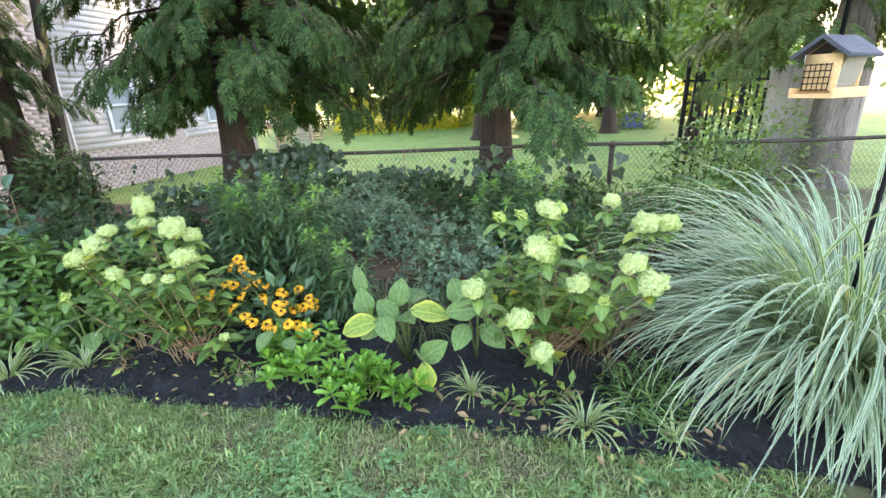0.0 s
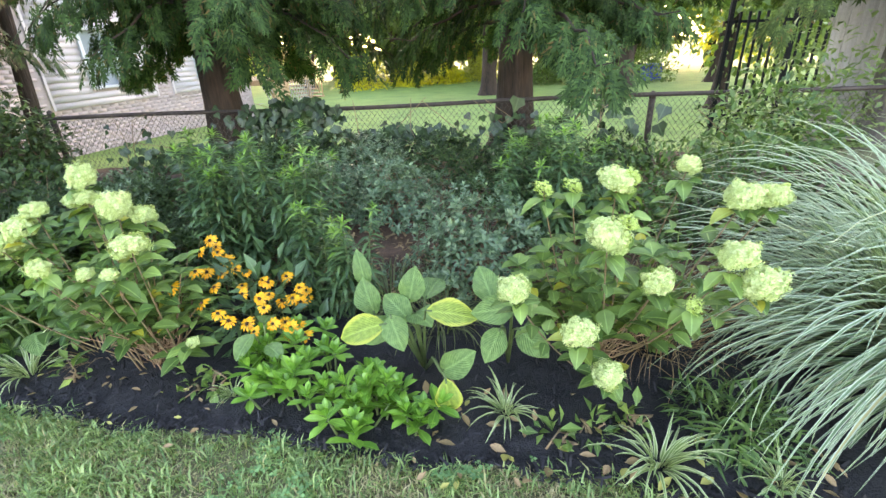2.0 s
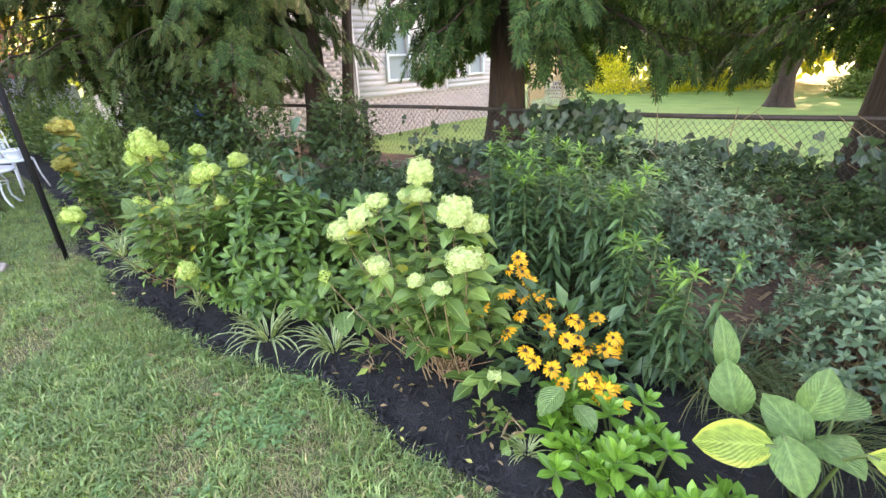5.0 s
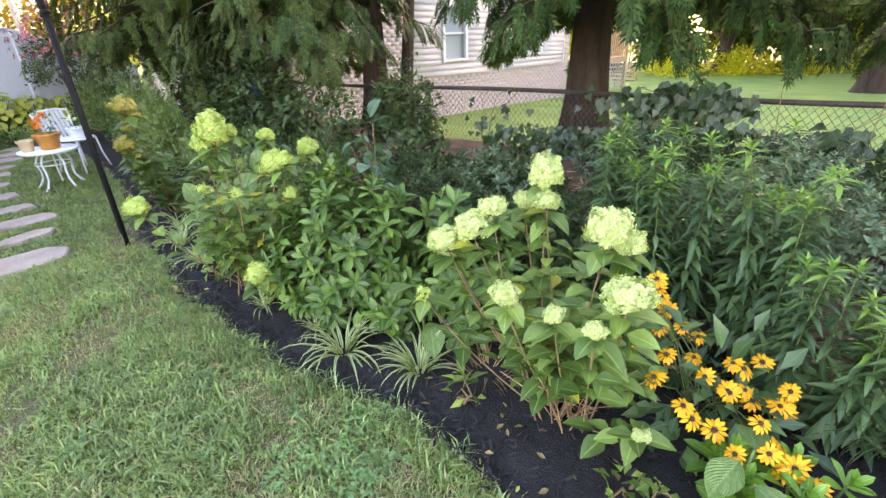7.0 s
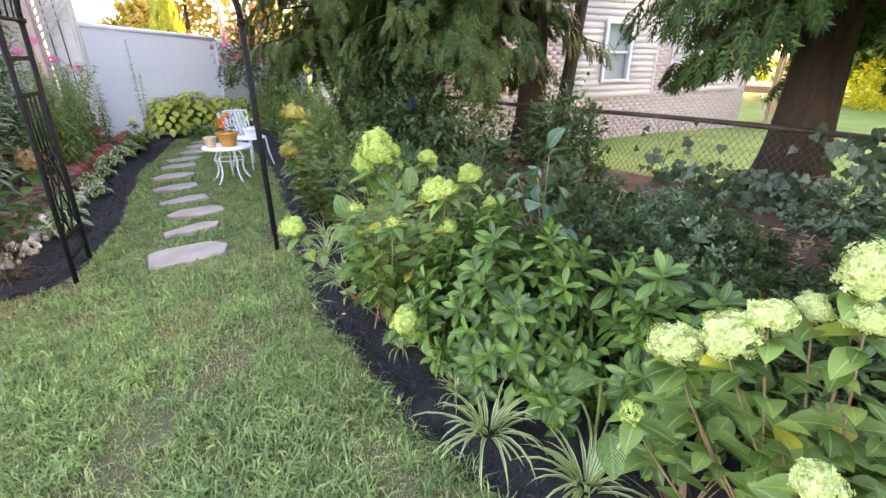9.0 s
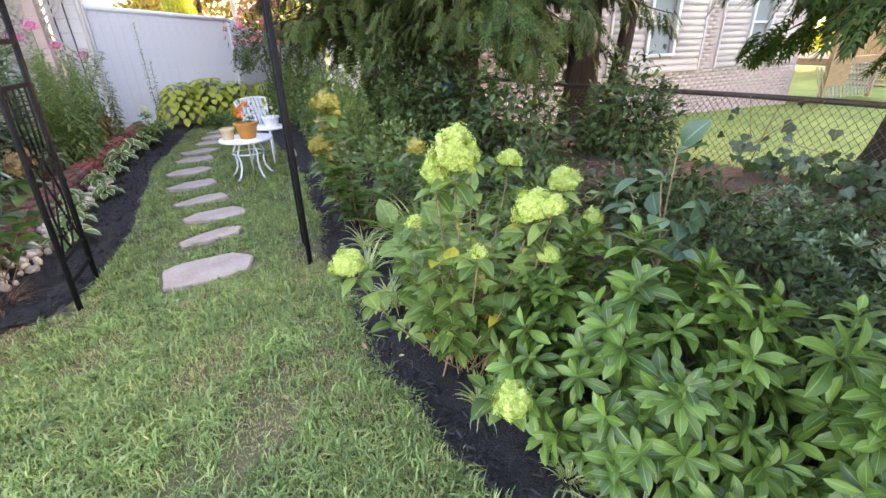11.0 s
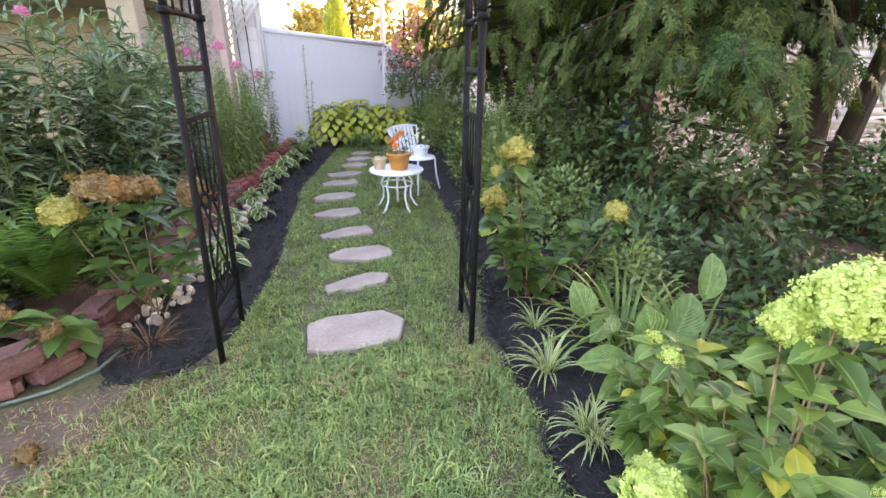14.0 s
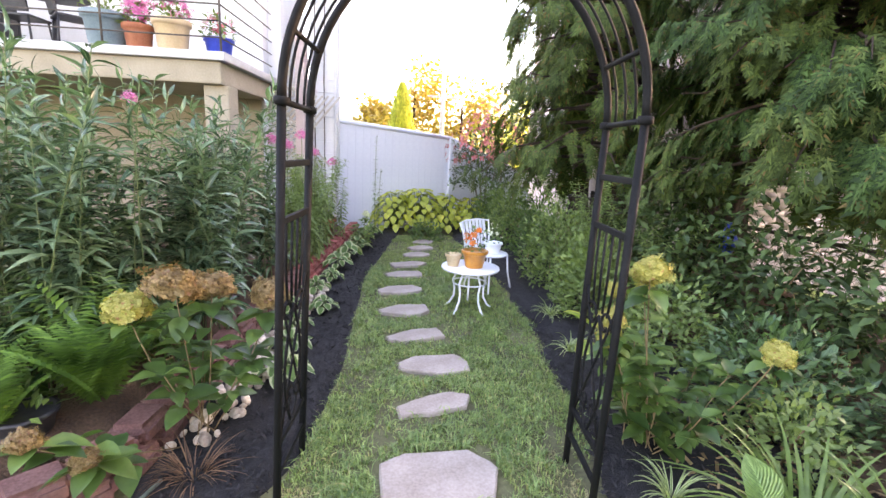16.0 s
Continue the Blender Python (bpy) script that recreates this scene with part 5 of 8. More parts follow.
def hosta(x, y, leaves, label, seed, mat=M_HOSTA, size=0.2, group="", z=None):
    """A hosta with every leaf and stalk of its own: leaves are (dx, dy, dz, size, material) of the blade's middle."""
    g = np.random.default_rng(seed)
    z0 = float(land(x, y)) + 0.03 if z is None else z
    t = thing("hosta", (x, y, z0), label, "hosta", group)
    made = {}
    for dx, dy, dz, s, m in leaves:
        key = m.name
        if key not in made:
            made[key] = fast_mesh("leaf", *HOSTA_LEAF[:2], m, HOSTA_LEAF[2], True)
        out = unit(np.array([dx, dy, 0.0]) + 1e-4)
        tilt = g.uniform(-0.45, 0.15) if dz < 0.35 else g.uniform(0.2, 0.9)
        d = unit(np.array([out[0], out[1], tilt]) + g.normal(0, 0.12, 3))
        foot = np.array([dx, dy, dz]) - d * s * 0.5
        r = frames(d[None], np.array([[0, 0, 1.0]]) - d[None] * 0.1 + g.normal(0, 0.15, (1, 3)))[0]
        m4 = Matrix.Translation(foot) @ Matrix(r.tolist()).to_4x4() @ Matrix.Scale(s, 4)
        leaf = put("leaf", made[key], t, m4)
        mid = foot * 0.5 + np.array([0, 0, foot[2] * 0.15])
        put("stalk", tube_mesh("stalk", [(foot * 0.05).tolist(), mid.tolist(), (foot * 0.85 + np.array([0, 0, foot[2] * 0.06])).tolist(), foot.tolist()], 0.007, M_STEM, 5, 0.005), t)
    return t


# ---- the flower bed ----
hydrangea(0.6, 2.45, [(0.13, 2.0, 0.67, 0.075, "pale"), (0.34, 1.86, 0.575, 0.075, "pale"), (0.44, 1.99, 0.87, 0.08, "pale"), (0.52, 2.2, 1.0, 0.075, "pale"), (0.635, 2.0, 0.69, 0.068, "pale"),
                      (0.88, 1.98, 0.795, 0.08, "pale"), (0.97, 1.96, 0.70, 0.085, "pale"), (0.44, 1.84, 0.415, 0.062, "pale"), (0.96, 2.6, 0.95, 0.06, "pale"), (1.05, 2.3, 0.9, 0.08, "pale"), (1.17, 2.3, 0.89, 0.075, "pale"),
                      (0.29, 2.4, 0.92, 0.045, "bud"), (0.41, 2.4, 0.93, 0.045, "bud"), (0.55, 2.12, 0.87, 0.045, "bud"), (0.58, 2.25, 1.0, 0.05, "bud"), (0.75, 1.95, 0.62, 0.04, "bud")],
          "hydrangea with pale green flower heads beside ornamental grass", 101, 13, 0.4, 0.75, 0.088, pairs=6, bare=0.48, canes_at=44)
hydrangea(-1.62, 2.45, [(-1.8, 2.55, 0.99, 0.075, "pale_cone"), (-1.77, 2.5, 0.90, 0.06, "pale"), (-1.87, 2.53, 0.88, 0.05, "pale"), (-1.50, 2.32, 0.92, 0.085, "pale"), (-1.45, 2.4, 0.85, 0.06, "pale"), (-1.39, 2.19, 0.79, 0.082, "pale"),
                        (-1.98, 2.34, 0.82, 0.085, "pale"), (-1.92, 2.38, 0.89, 0.06, "pale"), (-2.08, 2.32, 0.75, 0.08, "pale"), (-2.1, 2.38, 0.69, 0.06, "pale"), (-1.58, 2.15, 0.69, 0.04, "pale"), (-1.45, 2.12, 0.70, 0.042, "pale"), (-2.11, 2.2, 0.57, 0.04, "bud"), (-1.72, 2.1, 0.74, 0.05, "pale"), (-1.3, 2.25, 0.28, 0.035, "pale")],
          "hydrangea with clustered pale green heads beside yellow flowers", 102, 11, 0.3, 0.7, 0.085, pairs=6, bare=0.5, canes_at=40)
hydrangea(-3.65, 2.42, [(-3.61, 1.89, 0.735, 0.07, "lime"), (-3.63, 2.36, 1.015, 0.09, "lime_cone"), (-3.70, 2.32, 0.95, 0.065, "lime"), (-3.7, 2.5, 0.99, 0.05, "lime"), (-3.72, 2.74, 0.92, 0.06, "lime"), (-3.55, 2.9, 0.83, 0.08, "lime"), (-3.39, 2.54, 0.83, 0.085, "lime"), (-3.31, 2.55, 0.86, 0.055, "lime"),
                        (-3.42, 2.95, 0.68, 0.055, "lime"), (-3.33, 2.57, 0.66, 0.055, "lime"), (-3.04, 2.1, 0.44, 0.07, "lime"), (-3.42, 2.3, 0.72, 0.04, "bud")],
          "hydrangea with lime green cone heads near the arch", 103, 15, 0.33, 0.74, 0.085, pairs=6, bare=0.46, canes_at=16)
hydrangea(-5.47, 2.9, [(-5.38, 2.635, 1.02, 0.11, "dry"), (-5.63, 2.65, 0.69, 0.1, "dry"), (-5.68, 2.7, 0.57, 0.09, "dry"), (-5.75, 2.74, 0.82, 0.06, "dry"), (-5.12, 3.18, 0.69, 0.085, "dry"), (-5.58, 2.79, 0.91, 0.05, "dry")],
          "hydrangea with fading yellow heads behind the arch", 104, 7, 0.4, 0.7, 0.11, M_MIDLEAF, pairs=5, bare=0.3)
hydrangea(-6.05, 0.6, [(-6.0, 0.34, 0.75, 0.11, "dry"), (-6.0, 0.54, 0.85, 0.15, "brown"), (-6.05, 0.68, 0.82, 0.12, "brown"), (-6.1, 0.94, 0.76, 0.12, "brown"), (-5.42, 0.2, 0.49, 0.065, "brown"), (-5.5, 0.33, 0.34, 0.06, "brown")],
          "hydrangea with browned seed heads over edging blocks", 105, 3, 0.3, 0.6, 0.12, M_MIDLEAF, pairs=4, bare=0.5)


hydrangea(-4.08, 2.58, [(-4.02, 2.42, 0.62, 0.045, "bud"), (-4.2, 2.55, 0.55, 0.035, "bud")], "leafy young hydrangea in the mulch near the arch", 106, 12, 0.3, 0.55, 0.085, pairs=7, bare=0.2)


# black-eyed daisies
def daisy_meshes():
    g = np.random.default_rng(5)
    n = 13
    az = np.arange(n) * 2 * np.pi / n + g.uniform(-0.1, 0.1, n)
    d = np.stack([np.cos(az), np.sin(az), g.uniform(-0.25, 0.05, n)], -1)
    petals = scatter(leaf_shape(0.36, 0.1, 0.3, 3, 0.6, blunt=0.6), frames(d, np.tile([0, 0, 1.0], (n, 1))), g.uniform(0.85, 1.05, n), d * 0.22)
    cone = lathe_mesh("cone", [(0.17, -0.03), (0.22, 0.06), (0.18, 0.19), (0.09, 0.26), (0.015, 0.28)], M_CONE, 12)
    return bag_mesh("flower", [petals], M_PETAL), cone


DAISY, DAISY_CONE = daisy_meshes()


def daisy_clump(x, y, flowers, label, seed):
    g = np.random.default_rng(seed)
    z0 = float(land(x, y)) + 0.02
    t = thing("black_eyed_daisy", (x, y, z0), label, "flower", "")
    lines = []
    for fx, fy, fz, r in flowers:
        tip = np.array([fx - x, fy - y, fz - z0])
        m = pose(*tip, g.uniform(10, 55), g.uniform(-25, 25), g.uniform(-25, 25)) @ Matrix.Scale(r, 4)
        ob = put("flower", DAISY, t, m)
        put("cone", DAISY_CONE, ob, Matrix.Identity(4), "dark brown flower cone")
        b = np.array([g.normal(0, 0.08), g.normal(0, 0.08), 0])
        lines.append((np.array([b, b * 0.5 + tip * 0.5 + np.array([0, 0, 0.03]), tip - np.array([0, 0, 0.03]), tip]), 0.003, 0.0022))
    put("branchwork", tubes_bag(lines, 4).mesh("branchwork", M_STEM), t)
    n = 260
    p, d = dome_points(g, n, 0.36, 0.3, 0.42, 0.8, 0.0)
    o = unit(d + g.normal(0, 0.5, d.shape))
    put("foliage", bag_mesh("foliage", [scatter(OVAL_LEAF, frames(o, d + np.array([0, 0, 1])), g.uniform(0.06, 0.13, n), p)], M_LILY), t)
    return t


g0 = np.random.default_rng(77)
flowers = []
for k in range(38):
    u = g0.random()
    fx = -1.45 + 0.62 * g0.random()
    fz = 0.545 - 0.33 * (fx + 1.45) / 0.62 - 0.15 * g0.random() + 0.08 * u
    flowers.append((fx, 2.80 - 0.42 * g0.random() - 0.12 * (0.6 - fz), max(0.2, fz), 0.034 * g0.uniform(0.85, 1.15)))
daisy_clump(-1.18, 2.76, flowers, "golden daisies with dark brown cones in the bed", 6)

# upright leafy perennials
spots = [(g0.uniform(-0.45, 0.45), g0.uniform(-0.3, 0.3), g0.uniform(0.62, 0.95)) for _ in range(46)]
stem_plant("leafy_perennial", spots, LANCE_LEAF, 0.12, 115, M_LILY, ROS_WHORL, M_LILY_TIP, "upright dark green leafy stems behind the daisies", 8, x=-1.38, y=3.32, flop=0.08)
spots = [(g0.uniform(-0.2, 0.2), g0.uniform(-0.14, 0.14), g0.uniform(0.4, 0.7)) for _ in range(12)]
stem_plant("leafy_perennial", spots, LANCE_LEAF, 0.11, 115, M_LILY, ROS_WHORL, M_LILY_TIP, "shorter leafy stems beside the daisies", 9, x=-0.78, y=2.92, flop=0.08)
spots = [(g0.uniform(-0.34, 0.34), g0.uniform(-0.2, 0.2), g0.uniform(0.6, 0.85)) for _ in range(24)]
stem_plant("leafy_perennial", spots, LANCE_LEAF, 0.115, 115, M_LILY, ROS_WHORL, M_LILY_TIP, "upright green leafy stems near the fence post", 10, x=0.55, y=3.55, flop=0.08)

# grey-green azaleas and the litter between
rosette_shrub("azalea", 0.05, 3.15, 0.5, 0.36, 0.62, 300, ROS_SMALL, 0.042, M_AZALEA, "grey-green azalea with small leathery leaves", 21)
rosette_shrub("azalea", -0.55, 3.95, 0.42, 0.35, 0.5, 240, ROS_SMALL, 0.042, M_AZALEA, "grey-green azalea near the fence", 22)
rosette_shrub("azalea", 0.75, 4.2, 0.5, 0.35, 0.4, 200, ROS_SMALL, 0.042, M_AZALEA, "low azalea under the cedar", 23)
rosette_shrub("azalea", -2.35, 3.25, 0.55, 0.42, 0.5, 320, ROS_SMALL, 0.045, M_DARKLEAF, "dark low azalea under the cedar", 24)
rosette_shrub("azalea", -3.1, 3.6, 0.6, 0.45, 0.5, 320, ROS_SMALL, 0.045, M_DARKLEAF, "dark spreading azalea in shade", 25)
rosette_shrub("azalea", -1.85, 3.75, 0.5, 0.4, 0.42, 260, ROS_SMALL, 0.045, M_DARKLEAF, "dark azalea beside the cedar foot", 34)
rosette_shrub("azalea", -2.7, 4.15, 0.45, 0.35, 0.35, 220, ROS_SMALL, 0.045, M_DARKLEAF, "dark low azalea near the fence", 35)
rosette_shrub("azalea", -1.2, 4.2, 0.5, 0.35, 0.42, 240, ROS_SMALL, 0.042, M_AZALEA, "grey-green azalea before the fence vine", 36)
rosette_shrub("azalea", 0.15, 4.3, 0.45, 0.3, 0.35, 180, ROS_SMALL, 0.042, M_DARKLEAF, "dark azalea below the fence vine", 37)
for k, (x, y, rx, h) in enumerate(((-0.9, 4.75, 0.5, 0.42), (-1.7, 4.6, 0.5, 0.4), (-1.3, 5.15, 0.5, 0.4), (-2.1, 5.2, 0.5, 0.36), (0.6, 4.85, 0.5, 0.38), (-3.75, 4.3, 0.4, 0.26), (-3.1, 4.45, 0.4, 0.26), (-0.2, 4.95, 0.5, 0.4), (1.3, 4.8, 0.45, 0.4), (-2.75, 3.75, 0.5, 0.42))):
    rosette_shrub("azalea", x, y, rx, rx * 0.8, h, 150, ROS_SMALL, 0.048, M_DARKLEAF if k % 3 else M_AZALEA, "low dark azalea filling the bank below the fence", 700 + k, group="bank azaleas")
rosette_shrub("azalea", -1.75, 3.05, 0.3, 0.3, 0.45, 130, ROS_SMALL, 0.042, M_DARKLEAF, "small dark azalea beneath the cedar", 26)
blade_clump("sedge_clump", -0.5, 2.95, 240, 0.4, 0.007, 2.2, M_SEDGE, "dry arching sedge clump on brown litter", 27, base=0.16)
blade_clump("sedge_clump", -0.2, 2.75, 150, 0.36, 0.007, 2.4, M_SEDGE, "straggly sedge behind the hosta", 28, base=0.14)
blade_clump("sedge_clump", 0.95, 2.55, 170, 0.4, 0.006, 2.2, M_DEADLEAF, "dead straw under the hydrangea", 29, base=0.18)
blade_clump("iris_clump", 0.92, 2.5, 26, 0.62, 0.022, 0.5, M_STRAP, "upright sword leaves inside the hydrangea", 30, lift=(1.1, 1.5))
leaf_shrub("weed_patch", 1.0, 1.95, 0.22, 0.25, 0.22, 260, NARROW_LEAF, 0.07, M_MIDLEAF, "feathery weeds at the foot of the grass", 31, category="weed", twigs=0)

# rhododendron
rosette_shrub("rhododendron", -2.98, 2.62, 0.56, 0.4, 0.74, 118, ROS_RHODO, 0.09, M_RHODO, "glossy green rhododendron with whorled leaves", 32)
rosette_shrub("rhododendron", -2.3, 2.9, 0.4, 0.34, 0.58, 70, ROS_RHODO, 0.088, M_RHODO, "smaller glossy green rhododendron beside mulch", 33)
leaf_shrub("magnolia_shoot", -3.2, 3.12, 0.2, 0.18, 1.08, 18, HOSTA_LEAF, 0.095, M_BLUELEAF, "tall shoot with broad blue-green leaves", 34, low=0.45)

# bright green rosettes
for k, (x, y, h) in enumerate(((-0.91, 2.11, 0.15), (-0.83, 2.44, 0.2), (-0.99, 2.45, 0.2), (-0.71, 2.02, 0.15), (-0.7, 2.28, 0.2), (-0.54, 2.06, 0.16), (-0.42, 2.12, 0.18), (-0.32, 2.02, 0.15), (-0.29, 1.93, 0.13), (-0.54, 1.95, 0.13), (-0.43, 2.0, 0.13), (-1.04, 2.29, 0.17), (-0.8, 2.17, 0.17))):
    g = np.random.default_rng(60 + k)
    n = 4
    p = np.stack([g.normal(0, 0.065, n), g.normal(0, 0.05, n), h * g.uniform(0.5, 1.0, n)], -1)
    d = unit(np.stack([g.normal(0, 0.25, n), g.normal(0, 0.25, n), np.ones(n)], -1))
    t = thing("rosette_plant", (x, y, float(land(x, y)) + 0.02), "bright green fleshy rosettes at the mulch edge", "perennial", "rosette plants")
    put("foliage", bag_mesh("foliage", [scatter(ROS_SPOON, frames(np.cross(d, g.normal(0, 1, d.shape)), d), g.uniform(0.085, 0.125, n), p)], M_SEDUM), t)
    put("branchwork", tubes_bag([(np.array([[a[0] * 0.5, a[1] * 0.5, -0.02], a * np.array([0.8, 0.8, 0.5]), a]), 0.006, 0.005) for a in p], 5).mesh("branchwork", M_STEM), t)

# hostas
def big_hosta(x, y, leaves, label):
    """A hosta whose leaves are set one by one: (middle of the blade, way of its tip, way it faces, length, width, material)."""
    z0 = float(land(x, y)) + 0.03
    t = thing("hosta", (x, y, z0), label, "hosta")
    base = np.array([x, y, z0])
    wavy = HOSTA_LEAF[0].copy()
    wavy[:, 2] += 0.03 * np.sin(wavy[:, 1] * 9.0) * np.sign(wavy[:, 0]) * (np.abs(wavy[:, 0]) > 0.05) - 0.12 * (wavy[:, 1] - 0.4) ** 2
    made = {}
    for mid, way, face, length, wide, m in leaves:
        if m.name not in made:
            made[m.name] = fast_mesh("leaf", wavy, HOSTA_LEAF[1], m, HOSTA_LEAF[2], True)
        d = unit(np.array(way, dtype=float))
        foot = np.array(mid) - base - d * length * 0.5
        r = frames(d[None], np.array([face], dtype=float))[0]
        put("leaf", made[m.name], t, Matrix.Translation(foot) @ Matrix(r.tolist()).to_4x4() @ Matrix.Diagonal((length * wide, length, length, 1)))
        bend = foot * 0.55 + np.array([0, 0, 0.05 + 0.12 * abs(foot[2])])
        put("stalk", tube_mesh("stalk", [(foot * 0.04).tolist(), bend.tolist(), foot.tolist(), (foot + d * length * 0.12).tolist()], 0.007, M_STEM, 5, 0.004), t)
    return t


big_hosta(-0.25, 2.36, (
    ((-0.545, 2.52, 0.5), (-0.15, 0.1, 1), (0.3, -1, 0.2), 0.2, 0.62, M_HOSTA),
    ((-0.51, 2.42, 0.4), (-0.3, 0.1, 0.8), (-0.2, -1, 0.5), 0.19, 1.0, M_HOSTA),
    ((-0.5, 2.2, 0.37), (-1, -0.25, -0.12), (0.1, -0.75, 0.8), 0.215, 0.9, M_HOSTA_YEL),
    ((-0.36, 2.35, 0.39), (-0.5, 0.2, 0.5), (0, -0.8, 0.7), 0.18, 1.0, M_HOSTA),
    ((-0.29, 2.4, 0.47), (0.25, 0.1, 1), (0.1, -1, 0.3), 0.175, 1.0, M_HOSTA),
    ((-0.1, 2.2, 0.45), (1, -0.1, -0.05), (0, -0.7, 0.8), 0.23, 0.75, M_HOSTA_YEL),
    ((-0.25, 2.3, 0.38), (0.3, -0.6, 0.3), (0.2, -0.7, 0.8), 0.18, 1.0, M_HOSTA),
    ((-0.35, 2.2, 0.36), (0.3, -0.7, -0.4), (0, -0.8, 0.6), 0.17, 1.0, M_HOSTA),
    ((-0.09, 2.1, 0.26), (0.6, -0.2, 0.5), (0.1, -0.9, 0.5), 0.18, 1.0, M_HOSTA),
    ((-0.12, 2.0, 0.16), (0.12, -0.25, -1), (0.1, -1, 0.1), 0.19, 0.85, M_HOSTA_YEL),
    ((-0.2, 2.5, 0.42), (0.3, 0.6, 0.3), (0, -0.5, 0.9), 0.18, 1.0, M_HOSTA),
    ((-0.44, 2.3, 0.3), (-0.7, -0.5, -0.2), (0, -0.7, 0.8), 0.18, 1.0, M_HOSTA),
), "large hosta with ribbed yellow-edged leaves")
big_hosta(0.16, 2.4, (
    ((0.08, 2.2, 0.46), (-0.7, -0.3, 0.1), (0, -0.85, 0.55), 0.19, 0.95, M_HOSTA),
    ((0.07, 2.13, 0.34), (-0.3, -0.6, -0.3), (0, -0.8, 0.6), 0.16, 1.0, M_HOSTA),
    ((0.2, 2.3, 0.42), (0.2, -0.5, 0.4), (0, -0.8, 0.6), 0.175, 0.95, M_HOSTA),
    ((0.24, 2.2, 0.3), (0.5, -0.6, -0.2), (0, -0.8, 0.6), 0.18, 1.0, M_HOSTA),
    ((0.05, 2.35, 0.5), (-0.3, 0.3, 0.8), (0, -0.9, 0.4), 0.18, 1.0, M_HOSTA),
), "green ribbed hosta under the hydrangea")
big_hosta(-4.42, 2.75, (
    ((-4.75, 2.69, 0.39), (-0.2, -0.3, 1), (0.9, -0.4, 0.5), 0.2, 1, M_HOSTA),
    ((-4.65, 2.76, 0.31), (0.5, -0.9, -0.05), (0.6, -0.2, 1), 0.24, 0.8, M_HOSTA),
    ((-4.4, 2.8, 0.37), (0.1, -0.3, 0.9), (0.9, -0.5, 0.5), 0.26, 1.1, M_HOSTA),
    ((-4.4, 2.54, 0.32), (-0.2, -1, 0.1), (0.8, 0.0, 0.8), 0.22, 0.8, M_HOSTA),
    ((-4.35, 2.91, 0.48), (-0.1, 0.6, 0.8), (0.9, -0.5, 0.4), 0.23, 1, M_HOSTA),
    ((-4.3, 2.55, 0.27), (0.2, -0.9, -0.3), (0.9, -0.2, 0.7), 0.22, 0.9, M_HOSTA),
    ((-4.25, 2.8, 0.32), (0.6, -0.4, -0.3), (0.8, -0.5, 0.8), 0.24, 1, M_HOSTA),
    ((-4.4, 3.08, 0.61), (-0.1, 0.3, 1), (0.9, -0.5, 0.3), 0.22, 0.8, M_HOSTA),
    ((-4.15, 2.71, 0.35), (0.5, -0.3, -0.6), (0.9, -0.5, 0.5), 0.22, 1, M_HOSTA),
), "hosta with broad pale-edged leaves near the arch")
hosta(-2.35, 2.5, [(0.0, -0.12, 0.42, 0.2, M_HOSTA), (-0.1, -0.1, 0.2, 0.16, M_HOSTA), (0.12, -0.1, 0.16, 0.16, M_HOSTA)], "hosta with one upright grey-green leaf", 72)
hosta(-6.3, 3.2, [(-0.08, -0.2, 0.38, 0.24, M_HOSTA_YEL), (0.05, -0.22, 0.2, 0.2, M_HOSTA_YEL), (0.12, -0.08, 0.28, 0.2, M_HOSTA)], "yellowing hosta behind the arch", 74)
hosta(-1.02, 2.35, [(-0.05, -0.1, 0.22, 0.14, M_HOSTA), (0.08, -0.08, 0.18, 0.12, M_HOSTA), (0.0, 0.08, 0.26, 0.13, M_HOSTA)], "small grey-green hosta beside the daisies", 75)

# variegated liriope along the lawn
LIRIOPE = blade_meshes(blades(np.random.default_rng(80), 40, 0.3, 0.014, 1.9, 1.0, 6, 0.03, (0.5, 1.45)), 40, M_LIRIOPE)
for k, (x, y, s) in enumerate(((-2.27, 2.34, 1.0), (0.12, 2.07, 0.75), (0.66, 1.8, 0.95), (-2.68, 2.25, 1.15), (-4.34, 2.42, 0.75), (-3.4, 2.3, 0.6), (-5.1, 2.68, 0.8), (-4.73, 2.51, 1.0), (-4.27, 2.43, 0.8), (-7.35, 3.35, 0.8), (-6.6, 3.1, 0.8), (-2.95, 2.3, 0.55), (-1.12, 2.16, 0.45), (1.05, 1.72, 0.6))):
    ob = thing("liriope", (x, y, float(land(x, y)) + 0.025), "", "", "", "", k * 57)
    for me in LIRIOPE:
        put("leaf", me, ob, Matrix.Scale(s, 4))
    tagged(ob, "variegated liriope tuft with cream-edged leaves on mulch", "plant", "liriope tufts")
for k, (x, y) in enumerate(((-1.32, 2.2), (-1.22, 2.2), (-2.0, 2.3), (0.45, 1.95), (0.3, 1.92), (0.62, 1.98), (-4.0, 2.35))):
    leaf_shrub("seedling", x, y, 0.07, 0.07, 0.13, 9, OVAL_LEAF, 0.065, M_HYD_LEAF, "small green seedling on black mulch", 90 + k, category="seedling", group="seedlings", twigs=3)

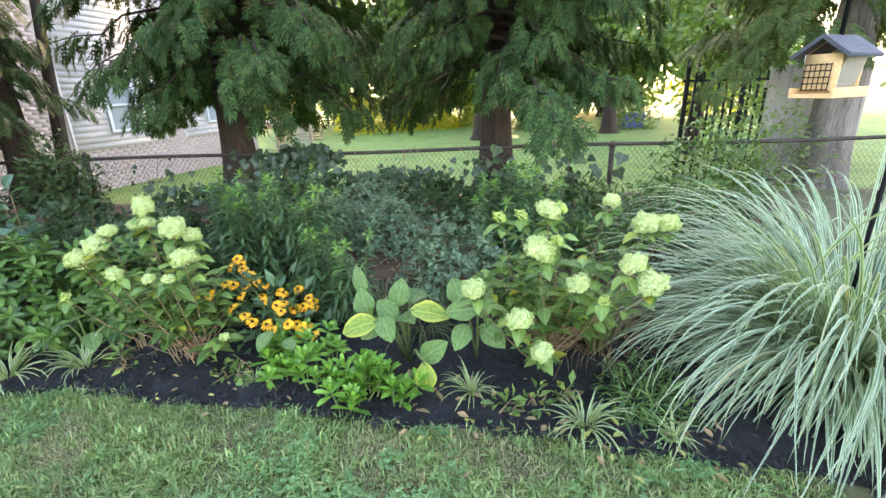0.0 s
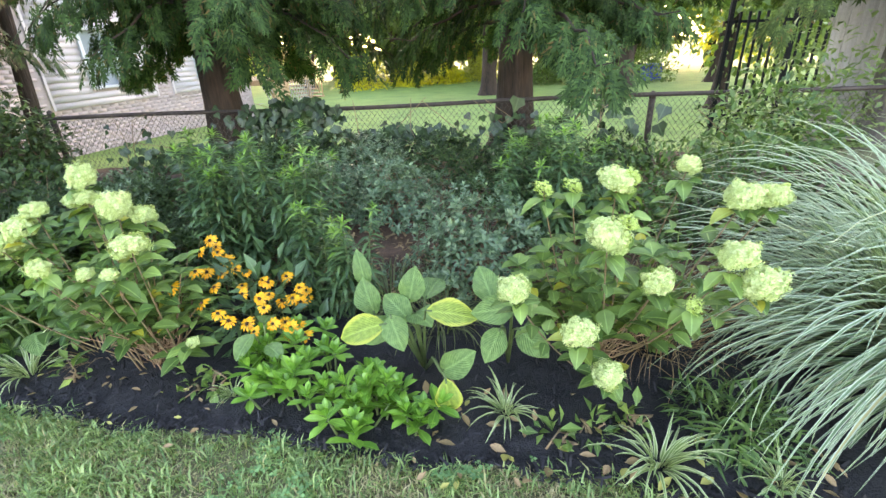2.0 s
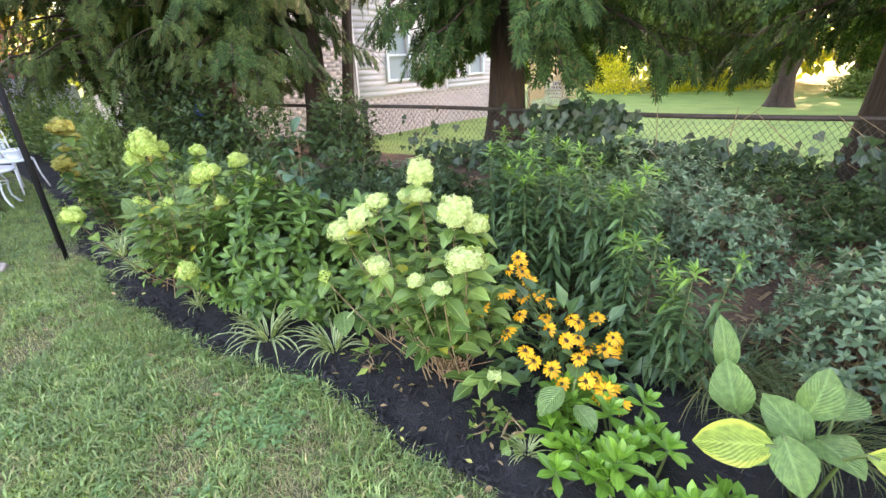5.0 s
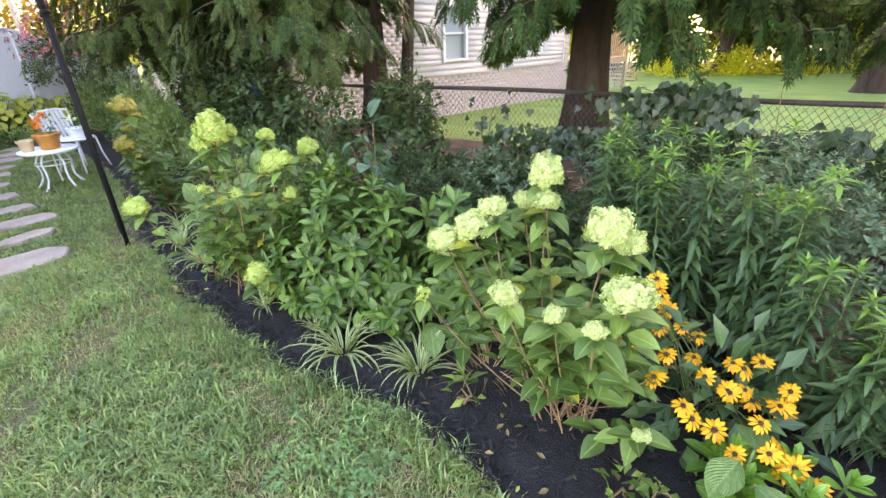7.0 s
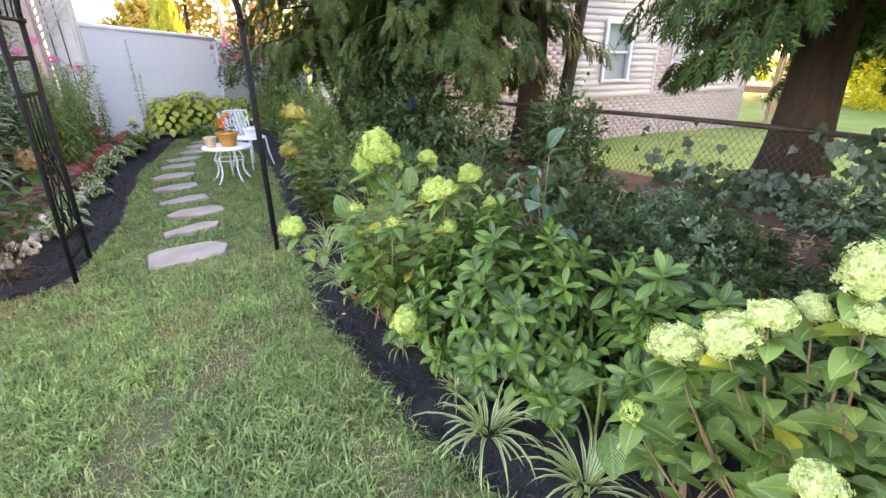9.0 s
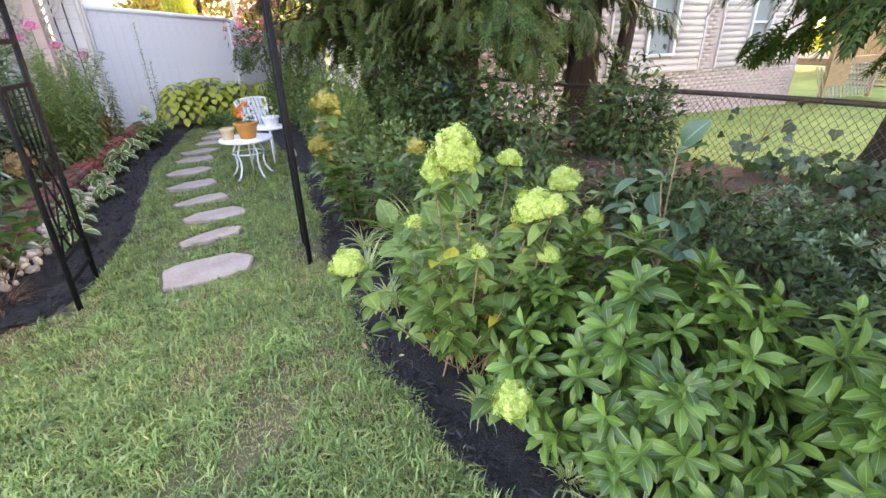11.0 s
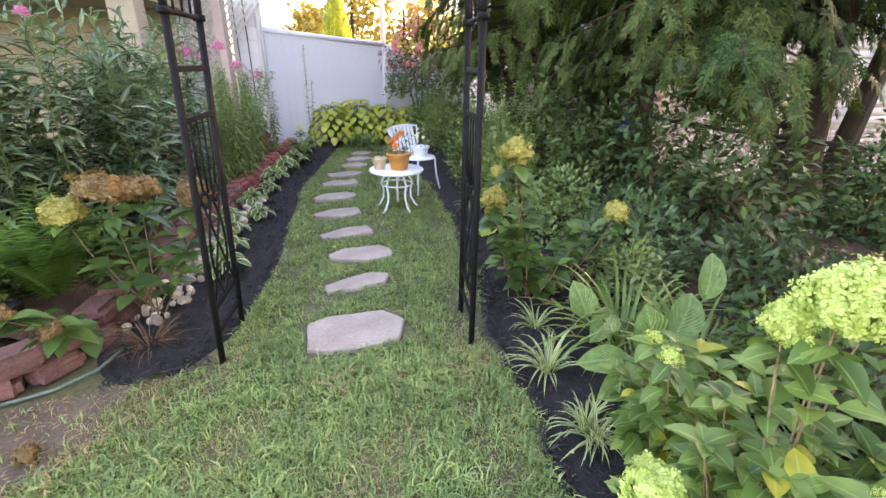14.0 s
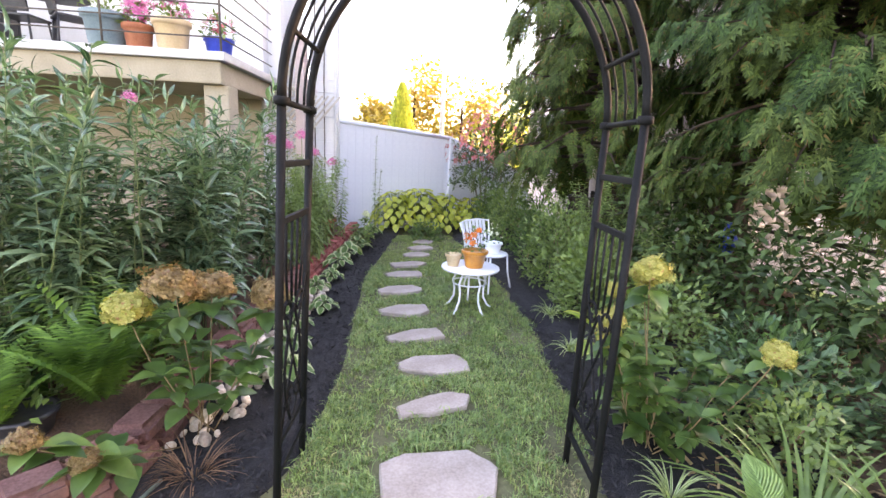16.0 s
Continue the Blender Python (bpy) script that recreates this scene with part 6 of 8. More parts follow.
# growth on the bank behind the hydrangeas
for k, (bx, by, br, bh, bn, bl, bs, bmat, text) in enumerate(((1.2, 3.6, 0.42, 0.42, 420, OVAL_LEAF, 0.06, M_MIDLEAF, "green leafy shrub behind the hydrangeas"), (1.75, 3.55, 0.42, 0.5, 420, OVAL_LEAF, 0.06, M_DARKLEAF, "dark leafy shrub behind the hydrangeas"),
                                                            (1.5, 4.25, 0.5, 0.45, 460, SMALL_LEAF, 0.06, M_MIDLEAF, "green undergrowth on the bank near the fence"), (2.15, 4.2, 0.5, 0.55, 460, OVAL_LEAF, 0.06, M_MIDLEAF, "tangled green undergrowth beside the fence"), (2.5, 3.6, 0.45, 0.5, 380, OVAL_LEAF, 0.06, M_DARKLEAF, "dark undergrowth behind the silver grass"))):
    leaf_shrub("bank_shrub", bx, by, br, br * 0.8, bh, bn, bl, bs, bmat, text, 600 + k, twigs=3, group="bank shrubs")
blade_clump("dry_stalks", 0.72, 2.55, 46, 0.3, 0.007, 1.2, M_DEADLEAF, "dry tan stalks at the foot of the hydrangea", 610, lift=(0.1, 1.1), base=0.16, category="dead plant", segs=5)
blade_clump("dry_stalks", -2.0, 2.5, 34, 0.26, 0.006, 1.0, M_DEADLEAF, "dry reddish stalks below the hydrangea", 611, lift=(0.3, 1.2), base=0.08, category="dead plant", segs=5)

# silver grass
gs = np.random.default_rng(95)
ob = thing("silver_grass", (2.36, 2.38, float(land(2.36, 2.38))), "large arching variegated silver grass", "ornamental grass")
put("foliage", bag_mesh("foliage", [blades(gs, 820, 1.68, 0.02, 2.3, 1.0, 13, 0.3, (0.55, 1.3), late=True), blades(gs, 420, 1.35, 0.018, 2.0, 1.0, 10, 0.32, (0.2, 0.9), late=True), blades(gs, 360, 1.25, 0.018, 2.2, 1.0, 10, 0.35, (0.1, 0.75), az=gs.uniform(2.6, 5.2, 360), late=True)], M_MISC), ob)
blade_clump("silver_grass_plume", 2.1, 2.6, 9, 1.55, 0.024, 1.3, M_MISC, "tall pale blades above the silver grass", 96, lift=(1.25, 1.5), base=0.2, category="ornamental grass", segs=9)


# ---- shrubs and vines under the cedars ----
def vine(x0, x1, n, label, seed, z0=0.55, z1=1.18, y=None, size=0.085, hang=0.7):
    g = np.random.default_rng(seed)
    y = float(fence_y((x0 + x1) / 2)) - 0.07 if y is None else y
    t = thing("fence_vine", ((x0 + x1) / 2, y, 0.45), label, "vine", "vines on the fence")
    n = int(n * 1.7)
    k = max(3, int(abs(x1 - x0) * 3))
    cx = g.uniform(x0, x1, k)
    cz = g.uniform(z0 + 0.15, z1, k)
    i = g.integers(0, k, n)
    p = np.stack([cx[i] + g.normal(0, 0.26, n) - (x0 + x1) / 2, g.normal(0, 0.07, n), np.clip(cz[i] - np.abs(g.normal(0, 0.22, n)) + 0.05, z0, z1 + 0.06) - 0.45], -1)
    d = unit(np.stack([g.normal(0, 0.6, n), -np.abs(g.normal(0.2, 0.3, n)), -hang + g.normal(0, 0.3, n)], -1))
    nr = unit(np.stack([g.normal(0, 0.4, n), -np.ones(n), g.uniform(0, 0.9, n)], -1))
    put("foliage", bag_mesh("foliage", [scatter(IVY_LEAF, frames(d, nr), g.uniform(0.6, 1.25, n) * size, p)], M_IVY), t)
    lines = []
    for a, b in zip(cx, cz):
        s = a - (x0 + x1) / 2
        lines.append((np.array([(s + g.normal(0, 0.2), 0, -0.05), (s + g.normal(0, 0.1), -0.02, (b - 0.45) * 0.5), (s, 0, b - 0.45), (s + g.normal(0, 0.3), 0, z1 - 0.45)]), 0.005, 0.003))
    put("branchwork", tubes_bag(lines, 4).mesh("branchwork", M_TWIG), t)
    return t


vine(-2.2, -0.1, 460, "dark vine hanging over the chain link fence", 111, 0.38, 1.0)
vine(-0.1, 0.6, 80, "thin vine on the chain link fence", 112, 0.45, 0.97)
vine(1.3, 1.75, 12, "single large vine leaves on the fence", 113, 0.55, 0.92, size=0.13)
vine(-3.4, -2.4, 210, "ivy round the cedar foot", 114, 0.25, 0.66, 5.3, 0.066)
vine(-4.3, -3.4, 14, "sparse vine on the fence wire", 115, 0.42, 0.92)
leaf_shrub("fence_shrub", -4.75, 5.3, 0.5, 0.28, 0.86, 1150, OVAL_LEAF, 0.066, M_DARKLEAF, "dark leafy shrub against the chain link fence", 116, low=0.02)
leaf_shrub("fence_shrub", 2.75, 4.95, 0.7, 0.4, 0.85, 560, OVAL_LEAF, 0.078, M_MIDLEAF, "tangled green shrub at the fence", 117)
leaf_shrub("fence_shrub", 3.8, 5.9, 0.8, 0.5, 1.2, 420, OVAL_LEAF, 0.09, M_BUSHLIGHT, "pale green bush behind the fence", 118)
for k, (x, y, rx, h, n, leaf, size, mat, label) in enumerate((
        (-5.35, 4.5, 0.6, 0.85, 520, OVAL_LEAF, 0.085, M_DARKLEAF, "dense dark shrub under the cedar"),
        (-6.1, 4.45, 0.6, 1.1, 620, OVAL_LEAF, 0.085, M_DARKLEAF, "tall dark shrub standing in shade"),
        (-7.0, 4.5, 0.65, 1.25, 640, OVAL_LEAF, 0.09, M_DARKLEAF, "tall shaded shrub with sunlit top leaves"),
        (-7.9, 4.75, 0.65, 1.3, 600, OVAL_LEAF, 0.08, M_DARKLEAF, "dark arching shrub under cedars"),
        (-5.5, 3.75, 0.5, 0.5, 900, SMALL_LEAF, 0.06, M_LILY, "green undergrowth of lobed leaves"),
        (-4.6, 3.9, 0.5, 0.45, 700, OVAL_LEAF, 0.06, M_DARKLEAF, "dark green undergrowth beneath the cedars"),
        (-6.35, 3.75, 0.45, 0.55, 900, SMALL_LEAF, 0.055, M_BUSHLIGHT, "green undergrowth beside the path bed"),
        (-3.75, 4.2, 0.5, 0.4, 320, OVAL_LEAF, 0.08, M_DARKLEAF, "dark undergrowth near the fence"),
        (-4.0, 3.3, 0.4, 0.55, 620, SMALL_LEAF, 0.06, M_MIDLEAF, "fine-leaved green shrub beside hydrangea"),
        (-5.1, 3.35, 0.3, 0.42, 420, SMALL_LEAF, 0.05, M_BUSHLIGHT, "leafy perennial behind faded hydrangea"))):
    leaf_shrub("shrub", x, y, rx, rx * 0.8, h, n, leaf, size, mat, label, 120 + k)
for k, (x, y, rx, h, mat, label) in enumerate(((-7.3, 3.72, 0.45, 0.8, M_BUSHLIGHT, "light green feathery shrub beside the lawn path"), (-8.3, 3.95, 0.55, 1.0, M_BUSHLIGHT, "billowing light green shrub"),
                                              (-9.3, 4.25, 0.6, 1.05, M_MIDLEAF, "green shrub along the side garden"), (-10.4, 4.35, 0.6, 0.95, M_BUSHLIGHT, "fine pale shrub along the side garden"), (-11.4, 4.45, 0.5, 0.8, M_MIDLEAF, "low shrub near the white fence"))):
    leaf_shrub("path_shrub", x, y, rx, rx * 0.7, h, 1300, SMALL_LEAF, 0.055, mat, label, 140 + k, hang=-0.4)
blade_clump("daylily", -4.75, 3.0, 60, 0.62, 0.024, 1.7, M_STRAP, "arching strap-leaved daylily behind the arch", 150, base=0.12)
blade_clump("daylily", -4.45, 3.15, 50, 0.6, 0.022, 1.8, M_STRAP, "daylily clump with a few dry leaves", 151, base=0.12)
g1 = np.random.default_rng(152)
spots = [(g1.uniform(-0.7, 0.7), g1.uniform(-0.35, 0.35), g1.uniform(0.7, 1.2)) for _ in range(40)]
stem_plant("arching_perennial", spots, LANCE_LEAF, 0.09, 80, M_BUSHLIGHT, None, None, "arching pale stems of fine leaves behind the path bed", 153, x=-7.6, y=4.15, flop=0.28)

# ---- raised bed on the house side ----
g2 = np.random.default_rng(160)
for k, (x, y, n, w, d, h, label) in enumerate(((-6.9, -0.25, 34, 0.55, 0.45, 1.68, "tall dense perennials with narrow drooping leaves"), (-7.6, 0.3, 30, 0.55, 0.3, 1.62, "tall perennials with narrow leaves in the raised bed"),
                                               (-8.5, 0.5, 26, 0.55, 0.35, 1.6, "tall leafy perennials before the porch"), (-6.6, -1.0, 30, 0.5, 0.5, 1.75, "tall dark leafy perennials beside the house"), (-7.8, -0.9, 24, 0.6, 0.5, 1.7, "tall leafy stems under the porch"))):
    spots = [(g2.uniform(-w, w), g2.uniform(-d, d), h * g2.uniform(0.72, 1.1)) for _ in range(int(n * 1.15))]
    stem_plant("tall_perennial", spots, TALL_LEAF, 0.195, 38, M_TALL, None, None, label, 161 + k, x=x, y=y, z=0.12, flop=0.14, leaf_el=(0.0, 0.75), group="tall perennials")
for k, (x, y, h) in enumerate(((-9.4, 1.0, 1.1), (-10.0, 1.1, 1.2), (-10.8, 1.35, 1.1))):
    spots = [(g2.uniform(-0.4, 0.4), g2.uniform(-0.3, 0.3), h * g2.uniform(0.6, 1.15)) for _ in range(20)]
    stem_plant("phlox", spots, LANCE_LEAF, 0.12, 80, M_BUSHLIGHT, None, None, "green phlox stems with a few pink blooms", 170 + k, x=x, y=y, z=0.12, group="phlox")
PINKHEAD = head_mesh("flower_head", 60, 0.8, M_PINK, 9, 0.2)
for k, (x, y, z) in enumerate(((-9.3, 1.1, 1.62), (-9.0, 0.95, 1.5), (-9.9, 1.25, 1.42), (-8.9, 0.8, 1.55), (-10.3, 1.5, 1.3), (-6.75, 0.2, 1.72))):
    t = thing("pink_phlox", (x, y, 0.12), "tall stem with a pink flower head", "flower", "pink flowers")
    put("stalk", tube_mesh("stalk", [(0, 0, 0), (0.02, 0, (z - 0.12) / 2), (0, 0, z - 0.12)], 0.004, M_STEM, 5), t)
    put("flower_head", PINKHEAD, t, pose(0, 0, z - 0.12) @ Matrix.Scale(0.04 if x > -7 else 0.07, 4))
spire = [(0.0, 0.0, 1.6), (0.06, 0.05, 1.1)]
stem_plant("mullein_spire", spire, SMALL_LEAF, 0.07, 70, M_MIDLEAF, None, None, "single tall green spire near the white fence", 175, x=-11.3, y=2.25, z=0.1, flop=0.02)


def fern(x, y, n, length, label, seed, z):
    g = np.random.default_rng(seed)
    t = thing("fern", (x, y, z), label, "fern", "ferns")
    for k in range(n):
        az = k * 2.399 + g.uniform(-0.3, 0.3)
        el = g.uniform(1.05, 1.5)
        ln = length * 1.15 * g.uniform(0.7, 1.1)
        p, d, pts = np.zeros(3), el, []
        offs, dirs, sizes = [], [], []
        segs = 28
        for i in range(segs + 1):
            u = i / segs
            pts.append(p.copy())
            side = np.array([-math.sin(az), math.cos(az), 0])
            fw = np.array([math.cos(az) * math.cos(d), math.sin(az) * math.cos(d), math.sin(d)])
            if i > 2:
                for s in (-1, 1):
                    offs.append(p.copy())
                    dirs.append(side * s + fw * 0.35)
                    sizes.append(0.19 * ln * math.sin(math.pi * min(1, 0.16 + u * 0.86)) ** 0.8)
            p = p + fw * ln / segs
            d -= 0.85 / segs * (0.4 + u)
        v, f, uvs = scatter((SMALL_LEAF[0] * np.array([0.6, 1, 1]), SMALL_LEAF[1], SMALL_LEAF[2]), frames(np.array(dirs), np.tile([0, 0, 1.0], (len(dirs), 1))), np.array(sizes), np.array(offs))
        put("frond", fast_mesh("frond", v, f, M_FERN, uvs), t, None, "", "stuff")
    return t


leaf_shrub("bed_filler", -6.62, -0.3, 0.34, 0.3, 0.32, 260, OVAL_LEAF, 0.075, M_MIDLEAF, "low leafy green plants in the raised bed", 190, z=0.14, twigs=3, group="raised bed plants")
leaf_shrub("bed_filler", -7.15, -0.1, 0.36, 0.3, 0.4, 240, LANCE_LEAF, 0.11, M_DARKLEAF, "dark leafy growth at the foot of tall perennials", 191, z=0.14, twigs=3, group="raised bed plants")
leaf_shrub("bed_filler", -6.15, -0.55, 0.26, 0.26, 0.26, 150, OVAL_LEAF, 0.07, M_MIDLEAF, "low green leaves behind the edging blocks", 192, z=0.14, twigs=3, group="raised bed plants")
leaf_shrub("bed_filler", -6.75, 0.28, 0.24, 0.16, 0.24, 120, OVAL_LEAF, 0.06, M_MIDLEAF, "low green leaves along the edging blocks", 193, z=0.16, twigs=3, group="raised bed plants")
fern(-6.2, 0.12, 18, 0.68, "bright green fern behind the edging blocks", 180, 0.16)
fern(-5.98, -0.22, 14, 0.5, "smaller green fern in the raised bed", 181, 0.16)
fern(2.35, 1.75, 6, 0.35, "small fern at the foot of the silver grass", 182, 0.02)

# variegated hostas beside the path
for k, (x, y, s) in enumerate(((-6.55, 0.98, 1.1), (-6.95, 1.0, 1.0), (-7.37, 1.03, 1.0), (-7.78, 1.27, 0.9), (-7.85, 0.98, 0.9), (-8.35, 1.22, 1.0), (-8.75, 1.4, 0.9), (-9.26, 1.5, 1.2), (-9.8, 1.68, 1.3), (-10.3, 1.85, 1.3), (-10.9, 2.0, 1.3), (-11.35, 2.2, 1.3))):
    g = np.random.default_rng(190 + k)
    n = 16
    az = np.arange(n) * 2.399
    ring = np.sqrt((np.arange(n) + 0.5) / n)
    lv = [(0.15 * s * ring[i] * math.cos(az[i]), 0.15 * s * ring[i] * math.sin(az[i]), (0.2 - 0.13 * ring[i]) * s, 0.105 * s * g.uniform(0.8, 1.2), M_HOSTA_VAR) for i in range(n)]
    hosta(x, y, lv, "small variegated hosta with white-edged leaves", 190 + k, group="variegated hostas beside the path")
for k, (x, y, s) in enumerate(((-12.15, 2.75, 1.0), (-12.2, 3.25, 1.1), (-12.1, 3.75, 0.95), (-12.05, 4.25, 0.9))):
    g = np.random.default_rng(210 + k)
    n = 95
    az = np.arange(n) * 2.399
    ring = np.sqrt((np.arange(n) + 0.5) / n)
    t = thing("lime_hosta", (x, y, 0.02), "big yellow-green hosta mound before the white fence", "hosta", "lime hostas")
    d = np.stack([np.cos(az), np.sin(az), -1.1 * ring + 0.25], -1) + g.normal(0, 0.2, (n, 3))
    off = np.stack([0.42 * s * ring * np.cos(az), 0.42 * s * ring * np.sin(az), (0.72 - 0.58 * ring ** 2.2) * s], -1)
    put("foliage", bag_mesh("foliage", [scatter(HOSTA_LEAF, frames(d, np.tile([0, 0, 1.0], (n, 1))), g.uniform(0.13, 0.19, n) * s, off)], M_LIME_FAR), t)
    put("branchwork", tubes_bag([(np.array([[0, 0, 0], p * 0.5 + np.array([0, 0, 0.1]), p]), 0.006, 0.004) for p in off], 4).mesh("branchwork", M_STEM), t)
leaf_shrub("low_shrub", -11.3, 3.15, 0.35, 0.3, 0.28, 400, SMALL_LEAF, 0.05, M_MIDLEAF, "low green mound at the path end", 215, twigs=0)
hydrangea(-10.6, 1.95, [(-10.5, 2.0, 0.55, 0.07, "white"), (-10.7, 2.05, 0.5, 0.06, "white")], "low hydrangea with white heads beside the path", 216, 5, 0.2, 0.4, 0.08)

# dead clump and fallen heads by the arch foot
blade_clump("dead_clump", -5.75, 0.62, 90, 0.27, 0.006, 1.6, M_DEADDARK, "cut back clump of dry brown stems", 220, lift=(0.3, 1.3))
for k, (x, y) in enumerate(((-5.15, 0.05), (-5.05, 0.3), (-5.2, -0.25))):
    ob = new("fallen_flower_head", HEADS["brown"])
    ob.matrix_world = pose(x, y, 0.045, 20 * k, 10, 70 * k) @ Matrix.Scale(0.042, 4)
    tagged(ob, "dry brown flower head lying on bare soil", "dead flower", "fallen flower heads")
hose = tagged(new("garden_hose", tube_mesh("garden_hose", [(-5.2, -1.2, 0.02), (-5.35, -0.7, 0.02), (-5.45, -0.3, 0.02), (-5.47, 0.05, 0.02), (-5.5, 0.26, 0.025), (-5.58, 0.42, 0.04), (-5.72, 0.5, 0.05)], 0.0085, M_HOSE, 8)), "grey-green garden hose along the edging blocks", "hose")
pebbles = Bag()
ico = bmesh.new()
bmesh.ops.create_icosphere(ico, subdivisions=2, radius=1)
ico_v = np.array([v.co[:] for v in ico.verts])
ico_f = np.array([[v.index for v in f.verts] for f in ico.faces])
ico.free()
gp = np.random.default_rng(230)
pt = thing("pebble_border", (-6.7, 0.75, 0.05), "tan and white river pebbles beside edging blocks", "pebbles", "", "stuff")
for k in range(170):
    x = gp.uniform(-8.6, -5.95)
    y = float(wall_l(x)) + gp.uniform(0.13, 0.36)
    s = gp.uniform(0.02, 0.045)
    m = Matrix.Translation((x + 6.7, y - 0.75, s * 0.4)) @ Euler(gp.uniform(0, 6, 3)).to_matrix().to_4x4()
    rot = np.array(m.to_3x3())
    v = (ico_v * np.array([1, gp.uniform(0.7, 0.95), gp.uniform(0.5, 0.75)]) * s) @ rot.T + np.array(m.translation)
    pebbles.add(v, ico_f)
put("pebble", pebbles.mesh("pebble", M_PEBBLE, True), pt, None, "", "stuff")


# ---- bistro table, chair, pots ----
def pot_mesh(name, r0, r1, h, mat):
    return lathe_mesh(name, [(r0 * 0.96, 0), (r0, 0.01), (r0 + (r1 - r0) * 0.8, h * 0.78), (r1 * 1.0, h * 0.8), (r1 * 1.08, h * 0.82), (r1 * 1.1, h * 0.97), (r1 * 1.02, h), (r1 * 0.9, h), (r1 * 0.86, h * 0.9), (0.01, h * 0.88)], mat)


TX, TY, TZ = -7.75, 2.66, 0.44


def bistro_table():
    t = thing("bistro_table", (TX, TY, 0.0), "low round white metal table on curved legs", "table")
    put("tabletop", lathe_mesh("tabletop", [(0.02, TZ - 0.03), (0.24, TZ - 0.03), (0.275, TZ - 0.025), (0.285, TZ - 0.012), (0.28, TZ), (0.01, TZ + 0.002)], M_WHITEMETAL, 40), t)
    for k in range(5):
        a = k * 2 * math.pi / 5 + 0.3
        c, s = math.cos(a), math.sin(a)
        prof = [(0.05, TZ - 0.03), (0.13, TZ - 0.07), (0.17, TZ - 0.15), (0.15, 0.2), (0.155, 0.12), (0.2, 0.04), (0.24, 0.01)]
        put("leg", tube_mesh("leg", [(r * c, r * s, z) for r, z in prof], 0.011, M_WHITEMETAL, 8), t)
    ring = [(0.165 * math.cos(a), 0.165 * math.sin(a), TZ - 0.16) for a in np.linspace(0, 2 * math.pi, 25)]
    put("stretcher_ring", tube_mesh("stretcher_ring", ring, 0.008, M_WHITEMETAL, 6), t)
    return t


def metal_chair():
    t = thing("metal_chair", (-8.4, 3.14, 0), "white metal garden chair with a slatted back", "chair", "", "", -62)
    put("seat", lathe_mesh("seat", [(0.02, 0.4), (0.19, 0.4), (0.205, 0.412), (0.19, 0.425), (0.01, 0.428)], M_WHITEMETAL, 28), t)
    for x, y in ((0.15, 0.13), (-0.15, 0.13), (0.15, -0.15), (-0.15, -0.15)):
        put("leg", tube_mesh("leg", [(x, y, 0.4), (x * 1.1, y * 1.1, 0.2), (x * 1.35, y * 1.35, 0.0)], 0.011, M_WHITEMETAL, 7), t)
    frame_pts = [(-0.17, -0.16, 0.41), (-0.22, -0.22, 0.62), (-0.25, -0.26, 0.74), (-0.1, -0.29, 0.76), (0.1, -0.29, 0.76), (0.25, -0.26, 0.74), (0.22, -0.22, 0.62), (0.17, -0.16, 0.41)]
    put("back_frame", tube_mesh("back_frame", frame_pts, 0.012, M_WHITEMETAL, 7), t)
    for k in range(7):
        x = -0.18 + 0.06 * k
        put("back_slat", box_mesh("back_slat", 0.045, 0.006, 0.34, M_WHITEMETAL, 0.002), t, pose(x, -0.205, 0.42, 14, 0, 0))
    return t


bistro_table()
metal_chair()


def planted_pot(x, y, z, r0, r1, h, mat, label, seed, leaves=80, size=0.06, leaf_mat_=M_MIDLEAF, blooms=None, height=0.2, name="flower_pot"):
    g = np.random.default_rng(seed)
    t = thing(name, (x, y, z), label, "plant pot")
    put("pot", pot_mesh("pot", r0, r1, h, mat), t)
    p, d = dome_points(g, leaves, r1 * 1.1, r1 * 1.1, height, 0.9, 0.1)
    p[:, 2] += h * 0.9
    put("foliage", bag_mesh("foliage", [scatter(OVAL_LEAF, frames(unit(d + g.normal(0, 0.4, d.shape)), d + np.array([0, 0, 1])), g.uniform(0.7, 1.2, leaves) * size, p)], leaf_mat_), t)
    if blooms:
        bm_, n, br = blooms
        q, d = dome_points(g, n, r1 * 1.25, r1 * 1.25, height * 1.15, 0.2, 0.35)
        q[:, 2] += h * 0.9
        put("blossom", bag_mesh("blossom", [scatter(rosette(leaf_shape(0.45, 0.1, 0.2, 2, 0.6), 11, 5, (0.0, 0.5)), frames(np.cross(d, g.normal(0, 1, d.shape)), d), g.uniform(0.8, 1.2, n) * br, q)], bm_), t)
    return t


planted_pot(TX + 0.04, TY + 0.02, TZ + 0.002, 0.085, 0.12, 0.17, M_POT_ORANGE, "ochre glazed pot with orange gazanias on the table", 240, 70, 0.055, M_MIDLEAF, (M_ORANGE, 9, 0.05), 0.22)
planted_pot(TX - 0.03, TY - 0.17, TZ + 0.002, 0.055, 0.075, 0.12, M_POT_TAN, "small tan pot on the white table", 241, 16, 0.04, M_MIDLEAF, None, 0.06)
planted_pot(-8.38, 3.16, 0.428, 0.08, 0.1, 0.12, M_WHITEMETAL, "white pot with pale daisies on the chair", 242, 40, 0.05, M_MIDLEAF, (M_WHITEPETAL, 10, 0.03), 0.2)
planted_pot(-10.65, 1.4, 0.17, 0.12, 0.17, 0.3, M_TERRA, "terracotta pot with green foliage in the raised bed", 243, 120, 0.08, M_MIDLEAF, None, 0.3)
planted_pot(-6.05, -0.12, 0.16, 0.1, 0.12, 0.11, M_DARK, "dark low planter behind the edging blocks", 244, 30, 0.07, M_HYD_LEAF, None, 0.1)


